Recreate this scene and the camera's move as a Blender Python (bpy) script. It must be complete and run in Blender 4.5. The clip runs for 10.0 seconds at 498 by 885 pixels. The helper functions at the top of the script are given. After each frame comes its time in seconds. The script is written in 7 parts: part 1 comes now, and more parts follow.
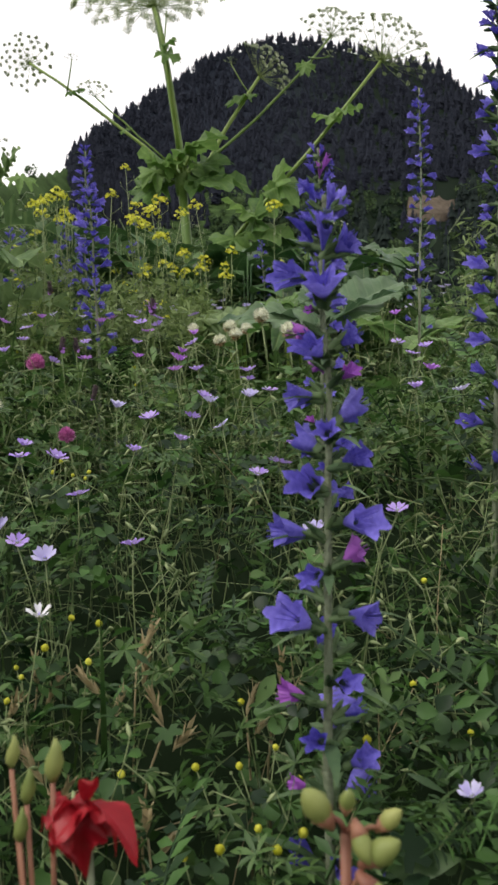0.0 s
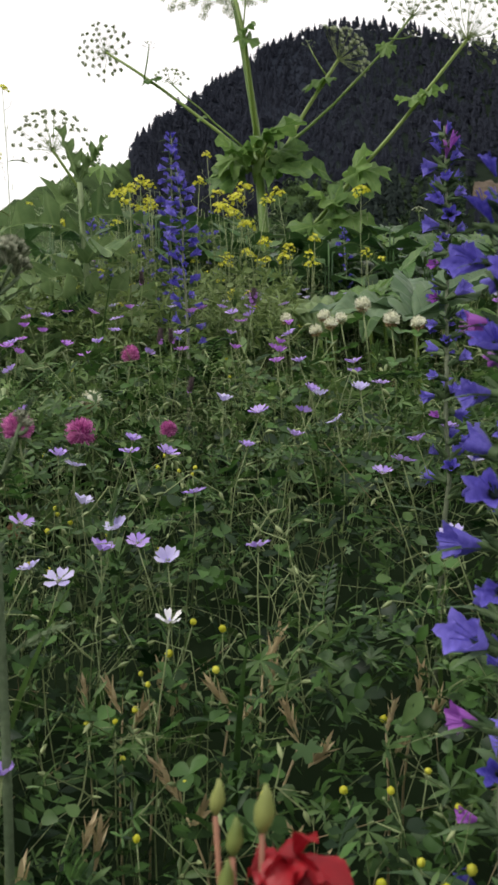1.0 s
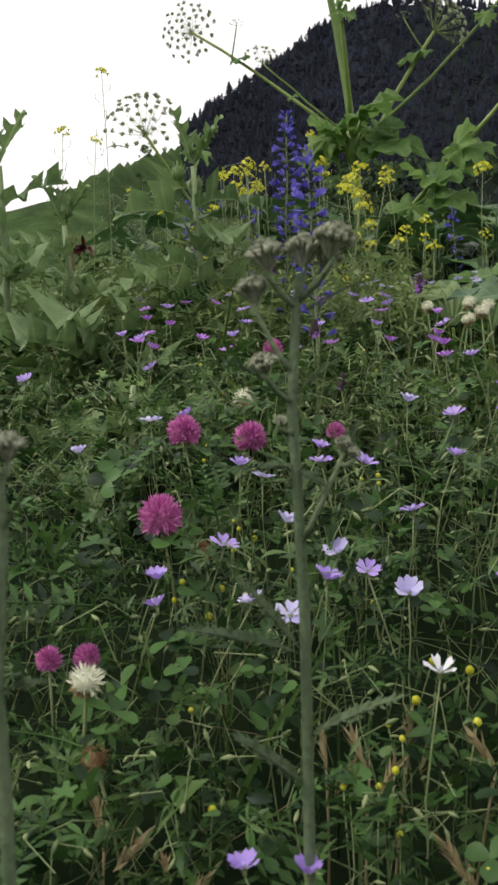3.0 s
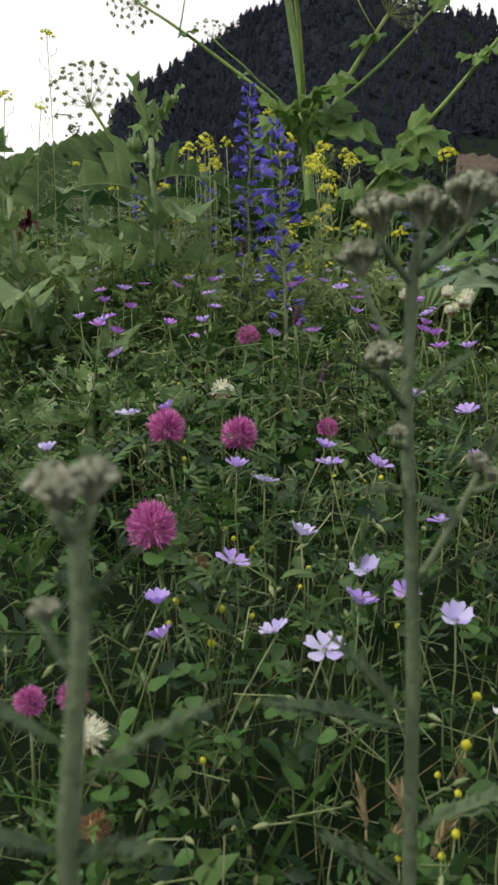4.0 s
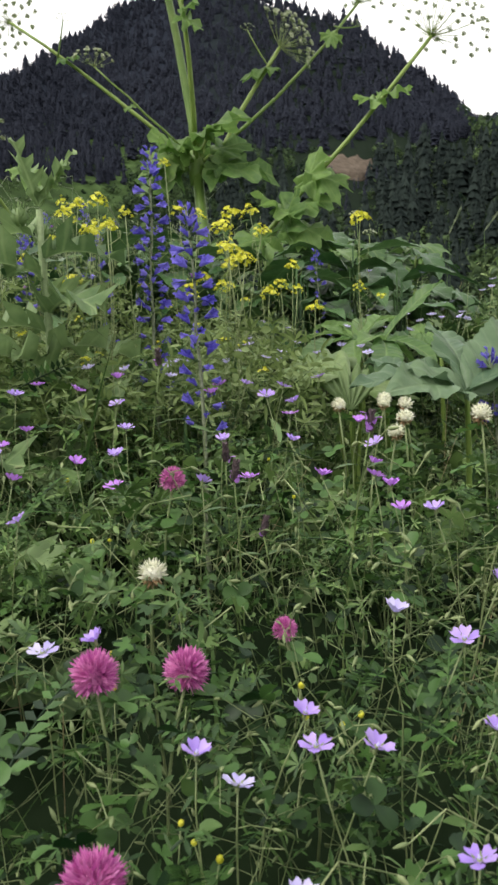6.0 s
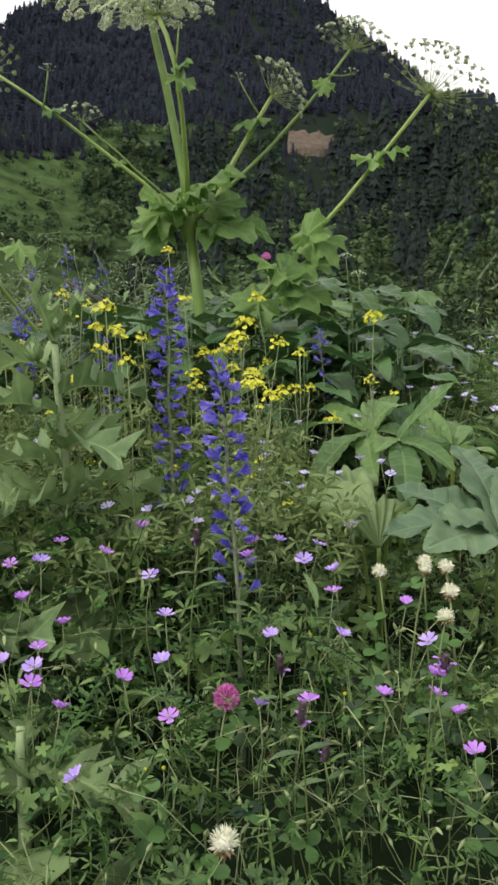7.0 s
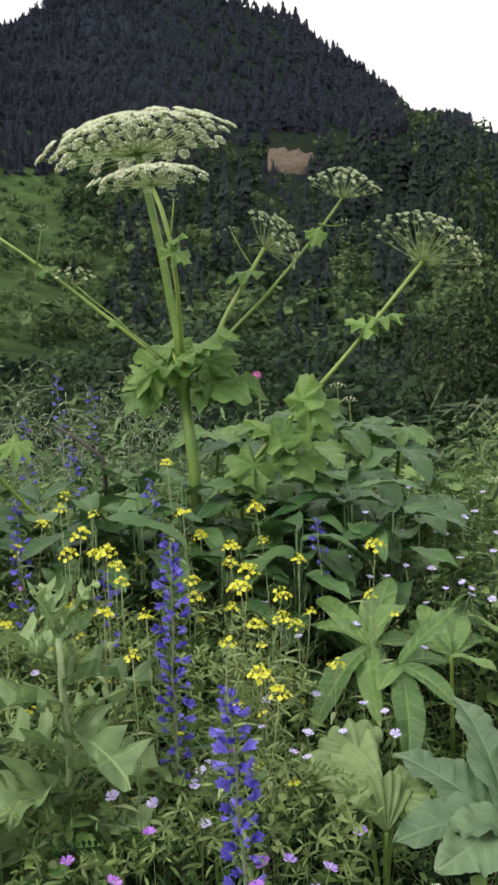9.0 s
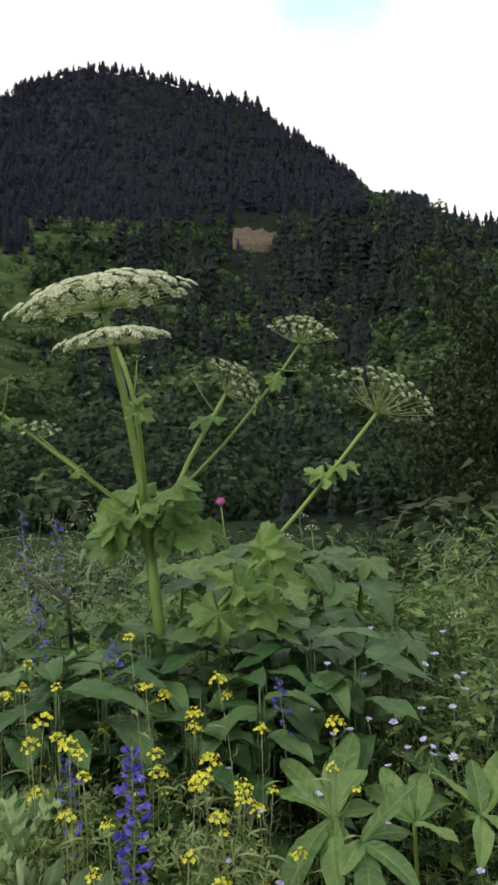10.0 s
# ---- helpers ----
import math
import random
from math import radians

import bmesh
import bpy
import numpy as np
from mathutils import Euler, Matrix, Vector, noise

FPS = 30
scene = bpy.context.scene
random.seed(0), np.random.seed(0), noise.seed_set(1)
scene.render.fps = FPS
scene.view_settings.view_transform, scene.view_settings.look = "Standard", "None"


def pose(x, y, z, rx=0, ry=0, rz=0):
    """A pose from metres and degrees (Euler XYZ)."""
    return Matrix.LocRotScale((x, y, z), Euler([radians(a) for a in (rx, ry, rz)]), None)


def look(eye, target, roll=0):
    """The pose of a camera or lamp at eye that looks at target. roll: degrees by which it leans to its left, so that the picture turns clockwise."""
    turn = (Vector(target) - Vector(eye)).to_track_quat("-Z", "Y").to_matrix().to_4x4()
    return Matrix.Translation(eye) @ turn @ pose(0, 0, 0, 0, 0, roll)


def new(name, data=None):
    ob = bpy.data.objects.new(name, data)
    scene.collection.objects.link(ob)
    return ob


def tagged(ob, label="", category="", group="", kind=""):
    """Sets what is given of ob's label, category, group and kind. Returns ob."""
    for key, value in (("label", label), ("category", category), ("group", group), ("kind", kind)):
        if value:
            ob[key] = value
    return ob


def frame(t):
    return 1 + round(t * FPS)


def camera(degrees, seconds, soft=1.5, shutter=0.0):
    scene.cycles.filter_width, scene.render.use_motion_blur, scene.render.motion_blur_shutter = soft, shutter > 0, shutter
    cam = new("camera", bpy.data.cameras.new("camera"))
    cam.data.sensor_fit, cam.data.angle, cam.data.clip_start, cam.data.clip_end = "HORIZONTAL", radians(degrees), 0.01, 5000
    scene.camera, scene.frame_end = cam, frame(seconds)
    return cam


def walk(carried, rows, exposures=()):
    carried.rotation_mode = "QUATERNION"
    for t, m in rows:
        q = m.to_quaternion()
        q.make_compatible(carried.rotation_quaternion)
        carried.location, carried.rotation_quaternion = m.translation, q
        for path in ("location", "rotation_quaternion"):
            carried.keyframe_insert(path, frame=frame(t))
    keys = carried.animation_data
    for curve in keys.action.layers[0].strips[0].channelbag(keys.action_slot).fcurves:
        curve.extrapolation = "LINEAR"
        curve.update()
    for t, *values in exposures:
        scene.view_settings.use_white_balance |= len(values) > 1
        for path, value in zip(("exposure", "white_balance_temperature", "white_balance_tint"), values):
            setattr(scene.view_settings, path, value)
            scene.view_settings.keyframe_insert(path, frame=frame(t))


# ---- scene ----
cam = camera(34.1, 10.0, soft=2.7)
ROWS = [
    (0.0, (0.187, 0.3619, 0.5461), (-0.036, 2.3483, 0.5011), -0.4),
    (0.5, (0.165, 0.3703, 0.5527), (-0.114, 2.3505, 0.505), -0.1),
    (1.0, (0.144, 0.3821, 0.5501), (-0.225, 2.3462, 0.4802), -0.2),
    (1.5, (0.116, 0.391, 0.5466), (-0.346, 2.3346, 0.4497), 0.1),
    (2.0, (0.088, 0.3972, 0.5503), (-0.409, 2.3311, 0.4409), 0.1),
    (2.5, (0.066, 0.4113, 0.5515), (-0.437, 2.3447, 0.4522), -0.9),
    (2.7, (0.056, 0.4135, 0.5564), (-0.449, 2.346, 0.4572), -0.9),
    (3.8, (-0.008, 0.4545, 0.568), (-0.389, 2.4125, 0.43), 0.4),
    (4.0, (-0.0165, 0.4685, 0.567), (-0.337, 2.4385, 0.43), 0.2),
    (4.5, (-0.029, 0.493, 0.5695), (-0.1685, 2.484, 0.441), 0.1),
    (5.0, (-0.031, 0.533, 0.5845), (-0.0435, 2.529, 0.458), -0.4),
    (5.5, (-0.033, 0.5605, 0.6185), (0.0045, 2.5555, 0.4775), -0.3),
    (6.0, (-0.0675, 0.577, 0.6865), (-0.0985, 2.572, 0.542), -0.9),
    (6.2, (-0.079, 0.5825, 0.7222), (-0.147, 2.5765, 0.582), -1.3),
    (7.3, (-0.14, 0.632, 0.9035), (-0.054, 2.6173, 0.6853), -1.4),
    (7.5, (-0.14, 0.6362, 0.9263), (-0.066, 2.6224, 0.706), -1.8),
    (8.0, (-0.149, 0.635, 0.9995), (-0.069, 2.62, 0.7753), -1.6),
    (8.5, (-0.149, 0.6471, 1.0769), (-0.05, 2.634, 0.8697), -1.4),
    (9.0, (-0.151, 0.6533, 1.1577), (-0.048, 2.6434, 0.9933), -1.4),
    (9.5, (-0.137, 0.6415, 1.2384), (-0.016, 2.6352, 1.142), -2.1),
    (10.0, (-0.137, 0.6204, 1.3126), (0.05, 2.6117, 1.3234), -2.0),
]
walk(cam, [(t, look(eye, target, roll)) for t, eye, target, roll in ROWS], [(0.0, 0.0), (4.5, -0.05), (5.5, 0.1), (6.0, 0.43), (7.5, 0.33), (8.0, 0.47), (9.0, 0.47), (9.5, 0.36), (10.0, -0.04)])
cam.data.dof.use_dof = True
cam.data.dof.focus_distance = 0.78
cam.data.dof.aperture_fstop = cam.data.lens / 1.2

# ---- sky, sun ----
SUN_AZ, SUN_EL = -60.0, 48.0
world = bpy.data.worlds.new("overcast_sky")
scene.world = world
world.use_nodes = True
wn, wl = world.node_tree.nodes, world.node_tree.links
wn.clear()
w_out = wn.new("ShaderNodeOutputWorld")
w_bg = wn.new("ShaderNodeBackground")
w_sky = wn.new("ShaderNodeTexSky")
w_sky.sky_type, w_sky.sun_disc = "NISHITA", False
w_sky.sun_elevation, w_sky.sun_rotation = radians(SUN_EL), radians(SUN_AZ)
w_gain = wn.new("ShaderNodeVectorMath")
w_gain.operation = "MULTIPLY"
w_gain.inputs[1].default_value = (0.4, 0.62, 0.36)
wl.new(w_sky.outputs[0], w_gain.inputs[0])
w_tc = wn.new("ShaderNodeTexCoord")
w_noise = wn.new("ShaderNodeTexNoise")
w_noise.inputs["Scale"].default_value, w_noise.inputs["Detail"].default_value = 2.6, 5.0
w_map = wn.new("ShaderNodeMapping")
w_map.inputs["Scale"].default_value = (1.0, 1.0, 2.2)
w_map.inputs["Location"].default_value = (0.35, 0.0, 0.1)
wl.new(w_tc.outputs["Generated"], w_map.inputs[0])
wl.new(w_map.outputs[0], w_noise.inputs["Vector"])
# one gap in the cloud, high over the shoulder of the mountain
w_dot = wn.new("ShaderNodeVectorMath")
w_dot.operation = "DOT_PRODUCT"
w_dot.inputs[1].default_value = Vector((0.19, 0.86, 0.49)).normalized()
wl.new(w_tc.outputs["Generated"], w_dot.inputs[0])
w_gap = wn.new("ShaderNodeMapRange")
w_gap.inputs["From Min"].default_value, w_gap.inputs["From Max"].default_value = 0.994, 0.9988
w_gap.inputs["To Min"].default_value, w_gap.inputs["To Max"].default_value = 0.0, 0.45
wl.new(w_dot.outputs["Value"], w_gap.inputs["Value"])
w_sub = wn.new("ShaderNodeMath")
w_sub.operation = "SUBTRACT"
wl.new(w_noise.outputs["Fac"], w_sub.inputs[0])
wl.new(w_gap.outputs[0], w_sub.inputs[1])
w_ramp = wn.new("ShaderNodeValToRGB")
w_ramp.color_ramp.elements[0].position, w_ramp.color_ramp.elements[1].position = 0.14, 0.36
wl.new(w_sub.outputs[0], w_ramp.inputs[0])
w_ramp.color_ramp.elements[0].color = (0.1, 0.1, 0.1, 1)
w_tone = wn.new("ShaderNodeValToRGB")
w_tone.color_ramp.elements[0].position, w_tone.color_ramp.elements[1].position = 0.3, 0.7
w_tone.color_ramp.elements[0].color = (1.02, 0.98, 1.0, 1)
w_tone.color_ramp.elements[1].color = (1.3, 1.27, 1.25, 1)
wl.new(w_noise.outputs["Fac"], w_tone.inputs[0])
w_mix = wn.new("ShaderNodeMixRGB")
wl.new(w_ramp.outputs[0], w_mix.inputs[0])
wl.new(w_gain.outputs[0], w_mix.inputs[1])
wl.new(w_tone.outputs[0], w_mix.inputs[2])
wl.new(w_mix.outputs[0], w_bg.inputs[0])
w_bg.inputs[1].default_value = 1.0
wl.new(w_bg.outputs[0], w_out.inputs[0])

sun_data = bpy.data.lights.new("sun", "SUN")
sun_data.energy, sun_data.angle, sun_data.color = 1.9, radians(18), (1.0, 0.95, 0.86)
sun = new("sun", sun_data)
sun_dir = Vector((math.sin(radians(SUN_AZ)) * math.cos(radians(SUN_EL)), -math.cos(radians(SUN_AZ)) * math.cos(radians(SUN_EL)), math.sin(radians(SUN_EL))))
sun.matrix_world = look(sun_dir * 50, (0, 0, 0))


# ---- materials ----
def leaf_material(name, dark, light, through_light=0.3, rough=0.5, vary="island", scale=60.0, bump=0.25, spots=None, sheen=0.35, veins=0.0, mixed=(0.55, 0.7, 0.5)):
    m = bpy.data.materials.new(name)
    m.use_nodes = True
    n, k = m.node_tree.nodes, m.node_tree.links
    n.clear()
    out = n.new("ShaderNodeOutputMaterial")
    if vary == "island":
        rnd = n.new("ShaderNodeNewGeometry").outputs["Random Per Island"]
    else:
        rnd = n.new("ShaderNodeObjectInfo").outputs["Random"]
    tc = n.new("ShaderNodeTexCoord")
    fine = n.new("ShaderNodeTexNoise")
    fine.inputs["Scale"].default_value, fine.inputs["Detail"].default_value = scale, 4.0
    wide = n.new("ShaderNodeTexNoise")
    wide.inputs["Scale"].default_value, wide.inputs["Detail"].default_value = scale * 0.12, 3.0
    k.new(tc.outputs["Object"], fine.inputs["Vector"])
    k.new(tc.outputs["Object"], wide.inputs["Vector"])
    a = n.new("ShaderNodeMath"); a.operation = "MULTIPLY_ADD"
    k.new(rnd, a.inputs[0]); a.inputs[1].default_value = mixed[0]
    b = n.new("ShaderNodeMath"); b.operation = "MULTIPLY_ADD"
    k.new(fine.outputs["Fac"], b.inputs[0]); b.inputs[1].default_value = mixed[1]
    c = n.new("ShaderNodeMath"); c.operation = "MULTIPLY_ADD"
    k.new(wide.outputs["Fac"], c.inputs[0]); c.inputs[1].default_value = mixed[2]; c.inputs[2].default_value = 0.455 - 0.5 * sum(mixed)
    k.new(c.outputs[0], b.inputs[2])
    k.new(b.outputs[0], a.inputs[2])
    ramp = n.new("ShaderNodeValToRGB")
    e = ramp.color_ramp.elements
    e[0].color, e[1].color = (*dark, 1), (*light, 1)
    e[0].position, e[1].position = 0.1, 0.85
    if spots:
        s = e.new(0.97)
        s.color = (*spots, 1)
    k.new(a.outputs[0], ramp.inputs[0])
    colour = ramp.outputs[0]
    if veins:
        # pale midrib along the leaf's own axis, fainter ribs slanting from it
        sep = n.new("ShaderNodeSeparateXYZ")
        k.new(tc.outputs["Object"], sep.inputs[0])
        ab = n.new("ShaderNodeMath"); ab.operation = "ABSOLUTE"
        k.new(sep.outputs["X"], ab.inputs[0])
        rib = n.new("ShaderNodeMapRange")
        rib.inputs["From Min"].default_value, rib.inputs["From Max"].default_value = 0.0006, 0.0022
        rib.inputs["To Min"].default_value, rib.inputs["To Max"].default_value = 1.0, 0.0
        k.new(ab.outputs[0], rib.inputs["Value"])
        sl = n.new("ShaderNodeMath"); sl.operation = "MULTIPLY_ADD"
        k.new(ab.outputs[0], sl.inputs[0]); sl.inputs[1].default_value = -0.8
        k.new(sep.outputs["Y"], sl.inputs[2])
        fr = n.new("ShaderNodeMath"); fr.operation = "MULTIPLY"
        k.new(sl.outputs[0], fr.inputs[0]); fr.inputs[1].default_value = 330.0
        sn = n.new("ShaderNodeMath"); sn.operation = "SINE"
        k.new(fr.outputs[0], sn.inputs[0])
        side = n.new("ShaderNodeMapRange")
        side.inputs["From Min"].default_value, side.inputs["From Max"].default_value = 0.75, 1.0
        side.inputs["To Min"].default_value, side.inputs["To Max"].default_value = 0.0, 0.4
        k.new(sn.outputs[0], side.inputs["Value"])
        mx = n.new("ShaderNodeMath"); mx.operation = "MAXIMUM"
        k.new(rib.outputs[0], mx.inputs[0]); k.new(side.outputs[0], mx.inputs[1])
        am = n.new("ShaderNodeMath"); am.operation = "MULTIPLY"
        k.new(mx.outputs[0], am.inputs[0]); am.inputs[1].default_value = veins
        vm = n.new("ShaderNodeMixRGB")
        k.new(am.outputs[0], vm.inputs[0])
        k.new(colour, vm.inputs[1])
        vm.inputs[2].default_value = (min(1, light[0] * 1.5), min(1, light[1] * 1.35), min(1, light[2] * 1.5), 1)
        colour = vm.outputs[0]
    bsdf = n.new("ShaderNodeBsdfPrincipled")
    bsdf.inputs["Roughness"].default_value = rough
    bsdf.inputs["Specular IOR Level"].default_value = sheen
    k.new(colour, bsdf.inputs["Base Color"])
    bp = n.new("ShaderNodeBump")
    bp.inputs["Strength"].default_value, bp.inputs["Distance"].default_value = bump, 0.002
    relief = fine.outputs["Fac"]
    if veins:
        groove = n.new("ShaderNodeMath"); groove.operation = "MULTIPLY_ADD"
        k.new(mx.outputs[0], groove.inputs[0]); groove.inputs[1].default_value = -0.9
        k.new(relief, groove.inputs[2])
        relief = groove.outputs[0]
    k.new(relief, bp.inputs["Height"])
    k.new(bp.outputs[0], bsdf.inputs["Normal"])
    if through_light > 0:
        tr = n.new("ShaderNodeBsdfTranslucent")
        k.new(colour, tr.inputs[0])
        mix = n.new("ShaderNodeMixShader")
        mix.inputs[0].default_value = through_light
        k.new(bsdf.outputs[0], mix.inputs[1])
        k.new(tr.outputs[0], mix.inputs[2])
        k.new(mix.outputs[0], out.inputs[0])
    else:
        k.new(bsdf.outputs[0], out.inputs[0])
    return m


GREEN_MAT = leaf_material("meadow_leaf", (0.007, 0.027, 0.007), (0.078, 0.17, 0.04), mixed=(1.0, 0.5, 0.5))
GREEN_SOFT = leaf_material("soft_grey_green_leaf", (0.024, 0.058, 0.018), (0.15, 0.245, 0.09), mixed=(1.0, 0.5, 0.5))
GRASS = leaf_material("grass_blade", (0.03, 0.075, 0.018), (0.12, 0.21, 0.055))
WIRY = leaf_material("wiry_stem", (0.09, 0.135, 0.05), (0.34, 0.4, 0.19), 0.15)
PANICLE = leaf_material("silvery_panicle", (0.12, 0.17, 0.09), (0.4, 0.45, 0.3), 0.15)
STRAW = leaf_material("dry_straw", (0.28, 0.22, 0.12), (0.58, 0.48, 0.28), 0.2)
BROAD = leaf_material("broad_dark_leaf", (0.024, 0.068, 0.021), (0.086, 0.168, 0.054), 0.2, 0.42, "object", 40.0, 0.4, veins=0.32)
FRONT_LEAF = leaf_material("lobed_front_leaf", (0.026, 0.065, 0.018), (0.115, 0.2, 0.055))
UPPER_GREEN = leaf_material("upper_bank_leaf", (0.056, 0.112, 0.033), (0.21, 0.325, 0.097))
HOG_LEAF = leaf_material("hogweed_leaf", (0.075, 0.16, 0.05), (0.25, 0.39, 0.125), 0.45, 0.42, "object", 45.0, 0.45, veins=0.32)
HOG_PALE = leaf_material("pale_crinkled_leaf", (0.06, 0.12, 0.062), (0.19, 0.28, 0.145), 0.3, 0.45, "object", 45.0, 0.5, veins=0.32)
RUFF_LEAF = leaf_material("crumpled_ruff_leaf", (0.075, 0.16, 0.04), (0.25, 0.39, 0.11), 0.45, 0.5, "object", 60.0, 0.5, veins=0.3)
PLEAT_LEAF = leaf_material("pleated_leaf", (0.1, 0.17, 0.06), (0.27, 0.37, 0.155), 0.4, 0.5, "object", 80.0, 0.4)
HERB = leaf_material("fine_herb_leaf", (0.075, 0.12, 0.035), (0.26, 0.35, 0.125))
HOG_STEM = leaf_material("hogweed_stem", (0.1, 0.18, 0.035), (0.25, 0.34, 0.085), 0.05, 0.45, "object", 25.0, 0.35)
HOG_FLORET = leaf_material("cream_floret", (0.5, 0.56, 0.35), (0.84, 0.86, 0.68), 0.3, 0.6)
HOG_BUD = leaf_material("green_white_floret", (0.25, 0.32, 0.16), (0.6, 0.64, 0.46), 0.12, 0.6)
HOG_RAY = leaf_material("umbel_ray", (0.2, 0.28, 0.09), (0.36, 0.42, 0.18), 0.1, 0.5)
ECH_STEM = leaf_material("hairy_grey_stem", (0.11, 0.14, 0.085), (0.26, 0.29, 0.19), 0.05, 0.7, "object", 300.0, 0.8)
ECH_LEAF = leaf_material("hairy_narrow_leaf", (0.045, 0.09, 0.038), (0.14, 0.21, 0.09), 0.2, 0.65, "object", 150.0, 0.5)
ECH_BLUE = leaf_material("blue_violet_petal", (0.065, 0.055, 0.44), (0.29, 0.24, 0.86), 0.35, 0.5, "object", 380.0, 0.5)
ECH_PINK = leaf_material("pink_purple_bud", (0.26, 0.06, 0.44), (0.46, 0.14, 0.6), 0.3, 0.5, "object", 90.0, 0.2)
LILAC = leaf_material("lilac_petal", (0.34, 0.21, 0.72), (0.64, 0.48, 0.93), 0.35, 0.5, "object", 120.0, 0.2)
PALE_LILAC = leaf_material("pale_blue_lilac_petal", (0.46, 0.4, 0.8), (0.74, 0.7, 0.95), 0.35, 0.5, "object", 120.0, 0.2)
SPIKE_PURPLE = leaf_material("brown_purple_bract", (0.06, 0.045, 0.055), (0.17, 0.12, 0.13), 0.1, 0.6, "island", 200.0, 0.3)
MAGENTA = leaf_material("magenta_lilac_petal", (0.38, 0.13, 0.64), (0.62, 0.3, 0.86), 0.35, 0.5, "object", 120.0, 0.2)
WHITE_PETAL = leaf_material("white_petal", (0.75, 0.74, 0.82), (0.9, 0.89, 0.92), 0.3, 0.5, "object", 120.0, 0.2)
CLOVER_PINK = leaf_material("clover_pink", (0.42, 0.06, 0.3), (0.86, 0.37, 0.68), 0.3, 0.55)
CLOVER_WHITE = leaf_material("clover_white", (0.66, 0.67, 0.48), (0.92, 0.92, 0.82), 0.3, 0.55)
CLOVER_BROWN = leaf_material("withered_floret", (0.2, 0.11, 0.05), (0.42, 0.28, 0.16), 0.2, 0.7)
YELLOW = leaf_material("yellow_petal", (0.55, 0.55, 0.028), (0.84, 0.83, 0.12), 0.3, 0.5, "object", 120.0, 0.2)
RED = leaf_material("red_petal", (0.26, 0.006, 0.013), (0.52, 0.022, 0.035), 0.3, 0.45, "object", 60.0, 0.4)
MAROON = leaf_material("maroon_petal", (0.06, 0.008, 0.014), (0.16, 0.016, 0.028), 0.2, 0.5, "object", 60.0, 0.4)
POD = leaf_material("yellow_green_pod", (0.13, 0.19, 0.045), (0.46, 0.46, 0.16), 0.2, 0.5, "object", 50.0, 0.2)
POD_RED = leaf_material("reddish_bud_tip", (0.22, 0.08, 0.06), (0.4, 0.2, 0.12), 0.1, 0.5, "object", 50.0, 0.2)
YARROW_STEM = leaf_material("grey_woolly_stem", (0.07, 0.105, 0.055), (0.18, 0.235, 0.135), 0.05, 0.75, "object", 400.0, 0.6)
YARROW_BUD = leaf_material("woolly_bud", (0.12, 0.145, 0.085), (0.5, 0.51, 0.39), 0.1, 0.8, "island", 300.0, 0.6)
YARROW_LEAF = leaf_material("grey_feathery_leaf", (0.045, 0.075, 0.036), (0.12, 0.17, 0.085), 0.2, 0.75, "object", 250.0, 0.5)
BARK = leaf_material("grey_bark", (0.03, 0.028, 0.024), (0.09, 0.08, 0.065), 0.0, 0.85, "object", 20.0, 0.8)
# blue tint and softened contrast stand in for distance haze on the mountain
HAZY_SPRUCE = leaf_material("haze_tinted_needles", (0.027, 0.032, 0.047), (0.05, 0.056, 0.075), 0.45, 0.9, "island", 0.05, 0.0, None, 0.03, 0.0, (0.15, 0.4, 0.7))
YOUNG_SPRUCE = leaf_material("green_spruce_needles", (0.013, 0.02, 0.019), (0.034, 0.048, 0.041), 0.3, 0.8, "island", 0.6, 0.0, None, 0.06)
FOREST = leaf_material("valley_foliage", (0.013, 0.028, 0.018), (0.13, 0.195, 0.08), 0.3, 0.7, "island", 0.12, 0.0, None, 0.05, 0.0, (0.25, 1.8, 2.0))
# darker version of the valley foliage, the valley's shade put into the colour
SHADED_LOWER_WOOD = leaf_material("shaded_lower_foliage", (0.009, 0.02, 0.012), (0.062, 0.1, 0.048), 0.3, 0.6, "island", 0.3, 0.0, None, 0.06, 0.0, (0.35, 1.3, 1.3))
WILLOW = leaf_material("willow_foliage", (0.014, 0.026, 0.01), (0.06, 0.085, 0.036), 0.15, 0.6, "island", 2.0, 0.0, None, 0.06)


def earth_material(name, stops, scale, bump=0.5, distance=0.05):
    m = bpy.data.materials.new(name)
    m.use_nodes = True
    n, k = m.node_tree.nodes, m.node_tree.links
    bsdf = n["Principled BSDF"]
    bsdf.inputs["Roughness"].default_value = 0.95
    bsdf.inputs["Specular IOR Level"].default_value = 0.05
    tc = n.new("ShaderNodeTexCoord")
    wide = n.new("ShaderNodeTexNoise")
    wide.inputs["Scale"].default_value, wide.inputs["Detail"].default_value, wide.inputs["Roughness"].default_value = scale, 9.0, 0.68
    k.new(tc.outputs["Object"], wide.inputs["Vector"])
    ramp = n.new("ShaderNodeValToRGB")
    e = ramp.color_ramp.elements
    e[0].position, e[0].color = 0.3, (*stops[0], 1)
    e[1].position, e[1].color = 0.7, (*stops[-1], 1)
    for i, s in enumerate(stops[1:-1]):
        e.new(0.3 + 0.4 * (i + 1) / (len(stops) - 1)).color = (*s, 1)
    k.new(wide.outputs["Fac"], ramp.inputs[0])
    k.new(ramp.outputs[0], bsdf.inputs["Base Color"])
    bp = n.new("ShaderNodeBump")
    bp.inputs["Strength"].default_value, bp.inputs["Distance"].default_value = bump, distance
    k.new(wide.outputs["Fac"], bp.inputs["Height"])
    k.new(bp.outputs[0], bsdf.inputs["Normal"])
    return m


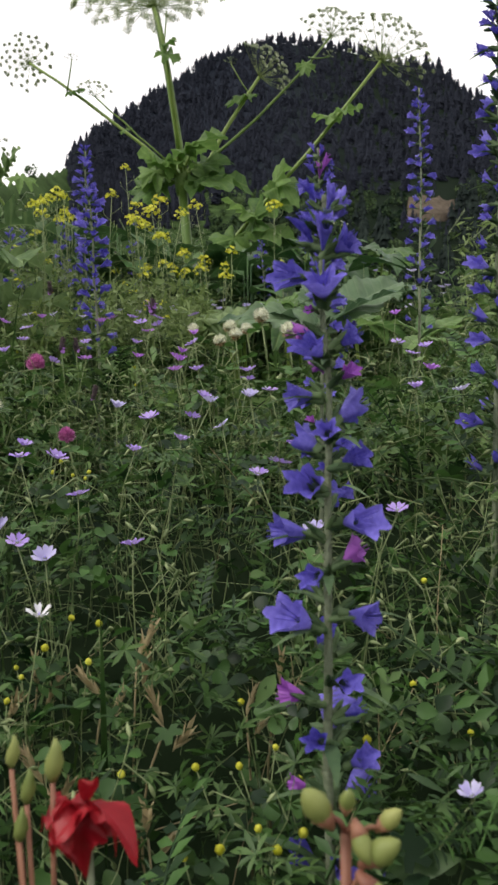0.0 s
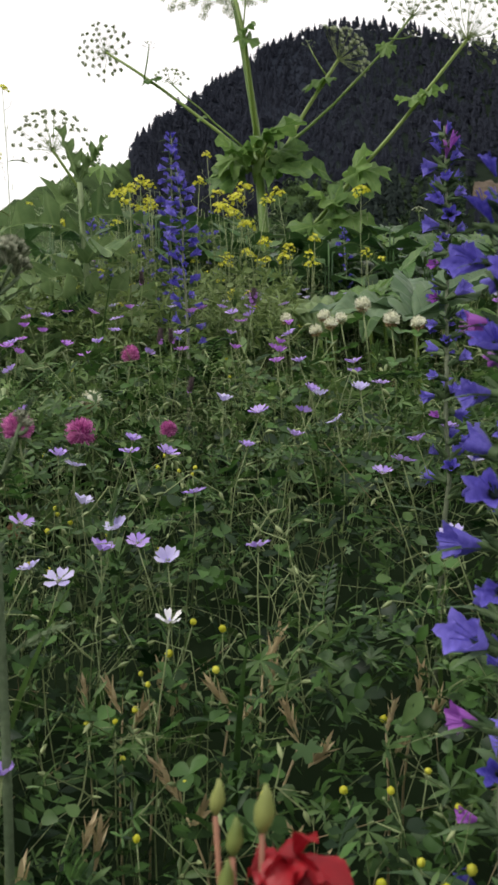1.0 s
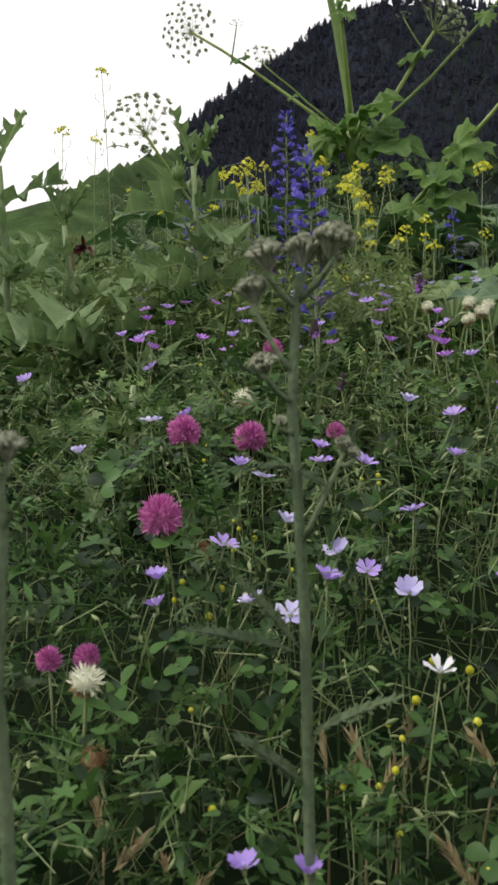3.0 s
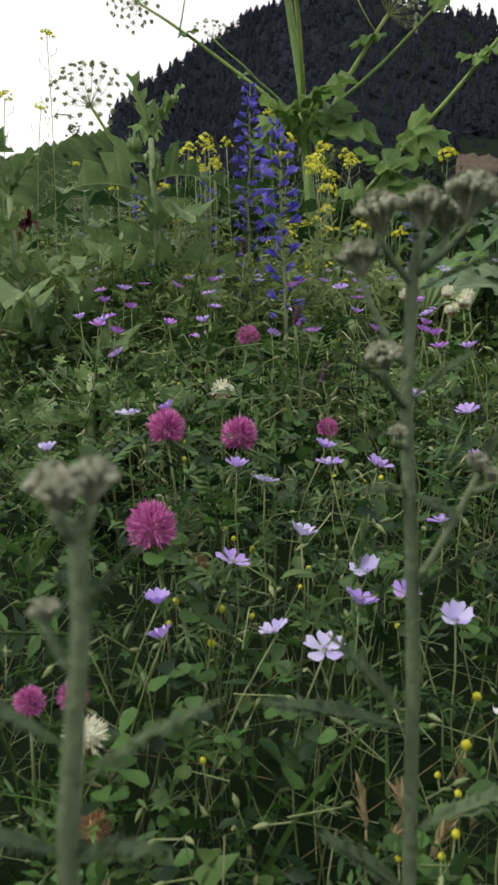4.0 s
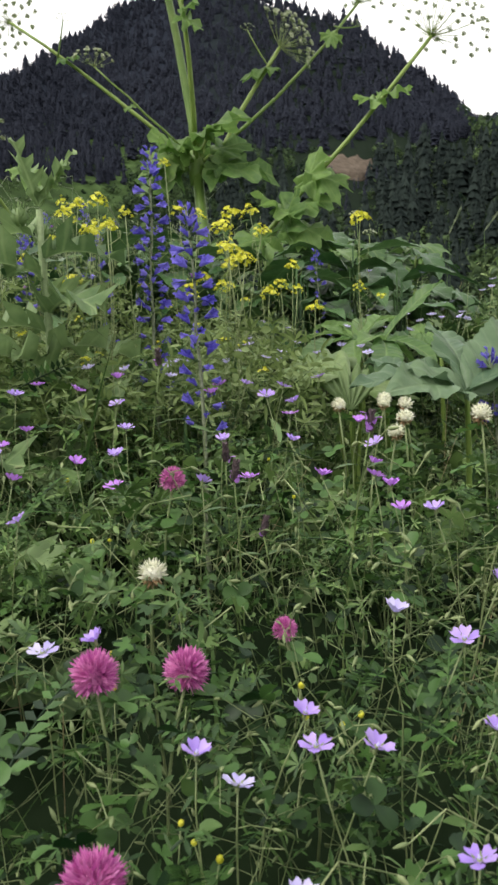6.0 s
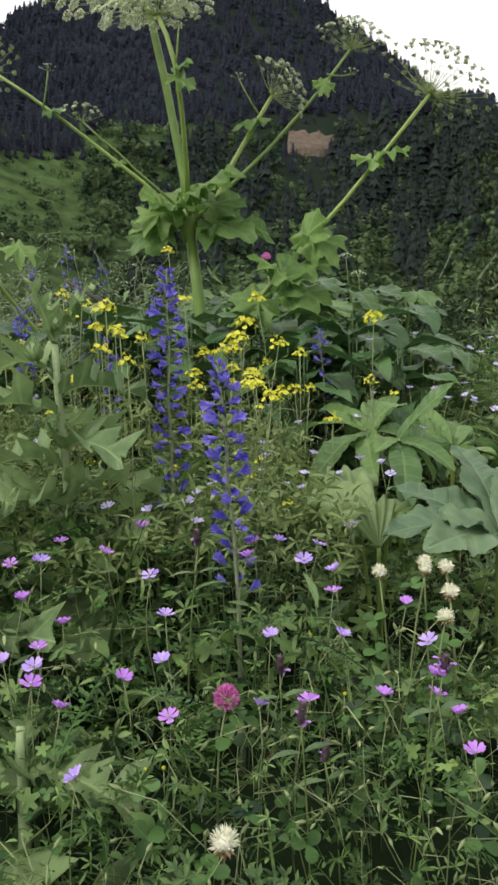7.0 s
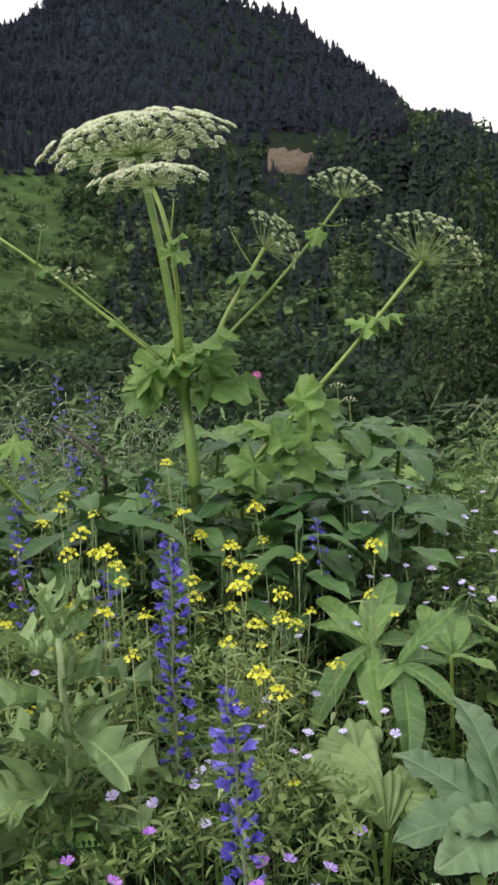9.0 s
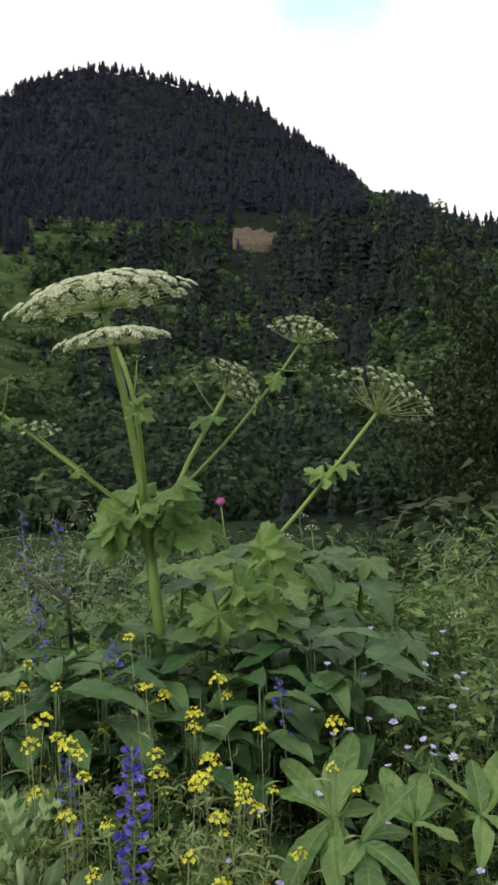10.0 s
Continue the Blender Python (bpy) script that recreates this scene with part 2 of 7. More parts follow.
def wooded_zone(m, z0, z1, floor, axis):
    """Turf blends into a darker floor colour between z0 and z1 along one axis."""
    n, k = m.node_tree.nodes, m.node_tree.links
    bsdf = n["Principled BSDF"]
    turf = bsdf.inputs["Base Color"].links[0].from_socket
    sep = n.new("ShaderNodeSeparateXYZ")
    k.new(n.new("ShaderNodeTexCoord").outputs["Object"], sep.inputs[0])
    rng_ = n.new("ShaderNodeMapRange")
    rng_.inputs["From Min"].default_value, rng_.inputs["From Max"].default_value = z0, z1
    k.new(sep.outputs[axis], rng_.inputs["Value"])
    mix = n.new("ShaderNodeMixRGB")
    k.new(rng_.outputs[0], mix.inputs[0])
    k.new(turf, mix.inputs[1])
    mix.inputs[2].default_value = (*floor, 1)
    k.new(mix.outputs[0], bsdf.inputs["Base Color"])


GROUND = earth_material("hill_turf_and_soil", [(0.016, 0.03, 0.011), (0.04, 0.07, 0.022), (0.07, 0.115, 0.04)], 0.1, 0.6, 0.5)
# high floor is bluish like the spruces, distance haze put into its colour
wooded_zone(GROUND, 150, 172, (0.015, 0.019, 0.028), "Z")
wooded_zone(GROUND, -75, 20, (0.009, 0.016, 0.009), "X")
SCAR = earth_material("bare_earth", [(0.045, 0.038, 0.03), (0.1, 0.08, 0.06), (0.145, 0.118, 0.092)], 0.25, 0.8, 0.6)


# ---- mesh tools ----
rng = np.random.default_rng(7)


def mesh(name, v, f, material, smooth=True):
    me = bpy.data.meshes.new(name)
    me.from_pydata(np.asarray(v, dtype=float).tolist(), [], [tuple(int(i) for i in q) for q in f])
    me.materials.append(material)
    if smooth:
        me.shade_smooth()
    return me


def big_mesh(name, v, tris, material, smooth=True):
    """A mesh of many triangles from arrays."""
    me = bpy.data.meshes.new(name)
    n = len(tris)
    me.vertices.add(len(v))
    me.vertices.foreach_set("co", np.ascontiguousarray(v, dtype=np.float32).ravel())
    me.loops.add(n * 3)
    me.polygons.add(n)
    me.polygons.foreach_set("loop_start", np.arange(0, n * 3, 3, dtype=np.int32))
    me.loops.foreach_set("vertex_index", np.ascontiguousarray(tris, dtype=np.int32).ravel())
    me.update(calc_edges=True)
    me.materials.append(material)
    if smooth:
        me.shade_smooth()
    return me


def join(*pieces):
    v, f, o = [], [], 0
    for pv, pf in pieces:
        v.append(np.asarray(pv, dtype=float))
        f += [tuple(i + o for i in q) for q in pf]
        o += len(pv)
    return np.vstack(v), f


def moved(piece, m):
    v = np.asarray(piece[0], dtype=float)
    a = np.array(m)
    return v @ a[:3, :3].T + a[:3, 3], piece[1]


def to_tris(f):
    out = []
    for q in f:
        out += [(q[0], q[i], q[i + 1]) for i in range(1, len(q) - 1)]
    return np.array(out)


def scatter(pieces, places):
    """places: (which, 4x4 array) rows; pieces: templates. Returns joined vertices and triangles."""
    vs, ts, o = [], [], 0
    for i, (tv, tf) in enumerate(pieces):
        ms = np.array([m for w, m in places if w == i])
        if not len(ms):
            continue
        tv, tt = np.asarray(tv, dtype=float), to_tris(tf)
        v = np.einsum("mij,nj->mni", ms[:, :3, :3], tv) + ms[:, None, :3, 3]
        t = tt[None] + (np.arange(len(ms)) * len(tv))[:, None, None] + o
        vs.append(v.reshape(-1, 3))
        ts.append(t.reshape(-1, 3))
        o += v.shape[0] * v.shape[1]
    return np.vstack(vs), np.vstack(ts)


def tube(points, radii, sides=6, cap=True, flute=0.0):
    pts = [Vector(p) for p in points]
    v, f = [], []
    for i, p in enumerate(pts):
        d = (pts[min(i + 1, len(pts) - 1)] - pts[max(i - 1, 0)]).normalized()
        a = d.cross(Vector((0.13, 0.95, 0.27))).normalized()
        b = d.cross(a)
        for s in range(sides):
            w = 2 * math.pi * s / sides
            v.append(p + radii[i] * (1 + flute * (s % 2)) * (math.cos(w) * a + math.sin(w) * b))
    for i in range(len(pts) - 1):
        for s in range(sides):
            q = (s + 1) % sides
            f.append((i * sides + s, i * sides + q, (i + 1) * sides + q, (i + 1) * sides + s))
    if cap:
        f.append(tuple(range((len(pts) - 1) * sides, len(pts) * sides)))
        f.append(tuple(range(sides - 1, -1, -1)))
    return np.array([list(p) for p in v]), f


def bend(a, b, sag=0.0, n=6, wob=0.0, side=None):
    """Points from a to b, bowed by sag along side."""
    a, b = Vector(a), Vector(b)
    s = Vector(side) if side else Vector((0, 0, -1))
    out = []
    for i in range(n + 1):
        u = i / n
        out.append(a.lerp(b, u) + s * sag * 4 * u * (1 - u) + Vector(rng.normal(0, wob, 3)) * (0 < i < n))
    return out


def taper(r0, r1, n):
    return [r0 + (r1 - r0) * i / n for i in range(n + 1)]


def blade(length, width, n=5, fold=0.25, droop=0.3, peak=0.45, twist=0.0):
    """A leaf along +Y with a folded midrib, hanging down towards its tip."""
    v, f = [], []
    for i in range(n + 1):
        u = i / n
        w = width * 0.5 * (math.sin(math.pi * min(1, u / (2 * peak))) if u < peak else math.cos(0.5 * math.pi * (u - peak) / (1 - peak))) if 0 < i < n else width * 0.03
        y, z = length * u * (1 - 0.25 * droop * u), -droop * length * u * u
        c, s = math.cos(twist * u), math.sin(twist * u)
        for e in (-1, 0, 1):
            px, pz = e * w, abs(e) * w * fold
            v.append((px * c - pz * s, y, z + px * s + pz * c))
    for i in range(n):
        for e in range(2):
            a = i * 3 + e
            f.append((a, a + 1, a + 4, a + 3))
    return np.array(v), f


def palmate(radius, lobes=5, cut=0.45, cup=0.25, steps=4):
    """A round lobed leaf, its stalk end at the origin, spreading along +Y."""
    v, f = [(0, 0, 0)], []
    n = lobes * steps
    for i in range(n + 1):
        u = i / n
        a = radians(-150 + 300 * u)
        r = radius * (1 - cut * (0.5 + 0.5 * math.cos(2 * math.pi * lobes * u)) ** 1.5) * (1.0 - 0.25 * abs(2 * u - 1))
        x, y = r * math.sin(a), r * math.cos(a)
        v.append((x, y + radius * 0.1, cup * r * r / radius - 0.12 * radius * abs(math.sin(lobes * math.pi * u))))
    for i in range(n):
        f.append((0, i + 2, i + 1))
    return np.array(v), f


def cut_leaf(radius, lobes=5, seed=0, fine=True):
    """A deeply divided leaf: narrow segments spreading like fingers, each with side points."""
    r = random.Random(seed)
    pieces = []
    for i in range(lobes):
        a = -115 + 230 * i / (lobes - 1) + r.uniform(-6, 6)
        k = radius * (1 - 0.3 * abs(a) / 115) * r.uniform(0.85, 1.1)
        m = pose(0, 0, 0, r.uniform(-4, 18), 0, a)
        pieces.append(moved(blade(k, k * 0.24, 3, 0.3, r.uniform(0.1, 0.4), 0.55), m))
        if fine:
            for e in (-1, 1):
                pieces.append(moved(blade(k * 0.5, k * 0.17, 2, 0.3, 0.2, 0.5), m @ pose(0, k * r.uniform(0.38, 0.5), 0, r.uniform(-5, 10), 0, e * r.uniform(28, 42))))
    return join(*pieces)


def leaflet(length, width, n=4):
    """A clover leaflet along +Y: narrow foot, broad rounded end with a slight notch, folded on its midrib."""
    v, f = [], []
    for i in range(n + 1):
        u = i / n
        w = width * 0.5 * (math.sin(math.pi * (0.04 + 0.82 * u ** 1.25)) ** 0.85)
        for e in (-1, 0, 1):
            v.append((e * w, length * (u - (0.06 if i == n and e == 0 else 0) - 0.05 * u * abs(e)), 0.3 * w * abs(e) - 0.14 * length * u * u))
    for i in range(n):
        for e in range(2):
            a = i * 3 + e
            f.append((a, a + 1, a + 4, a + 3))
    return np.array(v), f


def trefoil(r, n=4):
    b = leaflet(r, r * 0.82, n)
    return join(*[moved(b, pose(0, 0, 0, 12, 0, a)) for a in (0, 115, -115)])


def pinnate(length, pairs=8, leaflet=0.014, width=0.006):
    pieces = [tube(bend((0, 0, 0), (0, length, -0.15 * length), -0.05 * length, 3), taper(0.0008, 0.0004, 3), 3, False)]
    b = blade(leaflet, width, 2, 0.2, 0.15, 0.5)
    for i in range(pairs):
        u = 0.15 + 0.8 * i / pairs
        k = 1 - 0.5 * u
        for e in (-1, 1):
            m = pose(0, length * u, -0.15 * length * u + 0.05 * length * 4 * u * (1 - u), 8, 0, e * -65) @ Matrix.Diagonal((k, k, k, 1))
            pieces.append(moved(b, m))
    return join(*pieces)


def lobed_leaf(length, width, lobes=4, depth=0.4, ripple=0.1, fold=0.18, droop=0.35, n=30, k=5, teeth=0.06, seed=0, belly=0.75, frill=0.0):
    """A large leaf along +Y with lobed, toothed edges, a sunken midrib and rippled flesh."""
    r = random.Random(seed)
    v, f = [], []
    ph = [r.uniform(0, 6.28) for _ in range(4)]
    for i in range(n + 1):
        u = i / n
        env = (math.sin(math.pi * min(1.0, u ** belly)) ** 0.7 if i < n else 0) + (0.02 if i in (0, n) else 0)
        lobe = 1 - depth * (0.5 + 0.5 * math.cos(2 * math.pi * lobes * u))
        tooth = 1 + teeth * (1 if i % 2 else -1) * r.uniform(0.4, 1.5) + r.uniform(-0.5, 0.5) * teeth
        for j in range(-k, k + 1):
            e = j / k
            w = width * 0.5 * env * (lobe if abs(e) > 0.01 else 1) * (tooth if abs(j) == k else 1)
            x = e * w
            y = length * (u * (1 - 0.2 * droop * u) + 0.16 * abs(e) * lobe * env * width / length * 0.7)
            z = -droop * length * u * u + fold * abs(x) - 0.5 * fold * abs(x) * abs(e)
            z += ripple * width * (abs(e) ** 1.5) * math.sin(2 * math.pi * lobes * 1.5 * u + ph[0 if e < 0 else 1] + 2 * e) * 0.5
            z += 0.25 * ripple * width * math.sin(9 * u + ph[2]) * e
            z += 0.026 * width * math.sin(2 * math.pi * 7 * (u - 0.3 * abs(e) * width / length)) * min(1, 3 * abs(e)) * env
            z += frill * width * abs(e) ** 3 * math.sin(2 * math.pi * 9 * u + ph[3] + 1.5 * math.sin(7 * u)) * env
            v.append((x, y, z))
    m = 2 * k + 1
    for i in range(n):
        for j in range(m - 1):
            a = i * m + j
            f.append((a, a + 1, a + m + 1, a + m))
    return np.array(v), f


def maple_leaf(radius, lobes=((0, 1.0), (48, 0.92), (-48, 0.92), (98, 0.7), (-98, 0.7)), core=0.42, ripple=0.16, droop=0.25, seed=0):
    """A palmate leaf of pointed, toothed lobes with ruffled flesh, its stalk end at the origin, spreading along +Y."""
    r = random.Random(seed)
    spokes, rings = 56, 5
    ph, ph2 = r.uniform(0, 6.28), r.uniform(0, 6.28)
    tips = [(a + r.uniform(-6, 6), k * r.uniform(0.85, 1.1)) for a, k in lobes]
    v, f = [(0, radius * 0.3, 0)], []
    for q in range(1, rings + 1):
        u = q / rings
        for i in range(spokes):
            a = -180 + 360 * i / spokes
            full = max(k * math.exp(-(((a - c + 180) % 360 - 180) / (23 if len(lobes) < 6 else 17)) ** 2) for c, k in tips)
            reach = core + (1 - core) * full if abs(a) < 150 else core * (0.45 + 0.5 * (180 - abs(a)) / 30)
            if q == rings:
                reach *= 1 + 0.045 * (1 if i % 2 else -1) * r.uniform(0.3, 1.6)
            rad = radius * reach * u
            x, y = rad * math.sin(radians(a)), radius * 0.3 + rad * math.cos(radians(a))
            d = math.hypot(x, y)
            z = -droop * d * d / radius + ripple * radius * u * u * (0.5 * math.sin(5 * radians(a) * 1.4 + ph) + 0.3 * math.sin(9 * radians(a) + ph2)) + 0.05 * radius * (1 - full) * u
            z += 0.09 * radius * noise.noise((x / radius * 5.0 + ph, y / radius * 5.0, ph2)) * u
            v.append((x, y, z))
    for i in range(spokes):
        n = (i + 1) % spokes
        f.append((0, 1 + n, 1 + i))
        for q in range(rings - 1):
            b, c = 1 + q * spokes + i, 1 + q * spokes + n
            f.append((b, c, c + spokes, b + spokes))
    return np.array(v), f


def fan_leaf(radius, span, pleats, seed, cup=0.35):
    """A round leaf folded in pleats from its stalk end at the origin, with a toothed rim, spreading along +Y."""
    r = random.Random(seed)
    cols, rings = pleats * 4, 7
    reach = [1 - 0.3 * r.random() for _ in range(pleats + 1)]
    v, f = [], []
    for q in range(rings + 1):
        u = 0.06 + 0.94 * q / rings
        for i in range(cols + 1):
            a = radians(span) * (i / cols - 0.5)
            fold = (0.0, 0.6, 1.0, 0.6)[i % 4]
            rim = (reach[i // 4] * (1 - i % 4 / 4) + reach[min(pleats, i // 4 + 1)] * (i % 4 / 4)) * (0.86 + 0.14 * fold) + (r.uniform(-0.03, 0.03) if q == rings else 0)
            d = radius * u * rim
            v.append((d * math.sin(a), d * math.cos(a), radius * (0.075 * u * (fold - 0.5) * (0.6 + 0.8 * reach[i // 4 - 1]) + 0.07 * u * u * noise.noise((5 * math.sin(a) * u, 5 * math.cos(a) * u, seed)) + cup * u * u * (1 - math.cos(a)) + 0.12 * u * math.sin(2.3 * a + seed)) - 0.25 * radius * u ** 3))
    m = cols + 1
    for q in range(rings):
        for i in range(cols):
            b = q * m + i
            f.append((b, b + 1, b + m + 1, b + m))
    return np.array(v), f


def facing(at, way, normal):
    """A pose at a place: +Y along way, +Z as near to normal as may be."""
    y = Vector(way).normalized()
    x = y.cross(Vector(normal)).normalized()
    return Matrix.Translation(at) @ Matrix((x, y, x.cross(y))).transposed().to_4x4()


def part(name, what, material, parent, label="", at=None):
    """Links a mesh, or a piece made into one, as one object under a thing or a part."""
    me = what if isinstance(what, bpy.types.Mesh) else mesh(name, what[0], what[1], material)
    ob = new(name, me)
    ob.parent = parent
    if at is not None:
        ob.matrix_basis = at
    if label:
        ob["label"] = label
    return ob


def thing(name, at, label, category, group=""):
    ob = new(name)
    ob.empty_display_size = 0.02
    ob.matrix_basis = at if isinstance(at, Matrix) else Matrix.Translation(at)
    return tagged(ob, label, category, group)


def aim(at, way, spin=0.0):
    """A pose at a place whose +Z points along way."""
    q = Vector(way).to_track_quat("Z", "Y")
    return Matrix.Translation(at) @ q.to_matrix().to_4x4() @ pose(0, 0, 0, 0, 0, spin)


# ---- lie of the land ----
BANK_Y = [-60, -1, 0, 0.5, 0.78, 1.0, 1.4, 1.8, 2.3, 3.0, 3.6, 6, 15, 60]
BANK_Z = [-1.0, 0, 0.06, 0.19, 0.28, 0.36, 0.46, 0.5, 0.53, 0.6, 0.53, -0.6, -4, -10]
SWARD_Y = [0, 0.5, 0.78, 1.0, 1.4, 1.8, 2.3, 3.0, 3.6]
SWARD_Z = [0.2, 0.33, 0.44, 0.54, 0.67, 0.75, 0.83, 0.88, 0.78]
RIDGE_AZ = [-180, -70, -40, -28, -24, -19, -17, -12.7, -9, -4.5, -0.9, 4, 6.8, 9.3, 12.7, 14.5, 18, 20, 23, 30, 60, 180]
RIDGE_EL = [5, 8, 11, 13.2, 15.6, 17.2, 19.0, 21.9, 24.1, 25.2, 24.9, 23.7, 22.6, 20.7, 18.5, 16.3, 15.7, 14.7, 13.7, 11.5, 8, 5]
RIDGE_R = [300, 300, 280, 260, 300, 420, 520, 680, 780, 820, 820, 820, 820, 800, 760, 700, 560, 520, 500, 450, 400, 300]


def sward(y):
    return float(np.interp(y, SWARD_Y, SWARD_Z))


def bank(x, y):
    return float(np.interp(y, BANK_Y, BANK_Z)) + 0.02 * noise.noise((x * 3.1, y * 3.1, 0.0))


def ridge(az):
    return float(np.interp(az, RIDGE_AZ, RIDGE_EL)), float(np.interp(az, RIDGE_AZ, RIDGE_R))


def land(x, y):
    r = math.hypot(x, y)
    near = bank(x, y)
    if r < 12:
        return near
    az = math.degrees(math.atan2(x, y))
    el, far_r = ridge(az)
    u = min(1.0, max(0.0, (r - 50) / (far_r - 50)))
    a = -9 + (el + 9) * u ** 0.65
    h = 1 + min(r, far_r) * math.tan(radians(a)) - max(0.0, r - far_r) * 0.3
    h += noise.noise((x * 0.02, y * 0.02, 3.0)) * 5 * min(1, r / 200) * (1 - u) + noise.noise((x * 0.08, y * 0.08, 5.0)) * (0.4 if az < -14 else 1.0) * min(1, r / 100)
    s = min(1.0, (r - 12) / 38)
    s = s * s * (3 - 2 * s)
    return near * (1 - s) + h * s


def on_slope(az, el):
    """The place on the far slope that is seen at an azimuth and an elevation."""
    top, far_r = ridge(az)
    u = min(1.0, max(0.0, (el + 9) / (top + 9))) ** (1 / 0.65)
    r = 50 + (far_r - 50) * u
    x, y = r * math.sin(radians(az)), r * math.cos(radians(az))
    return x, y, land(x, y), r


def build_ground():
    az = sorted(set([round(-180 + i * 6.0, 2) for i in range(60)] + [round(-42 + i * 0.5, 2) for i in range(169)]))
    rings = [0.06 * 1.078 ** i for i in range(100)]
    while rings[-1] < 1500:
        rings.append(rings[-1] * 1.028)
    v, f = [(0, 0, bank(0, 0))], []
    for r in rings:
        for a in az:
            x, y = r * math.sin(radians(a)), r * math.cos(radians(a))
            v.append((x, y, land(x, y)))
    m = len(az)
    for j in range(m):
        f.append((0, 1 + (j + 1) % m, 1 + j))
    for i in range(len(rings) - 1):
        for j in range(m):
            a, b = 1 + i * m + j, 1 + i * m + (j + 1) % m
            f.append((a, b, b + m, a + m))
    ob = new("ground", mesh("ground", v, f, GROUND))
    tagged(ob, "grassy bank, valley and wooded mountain slope", "ground", kind="structure")


build_ground()


def build_scar():
    """A bare landslip on the slope, under a grassy edge."""
    v, f, nu, nv = [], [], 22, 12
    for i in range(nu + 1):
        for j in range(nv + 1):
            a, b = i / nu, j / nv
            edge = 0.25 * noise.noise((a * 6, b * 3, 1.0))
            az, el = 4.6 + 3.3 * (a + edge * (b - 0.5) * 0.9), 13.75 + (1.35 + 0.6 * noise.noise((a * 5, 0, 2)) - 0.5 * abs(a - 0.4)) * b - 0.35 * a + 0.35 * noise.noise((a * 4, 3, 2)) * (1 - b)
            x, y, z, r = on_slope(az, el)
            lift = 3.0 + 1.2 * noise.noise((a * 9, b * 5, 4.0))
            if i in (0, nu) or j in (0, nv):
                lift = -4.0
            v.append((x, y - 2, z + lift))
    for i in range(nu):
        for j in range(nv):
            q = i * (nv + 1) + j
            f.append((q, q + nv + 1, q + nv + 2, q + 1))
    ob = new("landslip", mesh("landslip", v, f, SCAR))
    tagged(ob, "bare brown landslip scar on the wooded slope", "landslip", kind="structure")


build_scar()


# ---- far woods ----
def spruce_piece(seed, layers=7, points=5):
    r = random.Random(seed)
    pieces = []
    fat = r.uniform(0.13, 0.2)
    for i in range(layers):
        u = i / layers
        z, h, w = 0.03 + 0.93 * u + r.uniform(-0.02, 0.02), 0.26 * (1 - 0.4 * u), fat * (1 - u) ** 0.7 * r.uniform(0.8, 1.15) + 0.012
        ox, oy = r.uniform(-0.02, 0.02) * (1 - u), r.uniform(-0.02, 0.02) * (1 - u)
        v, f = [(0, 0, min(1.0, z + h))], []
        for s in range(points * 2):
            a = math.pi * s / points + r.uniform(-0.25, 0.25) + i
            k = w * (r.uniform(0.75, 1.3) if s % 2 else r.uniform(0.35, 0.65))
            v.append((ox + k * math.cos(a), oy + k * math.sin(a), z - (0.06 if s % 2 else 0.0) * r.uniform(0.3, 1.6)))
        for s in range(points * 2):
            f.append((0, 1 + s, 1 + (s + 1) % (points * 2)))
        pieces.append((np.array(v), f))
    return join(*pieces)


def clump_piece(seed, n=46, flat=0.85, small=1.0):
    """A bush or round crown of many small leaf clumps with gaps, one across."""
    r = random.Random(seed)
    lumps = [(Vector((r.uniform(-0.3, 0.3), r.uniform(-0.3, 0.3), r.uniform(0.2, 0.75) * flat)), r.uniform(0.18, 0.3)) for _ in range(7)]
    pieces = []
    for _ in range(n):
        c, k = r.choice(lumps)
        d = Vector((r.gauss(0, 1), r.gauss(0, 1), r.gauss(0.2, 1))).normalized()
        p = c + d * k * r.uniform(0.75, 1.1)
        s = r.uniform(0.055, 0.125) * small
        t = aim(p, d + Vector((r.uniform(-0.35, 0.35), r.uniform(-0.35, 0.35), r.uniform(-0.1, 0.5))), r.uniform(0, 360))
        pieces.append(moved((np.array([(-s, -s * 0.6, 0), (s * 0.9, -s * 0.5, -s * 0.3), (s * 0.7, s * 0.7, 0), (-s * 0.6, s * 0.8, -s * 0.25)]), [(0, 1, 2), (0, 2, 3)]), t))
    return join(*pieces)


